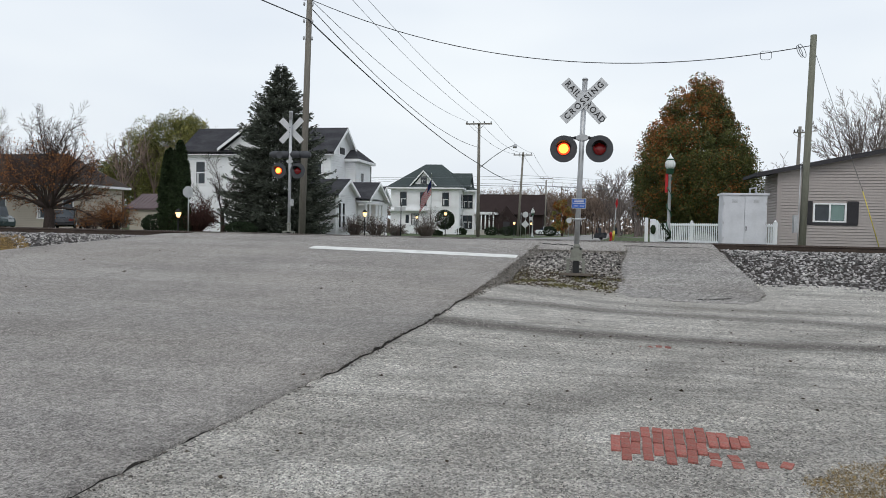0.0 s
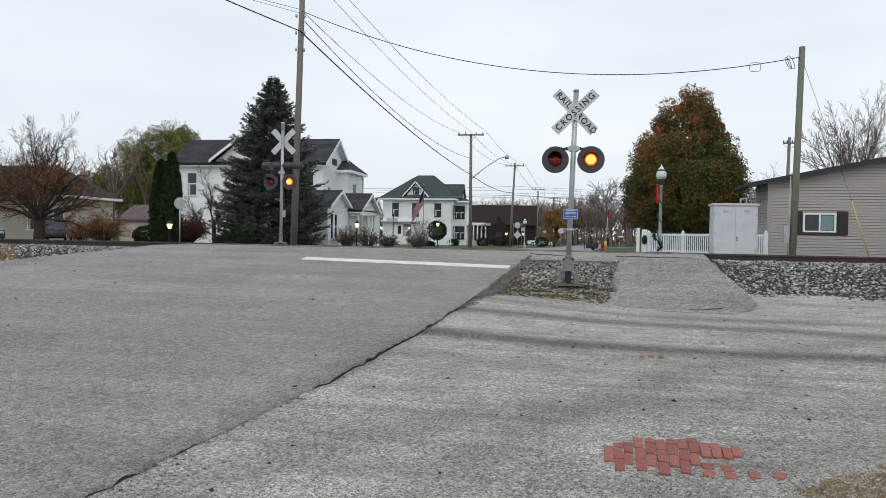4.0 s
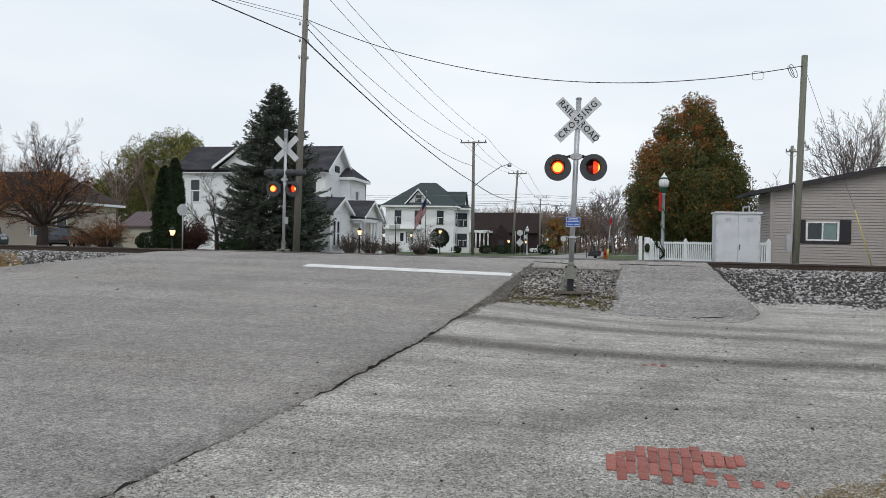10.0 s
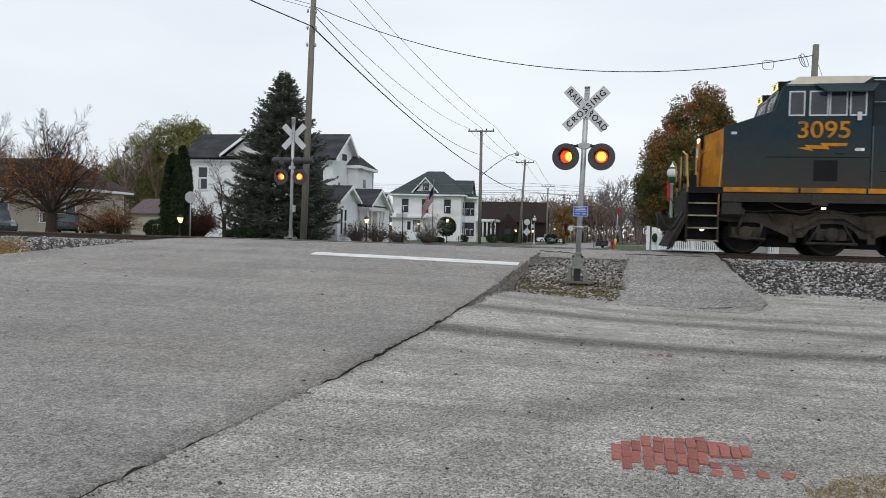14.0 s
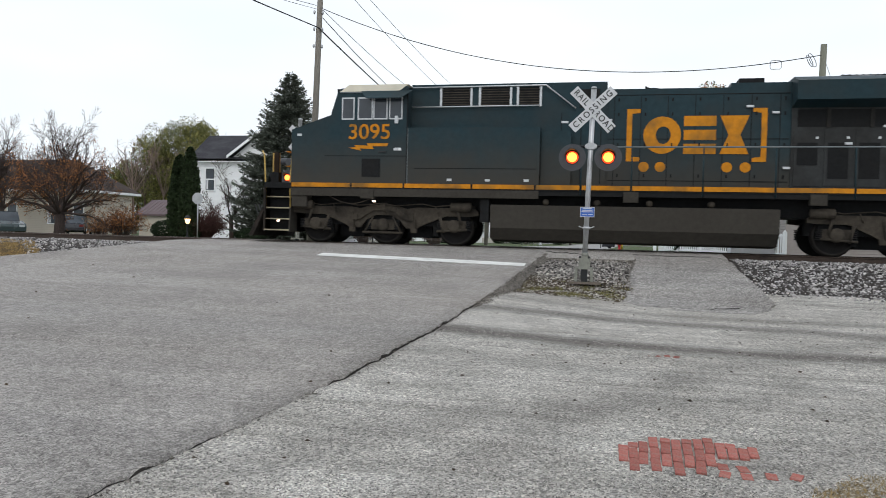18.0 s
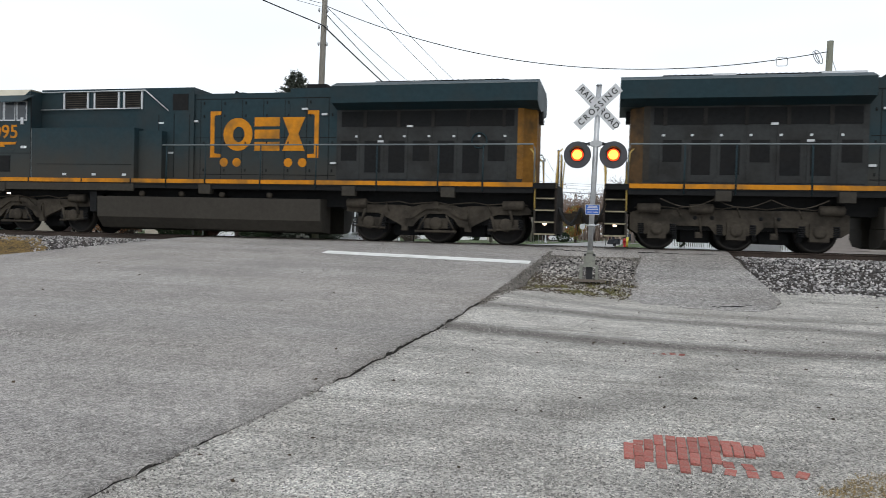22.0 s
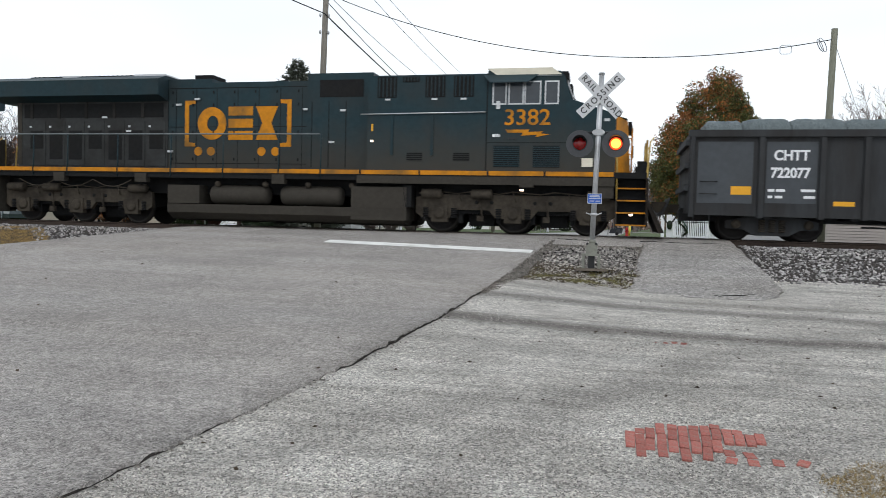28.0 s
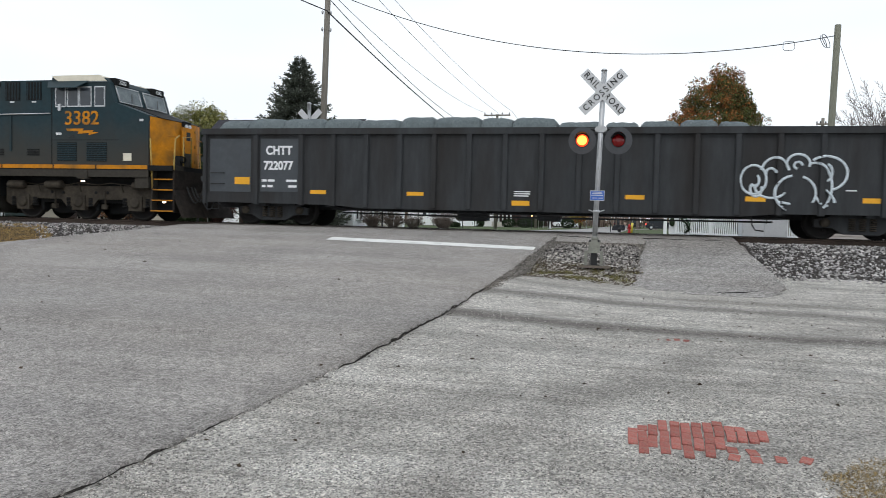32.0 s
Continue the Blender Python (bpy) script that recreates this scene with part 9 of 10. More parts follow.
def fan_tree(at, height, width, r0, seed, label, material, fork=0.25, tilt=(8, 48), mains=9, droop=0.0, wander=0.12, twig=0.012, leaf=None, leaf_n=0, leaf_size=0.1):
    """Bare tree: a short trunk, long limbs that fan out from the fork, side branches and twigs along them."""
    t = thing("tree", label, "tree", at)
    rnd = random.Random(seed)
    segs = []

    def limb(p, d, length, r, level):
        n = 7 if level == 1 else (5 if level == 2 else 3)
        for k in range(n):
            f = (k + 1) / n
            d = (d + Vector((rnd.gauss(0, wander), rnd.gauss(0, wander), rnd.gauss(0, wander) + (0.05 if level < 3 else 0.03) - droop * f))).normalized()
            q = p + d * length / n
            segs.append((p, q, r * (1 - 0.8 * k / n), r * (1 - 0.8 * (k + 1) / n), level))
            p = q
            if level < 4 and (k > 0 or level > 1):
                for _ in range(2 if level == 2 or (level == 1 and k > 1) else 1):
                    s = d.orthogonal().normalized()
                    s.rotate(Matrix.Rotation(rnd.uniform(0, math.tau), 3, d))
                    limb(p.copy(), (d + s * rnd.uniform(0.45, 0.9)).normalized(), length * rnd.uniform(0.28, 0.5) * (1.1 - 0.5 * f), max(r * (1 - 0.75 * f) * 0.48, twig), level + 1)

    top = Vector((rnd.uniform(-0.1, 0.1), 0, height * fork))
    segs.append((Vector((0, 0, -0.15)), top * 0.5, r0 * 1.25, r0, 0))
    segs.append((top * 0.5, top, r0, r0 * 0.9, 0))
    for k in range(mains):
        e = radians(tilt[0] + (tilt[1] - tilt[0]) * ((k + 0.5) / mains) ** 0.8)
        a = k * 2.4 + rnd.uniform(-0.3, 0.3)
        d = Vector((math.sin(e) * math.cos(a), math.sin(e) * math.sin(a), math.cos(e)))
        limb(top * rnd.uniform(0.72, 1.0), d, rnd.uniform(0.8, 0.98) / math.sqrt((math.sin(e) / (width * 0.5)) ** 2 + (math.cos(e) / (height * (1 - fork))) ** 2), r0 * rnd.uniform(0.3, 0.44), 1)
    raw_part("trunk", *limb_mesh(segs, 0, 0), material, t, smooth=True)
    raw_part("main_branching", *limb_mesh(segs, 1, 2, twig), material, t, smooth=True)
    raw_part("fine_branching", *limb_mesh(segs, 3, 9, twig), material, t)
    if leaf:
        r = np.random.RandomState(seed)
        ends = np.array([tuple(b) for a, b, ra, rb, lv in segs if lv >= 3])
        pts = ends[r.randint(0, len(ends), leaf_n)] + r.normal(size=(leaf_n, 3)) * 0.1
        raw_part("crown", *leaves(pts, leaf_size, r, 0.6), leaf, t, "thin remaining leaves")
    return t


def spruce(at, height, radius, seed):
    t = thing("spruce_tree", "tall dense dark grey-green spruce", "tree", at)
    bm = bmesh.new()
    tube(bm, (0, 0, -0.1), (0, 0, height * 0.96), 0.22, 0.02, 8)
    part("trunk", bm, M_BARK, t)
    r = np.random.RandomState(seed)
    tips, ways = [], []
    z = 0.3
    while z < height - 0.12:
        f = z / height
        R = radius * lerp_table([(0, 0.9), (0.1, 1.0), (0.3, 0.96), (0.5, 0.8), (0.7, 0.54), (0.85, 0.29), (0.95, 0.11), (1, 0.02)], f)
        n = int(7 + 9 * (1 - f))
        a0 = r.uniform(0, 6)
        for k in range(n):
            a = a0 + k * math.tau / n + r.uniform(-0.22, 0.22)
            L = R * r.uniform(0.72, 1.16) + 0.06
            d = np.array([math.cos(a), math.sin(a), 0])
            side = np.array([-d[1], d[0], 0])
            zb = z + r.uniform(-0.12, 0.12)
            dip = r.uniform(0.16, 0.3) - 0.3 * max(0.0, f - 0.5) / 0.5
            # a bough: sprays to both sides along it, denser towards its upturned tip
            for q in np.arange(0.25 if f < 0.7 else 0.05, 1.0, 0.11 / max(L, 0.3)):
                c = d * L * q + np.array([0, 0, zb - dip * L * q + 0.26 * L * q ** 3])
                wide = 0.42 * L * (1.02 - q) + 0.07
                for _ in range(int(7 + 22 * wide)):
                    w = r.uniform(-1, 1)
                    tips.append(c + side * w * wide + d * abs(w) * wide * 0.4 + np.array([0, 0, r.uniform(-0.07, 0.06) - 0.12 * abs(w) * wide]))
                    ways.append(d * 0.75 + side * w * 0.8 + r.normal(size=3) * 0.3 + np.array([0, 0, 0.12]))
        z += 0.15 + 0.13 * (1 - f)
    p, d = np.array(tips), np.array(ways)
    d /= np.linalg.norm(d, axis=1)[:, None]
    e = np.cross(d, r.normal(size=d.shape))
    e /= np.linalg.norm(e, axis=1)[:, None]
    size = 0.2 * r.uniform(0.6, 1.3, (len(p), 1))
    v = np.stack([p, p + d * size * 0.5 + e * size * 0.13, p + d * size, p + d * size * 0.5 - e * size * 0.13], 1).reshape(-1, 3)
    fc = [(4 * i, 4 * i + 1, 4 * i + 2, 4 * i + 3) for i in range(len(p))]
    raw_part("needle_crown", v.tolist(), fc, M_NEEDLE, t, "layered needle boughs")


def shrub(name, at, r, h, seed, material, count, size, label, shape="ball"):
    t = thing(name, label, "shrub", at)
    rs = np.random.RandomState(seed)
    d = rs.normal(size=(count, 3))
    d /= np.linalg.norm(d, axis=1)[:, None]
    d *= (rs.uniform(0.55, 1, (count, 1)) ** 0.4)
    pts = d * np.array([r, r, h / 2]) + np.array([0, 0, h / 2])
    if shape == "column":
        z = rs.uniform(0.02, 1, count)
        a = rs.uniform(0, math.tau, count)
        rad = r * np.minimum(1, np.sqrt(np.maximum(0, (1 - z) * 2.2))) * rs.uniform(0.75, 1.05, count) * (1 + 0.1 * np.sin(a * 3 + z * 9))
        pts = np.stack([rad * np.cos(a), rad * np.sin(a), z * h], 1)
    pts[:, 2] = np.maximum(pts[:, 2], 0.03)
    v, f = leaves(pts, size, rs, -0.3 if shape == "column" else 0.1, 0.6)
    raw_part("foliage", v, f, material, t)
    bm = bmesh.new()
    for k in range(5):
        a = k * 1.3
        tube(bm, (0, 0, -0.05), (r * 0.4 * math.cos(a), r * 0.4 * math.sin(a), h * 0.6), 0.025, 0.01, 5)
    part("stem_cluster", bm, M_BARK, t)
    return t


def twig_bush(at, r, h, seed, material, label, n=60, leaf=None, leaf_n=0):
    t = thing("bare_shrub", label, "shrub", at)
    rnd = random.Random(seed)
    segs = []
    for k in range(n):
        a, e = rnd.uniform(0, math.tau), rnd.uniform(0.1, 1) ** 0.6
        p = Vector((0.15 * math.cos(a), 0.15 * math.sin(a), -0.03))
        tip = Vector((r * e * math.cos(a), r * e * math.sin(a), h * rnd.uniform(0.35, 1) * (1 - 0.55 * e * e)))
        mid = p.lerp(tip, 0.5) + Vector((0, 0, 0.12 * h))
        segs += [(p, mid, 0.016, 0.011, 3), (mid, tip, 0.011, 0.006, 3)]
        for _ in range(6):
            q = p.lerp(mid, rnd.uniform(0.5, 1)) if rnd.random() < 0.3 else mid.lerp(tip, rnd.random())
            segs.append((q, q + Vector((rnd.uniform(-1, 1), rnd.uniform(-1, 1), rnd.uniform(0, 1))) * 0.22 * r, 0.007, 0.005, 3))
    raw_part("stem_tangle", *limb_mesh(segs, 0, 9), material, t)
    if leaf:
        rs = np.random.RandomState(seed)
        ends = np.array([tuple(b) for a, b, *_ in segs])
        pts = ends[rs.randint(0, len(ends), leaf_n)] + rs.normal(size=(leaf_n, 3)) * 0.08
        raw_part("foliage", *leaves(pts, 0.09, rs, 0.3), leaf, t)


def far_woods(name, x0, x1, y0, y1, n, hmin, hmax, seed, material, label):
    """Distant bare trees: trunks and fans of branches in one mass."""
    rnd = random.Random(seed)
    segs = []
    for _ in range(n):
        x, y = rnd.uniform(x0, x1), rnd.uniform(y0, y1)
        h = rnd.uniform(hmin, hmax)
        g = lerp_table(GROUND, y)
        b = Vector((x, y, g))
        top = b + Vector((rnd.uniform(-0.4, 0.4), 0, h * 0.35))
        segs.append((b - Vector((0, 0, 0.3)), top, 0.16, 0.1, 3))
        for _ in range(9):
            a = rnd.uniform(0, math.tau)
            e = top + Vector((math.cos(a) * h * rnd.uniform(0.08, 0.3), math.sin(a) * h * 0.15, h * rnd.uniform(0.2, 0.5)))
            segs.append((top, e, 0.07, 0.04, 3))
            for _ in range(7):
                q = top.lerp(e, rnd.uniform(0.35, 1))
                f = q + Vector((rnd.uniform(-1, 1) * h * 0.1, rnd.uniform(-1, 1) * h * 0.06, rnd.uniform(0.02, 0.16) * h))
                segs.append((q, f, 0.035, 0.02, 3))
                for _ in range(2):
                    w = q.lerp(f, rnd.uniform(0.4, 1))
                    segs.append((w, w + Vector((rnd.uniform(-1, 1), rnd.uniform(-1, 1), rnd.uniform(0, 1))) * h * 0.06, 0.02, 0.014, 3))
    v, f = limb_mesh(segs, 0, 9)
    me = bpy.data.meshes.new(name)
    me.from_pydata([tuple(p) for p in v], [], f)
    me.materials.append(material)
    return tagged(new(name, me), label, "trees", kind="stuff")


def build_plants():
    spruce((-19.0, 42.2, 0.8), 10.4, 3.2, 7)

    def turning(x, y, z):
        return 0.3 * max(0.0, min(1.0, (z - 6.0) / 4.0)) + 0.2 * max(0.0, min(1.0, (-x - 0.4) / 1.8)) * min(1.0, max(0.0, (z - 3.5) / 2.0)) + 0.13 + 0.28 * noise.noise((x * 0.9, y * 0.9, z * 0.9))
    crown_tree((5.95, 50.0, 0.75), 10.8, 1.0, 4.2, 17, "broad maple turning orange at the top over green", (M_MAPLEG, M_MAPLEO), 175000, 0.115, "pear", turning, clumps=760)
    crown_tree((-48.6, 79.0, 0.6), 13.6, 2.0, 5.0, 31, "fading yellow-green tree with loose branches", (M_WILLOW, M_MAPLEG), 46000, 0.16, "round", lambda x, y, z: 0.35, clumps=190)
    crown_tree((-56.0, 83.0, 0.6), 11.2, 1.5, 4.6, 33, "dull green tree behind the buildings", (M_MAPLEG, M_WILLOW), 32000, 0.17, "round", lambda x, y, z: 0.3, clumps=140)
    bare_tree((-46.2, 76.0, 0.6), 14.6, 0.22, 40, "slender half-bare tree with a few yellow leaves", M_BARKGREY, 0.6, 5, M_WILLOW, 6000, 0.24, 0.25, 0.5)
    fan_tree((-33.7, 40.4, 0.78), 6.2, 8.5, 0.3, 5, "spreading bare tree with drooping dry brown leaves", M_BARK, 0.26, (14, 84), 15, 0.05, 0.15, 0.006, M_BROWNLEAF, 4800, 0.1)
    fan_tree((-43.4, 52.0, 0.7), 10.0, 9.5, 0.28, 6, "tall bare tree behind the parked cars", M_BARK, 0.22, (5, 66), 19, 0.0, 0.1, 0.009)
    fan_tree((-50.4, 53.5, 0.7), 9.8, 8.5, 0.26, 9, "bare tree in front of the long building", M_BARK, 0.22, (5, 66), 17, 0.0, 0.1, 0.009)
    fan_tree((-22.7, 42.1, 0.8), 5.0, 4.6, 0.13, 14, "small bare ornamental tree", M_BARK, 0.28, (8, 65), 6, 0.0, 0.16, 0.007)
    fan_tree((21.6, 68.0, 0.65), 14.6, 9.0, 0.26, 22, "large bare tree rising behind the taupe building", M_BARKGREY, 0.34, (3, 56), 16, -0.01, 0.06, 0.011)
    fan_tree((28.6, 70.0, 0.65), 13.6, 8.0, 0.24, 23, "large bare tree rising behind the taupe building", M_BARKGREY, 0.34, (3, 56), 16, -0.01, 0.06, 0.011)
    bare_tree((12.0, 62.0, 0.65), 7.2, 0.15, 24, "small bare tree behind the taupe building", M_BARKGREY, 0.8, 4, None, 0, 0.1, 0.25, 0.4, 0.012)
    bare_tree((3.9, 132.0, 0.3), 12.5, 0.24, 25, "grey bare tree beside the far street", M_BARKGREY, 0.55, 5, None, 0, 0.1, 0.2, 0.7, 0.02)
    bare_tree((6.6, 126.0, 0.3), 10.5, 0.22, 26, "grey bare tree beside the far street", M_BARKGREY, 0.55, 5, None, 0, 0.1, 0.2, 0.7, 0.02)
    bare_tree((-3.6, 175.0, 0.2), 12.0, 0.25, 27, "dark bare tree at the street's far end", M_BARK, 0.8, 5, None, 0, 0.1, 0.22, 0.35, 0.025)
    bare_tree((1.0, 200.0, 0.1), 12.5, 0.25, 28, "dark bare tree at the street's far end", M_BARK, 0.85, 5, None, 0, 0.1, 0.22, 0.35, 0.025)
    bare_tree((-13.6, 104.6, 0.35), 4.2, 0.09, 29, "small bare tree beside the white porch", M_BARK, 0.8, 4, None, 0, 0.1, 0.3, 0.5, 0.015)
    crown_tree((-5.0, 112.0, 0.35), 5.4, 0.6, 1.65, 35, "small orange-brown autumn tree", (M_MAPLEO, M_WILLOW), 5200, 0.22, "egg", lambda x, y, z: 0.4, clumps=60)
    for k, (x, y, h, r) in enumerate(((-22.95, 36.6, 4.6, 0.5), (-22.0, 36.1, 4.95, 0.46))):
        shrub("arborvitae", (x, y, 0.85), r, h, 50 + k, M_CEDAR, 9000, 0.16, "tall narrow dark green arborvitae", "column")
    shrub("clipped_shrub", (-15.1, 73.5, 1.25), 1.0, 1.95, 60, M_BOXWOOD, 5200, 0.13, "round clipped dark green shrub on a short stem")
    shrub("hedge_shrub", (-24.3, 37.5, 0.83), 0.8, 1.1, 61, M_BOXWOOD, 2600, 0.12, "low dark green hedge bush")
    shrub("low_shrub", (-19.6, 38.4, 0.83), 0.9, 0.75, 62, M_BOXWOOD, 2200, 0.12, "low mounded dark shrub")
    twig_bush((-21.5, 36.9, 0.85), 1.3, 2.1, 64, M_REDLEAF, "twiggy dark reddish shrub", 240, M_REDLEAF, 4200)
    twig_bush((-29.7, 41.0, 0.8), 1.7, 2.4, 65, M_BARK, "wide bare shrub with dry brown leaves", 120, M_BROWNLEAF, 2600)
    twig_bush((-31.6, 41.5, 0.8), 1.0, 1.5, 66, M_BARK, "bare shrub with dry brown leaves", 60, M_BROWNLEAF, 900)
    for k, (x, y, r, h) in enumerate(((-15.6, 46.5, 1.0, 1.7), (-14.5, 47.5, 1.1, 1.6), (-13.5, 49.0, 0.9, 1.2), (-12.2, 52.0, 0.9, 1.2))):
        twig_bush((x, y, 0.78), r, h, 70 + k, M_BARKGREY, "tangled bare brown shrub by the porch", 120, M_LEAFDARK, 300)
    twig_bush((-13.3, 58.5, 0.7), 1.3, 2.9, 75, M_BARKGREY, "pale twiggy ornamental shrub", 90, M_LETTER, 500)
    for k, (x, y, r, h) in enumerate(((-14.0, 100.0, 1.0, 1.2), (-12.0, 101.5, 1.2, 1.3), (-18.2, 100.0, 0.8, 0.9), (-11.3, 110.0, 1.3, 1.6), (-6.6, 108.0, 1.0, 1.5), (-15.5, 72.0, 0.5, 0.5))):
        shrub("low_shrub", (x, y, ground_at(x, y) - 0.02), r, h, 80 + k, M_BOXWOOD, 1500, 0.16, "low dark evergreen shrub")
    for k, (x, y, r, h) in enumerate(((4.4, 45.0, 0.9, 1.3), (5.4, 44.0, 0.8, 1.1), (7.0, 44.5, 0.9, 1.4))):
        shrub("low_shrub", (x, y, 0.78), r, h, 90 + k, M_CEDAR, 1500, 0.14, "low grey-green shrub behind the fence")
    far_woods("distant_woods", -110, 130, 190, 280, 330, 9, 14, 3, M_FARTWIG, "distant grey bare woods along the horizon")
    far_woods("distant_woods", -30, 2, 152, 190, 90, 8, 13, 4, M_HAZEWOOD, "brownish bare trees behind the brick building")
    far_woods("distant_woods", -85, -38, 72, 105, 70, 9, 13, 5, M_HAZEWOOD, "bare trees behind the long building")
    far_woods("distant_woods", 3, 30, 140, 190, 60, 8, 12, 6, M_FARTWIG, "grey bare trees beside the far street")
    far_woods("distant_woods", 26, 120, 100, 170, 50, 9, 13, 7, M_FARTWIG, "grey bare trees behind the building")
    rs = np.random.RandomState(77)
    pts = np.stack([rs.uniform(-130, 150, 9000), rs.uniform(230, 300, 9000), np.abs(rs.normal(0, 2.2, 9000))], 1)
    v, f = leaves(pts, 1.6, rs)
    me = bpy.data.meshes.new("distant_scrub")
    me.from_pydata(v, [], f)
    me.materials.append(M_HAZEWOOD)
    tagged(new("distant_scrub", me), "low brown scrub closing the horizon", "scrub", kind="stuff")


build_plants()
# ---- street things ----
def acorn_lamp(at, h, label, banner=False, lit=False, scale=1.0):
    t = thing("street_lamp", label, "street lamp", at, "acorn street lamps")
    bm = bmesh.new()
    lathe(bm, [(0.17, 0), (0.17, 0.12), (0.11, 0.2), (0.1, 0.5), (0.075, 0.6), (0.06, h - 0.35), (0.09, h - 0.32), (0.06, h - 0.25)], 12)
    part("post", bm, M_GALV if not lit else M_BLACK, t)
    bm = bmesh.new()
    lathe(bm, [(0.06, h - 0.25), (0.16, h - 0.2), (0.16, h - 0.02), (0.19, h)], 14)
    part("collar", bm, M_GREEN if not lit else M_BLACK, t, "dark green lamp collar")
    bm = bmesh.new()
    lathe(bm, [(0.15, h), (0.215, h + 0.12), (0.215, h + 0.28), (0.15, h + 0.38), (0.17, h + 0.42), (0.08, h + 0.52), (0.03, h + 0.6), (0.01, h + 0.68)], 16)
    globe = part("globe", bm, M_GLOBE if not lit else M_WARMLAMP, t, "acorn-shaped globe")
    bm = bmesh.new()
    lathe(bm, [(0.155, h + 0.375), (0.178, h + 0.39), (0.178, h + 0.425), (0.155, h + 0.44)], 16)
    part("waist_band", bm, M_GREEN, globe, "dark green band")
    for k in range(12):
        bm = bmesh.new()
        a = k * math.tau / 12
        pipe(bm, [((r + 0.004) * math.cos(a), (r + 0.004) * math.sin(a), h + z) for r, z in ((0.155, 0.01), (0.215, 0.12), (0.215, 0.28), (0.155, 0.37))], 0.006, 4)
        part("globe_rib", bm, M_GALV, globe)
    if banner:
        bm = bmesh.new()
        box(bm, -0.19, -0.08, -0.02, 0.02, h - 1.05, h - 0.22)
        part("banner", bm, M_REDCLOTH, t, "narrow red banner")
        bm = bmesh.new()
        rings = []
        for k in range(43):
            a, z = k * 0.5, h - 0.4 - k * 0.066
            c = Vector((0.09 * math.cos(a), 0.09 * math.sin(a), z))
            out = Vector((math.cos(a), math.sin(a), 0))
            r = 0.04 + 0.012 * math.sin(k * 2.3)
            rings.append([bm.verts.new(c + (out * math.cos(b * 1.2566) + Vector((0, 0, 1)) * math.sin(b * 1.2566)) * r) for b in range(5)])
        for a, b in zip(rings, rings[1:]):
            for k in range(5):
                bm.faces.new((a[k], a[(k + 1) % 5], b[(k + 1) % 5], b[k]))
        part("garland", bm, M_GREEN, t, "green garland wound round the post")
        bm = bmesh.new()
        rnd = random.Random(4)
        for _ in range(150):
            a, z = rnd.uniform(0, math.tau), rnd.uniform(0, 1)
            c = Vector((-0.12 + 0.16 * math.sin(z * 5), -0.1, 0.25 + 0.75 * z))
            q = c + Vector((math.cos(a), math.sin(a), rnd.uniform(-1, 1))) * 0.1
            tube(bm, c, q, 0.025, 0.006, 4)
        part("planter_wreath", bm, M_BOXWOOD, t, "dark evergreen garland spray")
    return t


def yard_lamp(at, h, label):
    t = thing("yard_lamp", label, "lamp", at, "lit yard lamps")
    bm = bmesh.new()
    lathe(bm, [(0.09, 0), (0.05, 0.1), (0.04, h - 0.3), (0.08, h - 0.26)], 10)
    part("post", bm, M_BLACK, t)
    bm = bmesh.new()
    lathe(bm, [(0.07, h - 0.26), (0.15, h - 0.02), (0.1, h + 0.08)], 10)
    part("lantern", bm, M_WARMLAMP, t, "warm glowing lantern glass")
    bm = bmesh.new()
    lathe(bm, [(0.17, h), (0.13, h + 0.1), (0.02, h + 0.2)], 10)
    part("lantern_cap", bm, M_BLACK, t)


def flag():
    t = thing("flagpole", "grey flagpole with a striped flag hanging from it", "flagpole", (-18.7, 83.0, 0.5))
    bm = bmesh.new()
    lathe(bm, [(0.06, 0), (0.03, 7.0), (0.07, 7.05), (0.03, 7.15)], 8)
    part("pole", bm, M_GALV, t)
    for k in range(13):
        bm = bmesh.new()
        n = 8
        for j in range(n):
            def P(f, s):
                x = 0.05 - 1.15 * f - 0.3 * s * f
                z = 6.5 - s * 1.7 - f * 2.1 - 0.25 * f * s
                return (x, -0.1 * math.sin(f * 7), z)
            a, b = j / n, (j + 1) / n
            if k < 7 and b <= 0.4:
                continue
            quad(bm, P(a, k / 13), P(b, k / 13), P(b, (k + 1) / 13), P(a, (k + 1) / 13))
        bmesh.ops.solidify(bm, geom=bm.faces[:], thickness=0.01)
        part("flag_stripe", bm, M_REDCLOTH if k % 2 == 0 else M_SIGNWHITE, t, "red stripe" if k % 2 == 0 else "white stripe")
    bm = bmesh.new()
    for j in range(4):
        def P(f, s):
            return (0.05 - 1.15 * f - 0.3 * s * f, -0.1 * math.sin(f * 7), 6.5 - s * 1.7 - f * 2.1 - 0.25 * f * s)
        a, b = j / 8, min(0.4, (j + 1) / 8)
        quad(bm, P(a, 0), P(b, 0), P(b, 7 / 13), P(a, 7 / 13))
    bmesh.ops.solidify(bm, geom=bm.faces[:], thickness=0.01)
    part("flag_canton", bm, M_NAVY, t, "navy corner of the flag")


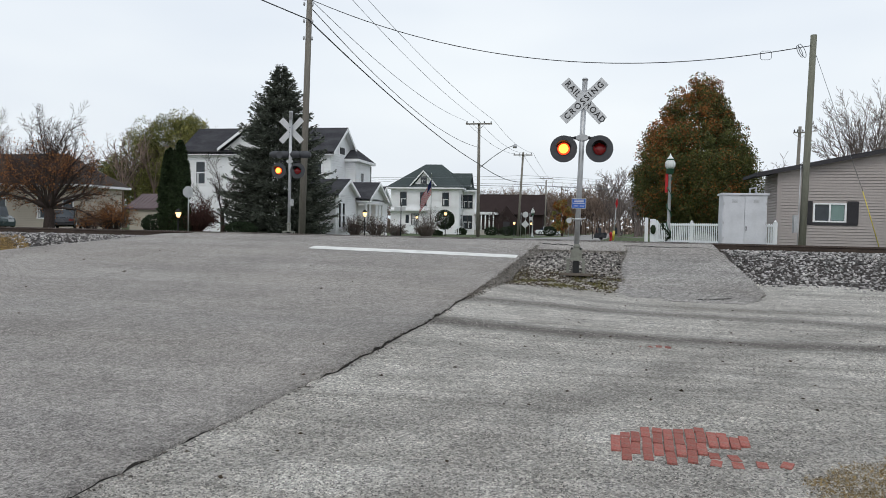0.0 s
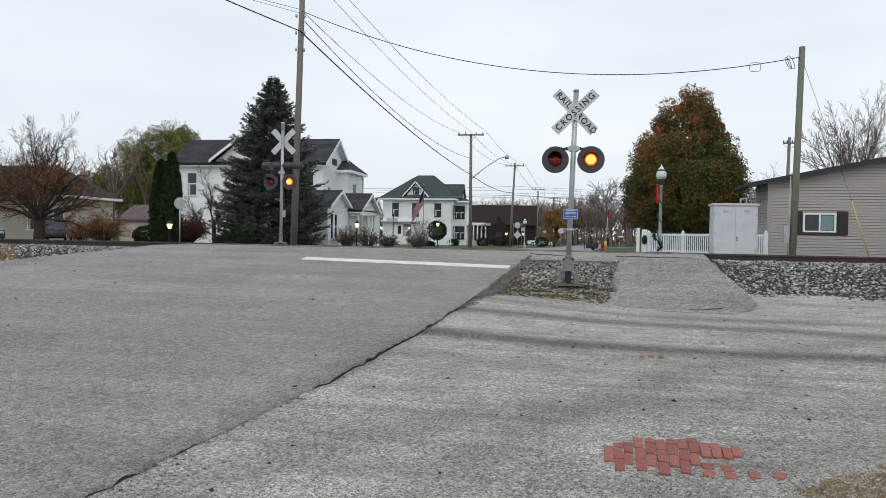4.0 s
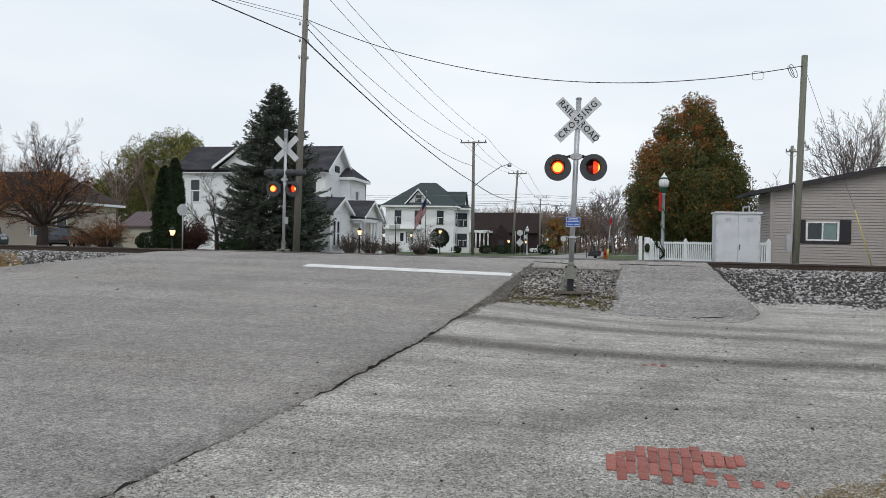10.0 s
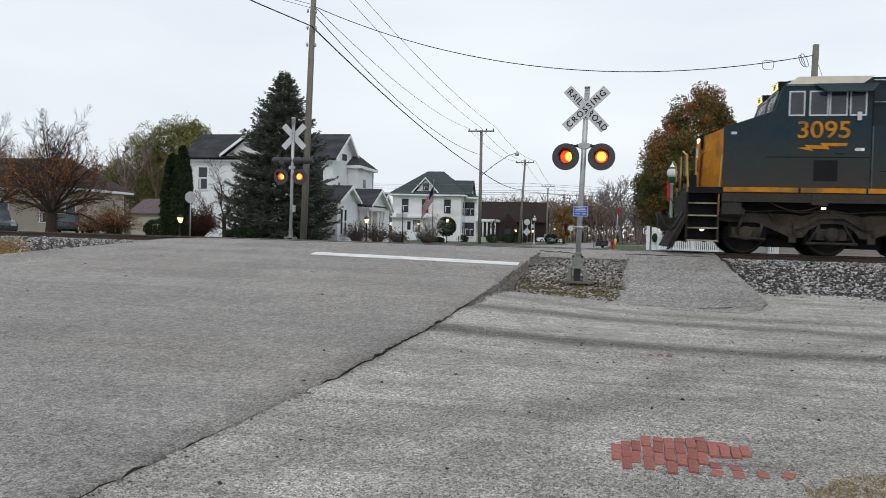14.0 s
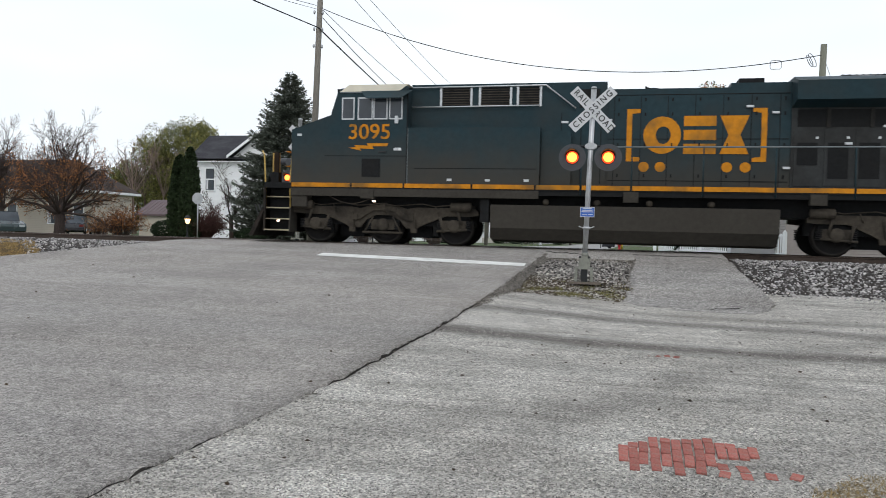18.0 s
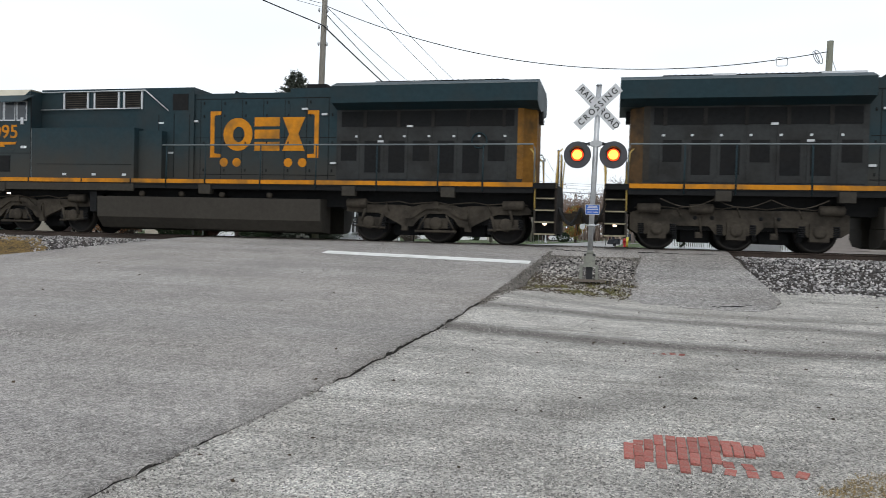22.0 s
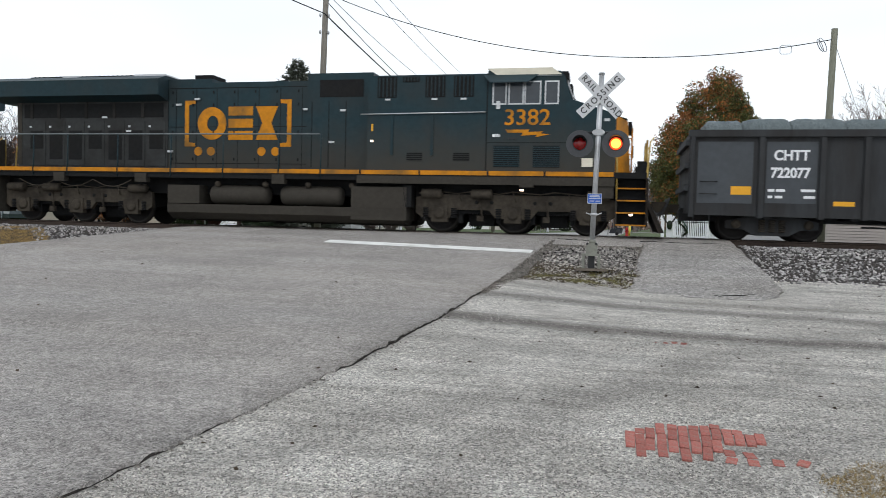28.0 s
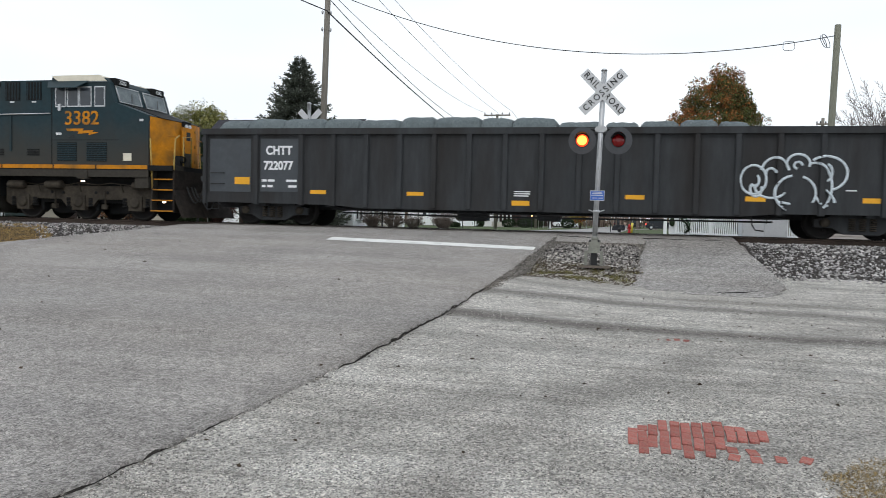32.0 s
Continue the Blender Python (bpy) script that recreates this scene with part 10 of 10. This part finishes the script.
def signs():
    t = thing("stop_sign", "grey back of a stop sign on a steel post", "road sign", (-20.55, 34.5, 0.87))
    bm = bmesh.new()
    tube(bm, (0, 0, 0), (0, 0, 2.5), 0.035, 0.035, 8)
    part("post", bm, M_GALV, t)
    bm = bmesh.new()
    lathe(bm, [(0.31, -0.006), (0.31, 0.006)], 8, (0, -0.05, 2.2), "y")
    bmesh.ops.rotate(bm, cent=(0, -0.05, 2.2), matrix=Matrix.Rotation(radians(22.5), 3, "Y"), verts=bm.verts[:])
    part("plate", bm, M_GALV, t, "grey octagonal plate")
    t = thing("warning_sign", "white round and diamond sign backs on posts", "road sign", (-7.95, 84.0, 0.5))
    bm = bmesh.new()
    for x in (-0.45, 0.1, 0.55):
        tube(bm, (x, 0, 0), (x, 0, 2.8), 0.03, 0.03, 6)
    part("post", bm, M_GALV, t)
    bm = bmesh.new()
    lathe(bm, [(0.34, -0.006), (0.34, 0.006)], 20, (0.05, -0.06, 2.55), "y")
    part("round_plate", bm, M_SIGNWHITE, t, "pale round plate")
    bm = bmesh.new()
    prism(bm, [(0.05, 0.98), (0.5, 1.45), (0.05, 1.92), (-0.4, 1.45)], -0.07, -0.055, "y")
    part("diamond_plate", bm, M_SIGNWHITE, t, "pale diamond plate")
    bx("small_plate", M_SIGNWHITE, t, 0.5, 0.85, -0.07, -0.055, 1.9, 2.3)
    # back of a small round sign, a plain pale disc on its post
    t = thing("street_sign", "pale round sign back beside the far street", "road sign", (-3.76, 105.0, 0.4))
    bm = bmesh.new()
    tube(bm, (0, 0, 0), (0, 0, 2.3), 0.03, 0.03, 6)
    part("post", bm, M_GALV, t)
    bm = bmesh.new()
    lathe(bm, [(0.38, -0.006), (0.38, 0.006)], 16, (0, -0.05, 2.3), "y")
    part("plate", bm, M_SIGNWHITE, t)
    t = thing("sign_post", "slender leaning sign post with red edge and yellow foot", "road sign", (1.3, 58.5, 0.73))
    bm = bmesh.new()
    tube(bm, (0, 0, 0), (0.22, 0, 3.4), 0.035, 0.03, 8)
    part("post", bm, M_GALV, t)
    bm = bmesh.new()
    tube(bm, (0, 0, 0), (0.045, 0, 0.75), 0.09, 0.09, 8)
    part("sleeve", bm, M_YELLOW, t, "yellow plastic sleeve")
    bm = bmesh.new()
    prism(bm, [(0.1, 2.85), (0.2, 2.45), (0.3, 2.85), (0.22, 3.3)], -0.07, -0.05, "y")
    part("plate", bm, M_REDCLOTH, t, "red plate seen edge on")
    t = thing("street_name_sign", "small dark name sign on a post by the porch", "road sign", (-12.6, 47.0, 0.78))
    bm = bmesh.new()
    tube(bm, (0, 0, 0), (0, 0, 2.3), 0.035, 0.035, 6)
    part("post", bm, M_BLACK, t)
    bx("name_plate", M_SIGNWHITE, t, -0.45, 0.3, -0.02, 0.02, 1.75, 2.0)
    t = thing("hanging_sign", "small dark square sign on a post by the garage", "road sign", (-27.2, 43.5, 0.78))
    bm = bmesh.new()
    tube(bm, (0, 0, 0), (0, 0, 3.4), 0.035, 0.035, 6)
    part("post", bm, M_BLACK, t)
    bx("panel", M_DARK, t, -0.42, 0.1, -0.03, 0.03, 2.2, 2.9, 0.01)


def car(name, at, paint, label, suv=False, length=4.5, tail=False):
    """Saloon or estate along local x, nose towards +x."""
    t = thing(name, label, "car", at, "cars")
    L, h = length, 1.45 if not suv else 1.72
    b = 0.62 if not suv else 0.78
    low = [(-L / 2, 0.35), (-L / 2 - 0.03, 0.55), (-L / 2 + 0.04, b + 0.22), (-L / 2 + 0.5, b + 0.3), (L / 2 - 1.25, b + 0.28), (L / 2 - 0.15, b + 0.1), (L / 2, 0.55), (L / 2 - 0.05, 0.3), (L / 2 - 0.4, 0.22), (-L / 2 + 0.4, 0.22)]
    bm = bmesh.new()
    prism(bm, low, -0.88, 0.88, "y")
    soften(bm, 0.06, 2)
    part("body", bm, paint, t)
    r0 = -L / 2 + (0.35 if suv else 0.55)
    cab = [(r0, b + 0.26), (r0 + (0.2 if suv else 0.75), h), (L / 2 - 2.0, h), (L / 2 - 1.25, b + 0.26)]
    bm = bmesh.new()
    prism(bm, cab, -0.74, 0.74, "y")
    soften(bm, 0.05, 2)
    part("glasshouse", bm, M_GLASS, t, "dark car windows")
    bx("roof", paint, t, r0 + (0.25 if suv else 0.8), L / 2 - 2.05, -0.72, 0.72, h - 0.04, h + 0.03, 0.02)
    for x in (-L / 2 + 0.8, L / 2 - 0.85):
        for s in (-1, 1):
            bm = bmesh.new()
            lathe(bm, [(0.2, 0.74 * s), (0.33, 0.76 * s), (0.33, 0.9 * s), (0.22, 0.92 * s)], 18, (x, 0, 0.33), "y")
            w = part("wheel", bm, M_TYRE, t)
            bm = bmesh.new()
            lathe(bm, [(0.2, 0.9 * s), (0.2, 0.93 * s), (0.05, 0.94 * s)], 12, (x, 0, 0.33), "y")
            part("rim", bm, M_ALU, w)
    for s in (-1, 1):
        bx("tail_lamp", M_TAIL if tail else M_CARRED, t, -L / 2 - 0.05, -L / 2 + 0.1, min(0.55 * s, 0.84 * s), max(0.55 * s, 0.84 * s), b + 0.02, b + 0.18, 0.01)
        bx("headlamp", M_ALU, t, L / 2 - 0.2, L / 2 + 0.0, min(0.5 * s, 0.8 * s), max(0.5 * s, 0.8 * s), b - 0.08, b + 0.06, 0.01)
        for x in (r0 + 0.75, r0 + 1.65):
            bx("door_pillar", paint, t, x - 0.04, x + 0.04, min(0.735 * s, 0.755 * s), max(0.735 * s, 0.755 * s), b + 0.25, h - 0.02)
    bx("bumper", M_DARK, t, -L / 2 - 0.06, -L / 2 + 0.05, -0.8, 0.8, 0.35, 0.5, 0.02)
    return t


MOVING_CARS = []


def build_street_things():
    acorn_lamp((3.15, 34.2, 0.88), 3.45, "pale acorn street lamp with red banner and garland", True)
    acorn_lamp((-7.25, 86.0, 0.48), 2.75, "white acorn street lamp by the far signs")
    for x, y, h in ((-14.6, 45.5, 1.55), (-21.55, 35.2, 1.15), (-13.9, 68.0, 2.2), (-9.6, 88.0, 1.7), (-7.6, 88.5, 1.7), (-21.6, 88.0, 2.2)):
        yard_lamp((x, y, ground_at(x, y)), h, "small black post lamp with a lit lantern")
    flag()
    signs()
    car("parked_car", (-36.4, 38.8, 0.78, 0, 0, -38), M_CARTEAL, "dark teal saloon parked beside the bare tree")
    car("parked_car", (-41.5, 42.0, 0.78, 0, 0, 5), M_CARWHITE, "white estate car parked beyond the track", True, 4.8)
    car("parked_car", (-40.2, 50.0, 0.75, 0, 0, 120), M_CARDARK, "dark saloon parked behind the bare tree")
    car("parked_car", (0.8, 196.0, 0.16, 0, 0, 88), M_CARDARK, "dark car waiting on the far street", True)
    car("parked_car", (4.6, 170.0, 0.22, 0, 0, 80), M_CARDARK, "dark car parked at the street's edge", True, 4.4)
    t = thing("lawn_cart", "low dark covered cart with an upright handle beside the street", "cart", (0.3, 61.2, 0.76))
    bm = bmesh.new()
    prism(bm, [(-0.5, 0.1), (-0.42, 0.42), (-0.3, 0.5), (0.46, 0.55), (0.56, 0.45), (0.5, 0.1)], -0.5, 0.5, "y")
    soften(bm, 0.05, 2)
    part("body", bm, M_CARDARK, t)
    bx("handle", M_BLACK, t, -0.62, -0.56, -0.05, 0.05, -0.06, 0.68, 0.01)
    for s in (-1, 1):
        bm = bmesh.new()
        lathe(bm, [(0.05, 0.4 * s), (0.14, 0.42 * s), (0.14, 0.52 * s), (0.05, 0.54 * s)], 12, (0.1, 0, 0.08), "y")
        part("wheel", bm, M_TYRE, t)
    t = thing("fire_hydrant", "squat red hydrant beside the yellow marker", "hydrant", (1.12, 58.3, 0.7))
    bm = bmesh.new()
    lathe(bm, [(0.12, 0), (0.12, 0.06), (0.085, 0.08), (0.085, 0.44), (0.12, 0.46), (0.12, 0.51), (0.09, 0.6), (0.04, 0.68)], 14)
    part("barrel", bm, M_REDCLOTH, t)
    for s in (-1, 1):
        bm = bmesh.new()
        lathe(bm, [(0.045, min(0.08 * s, 0.15 * s)), (0.045, max(0.08 * s, 0.15 * s))], 10, (0, 0, 0.36), "x")
        part("outlet", bm, M_REDCLOTH, t)
    car("parked_car", (-8.2, 130.0, 0.3, 0, 0, 10), M_CARWHITE, "white car parked by the far lawn")
    a = car("passing_car", (-60, 121, 0.36, 0, 0, 0), M_ALU, "silver saloon passing along the side street")
    b = car("passing_car", (-60, 121, 0.36, 0, 0, 0), M_CARDARK, "dark car with lit tail lamps on the side street", True, 4.7, True)
    MOVING_CARS.append((a, 6.0, -5.3, 13.6))
    MOVING_CARS.append((b, 31.0, -3.2, 10.4))


build_street_things()
# ---- small ground pieces ----
build_weeds()
build_bricks()


# ---- what moves ----
HALF_FLASH, FLASH_START = 0.5744, 6.42


def motions():
    # the two lamps of each signal take turns
    for lamp, at, turn, slot in LAMPS:
        rows, t, k = [], FLASH_START - 12 * HALF_FLASH, -12
        start = -12
        rows = [(0.0, Matrix.Translation(at) @ pose(0, 0, 0, 0, 0, turn + (0 if slot == 0 else 180)))]
        for k in range(-11, 46):
            t = FLASH_START + k * HALF_FLASH
            if t < 0.1 or t > 31.7:
                continue
            a0 = turn + (0 if slot == 0 else 180) + 180 * (k + 11)
            # a lamp comes on at once but its filament fades late
            late = 0.15 if (k + 11 + slot) % 2 == 0 else -0.03
            for j in range(5):
                rows.append((t + late - 0.0667 + j * 0.0334, Matrix.Translation(at) @ pose(0, 0, 0, 0, 0, a0 + 45 * j)))
        rows.append((32.0, rows[-1][1]))
        walk(lamp, rows)
    # the train rolls in from the east and gathers speed
    for v, at in VEHICLES:
        walk(v, [(t, pose(train_x(t) + at, TRACK_Y, RAIL_Z)) for t in range(33)])
    # two cars cross at the street's far end
    for c, t0, xc, v in MOVING_CARS:
        walk(c, [(t, pose(xc + v * (t - t0), 121.0, 0.36)) for t in range(33)])
    x0 = train_x(0)
    for ws, x, r in WHEELS:
        walk(ws, [(k * 0.2, pose(x, 0, r, 0, math.degrees((train_x(k * 0.2) - x0) / r), 0)) for k in range(161)])


motions()
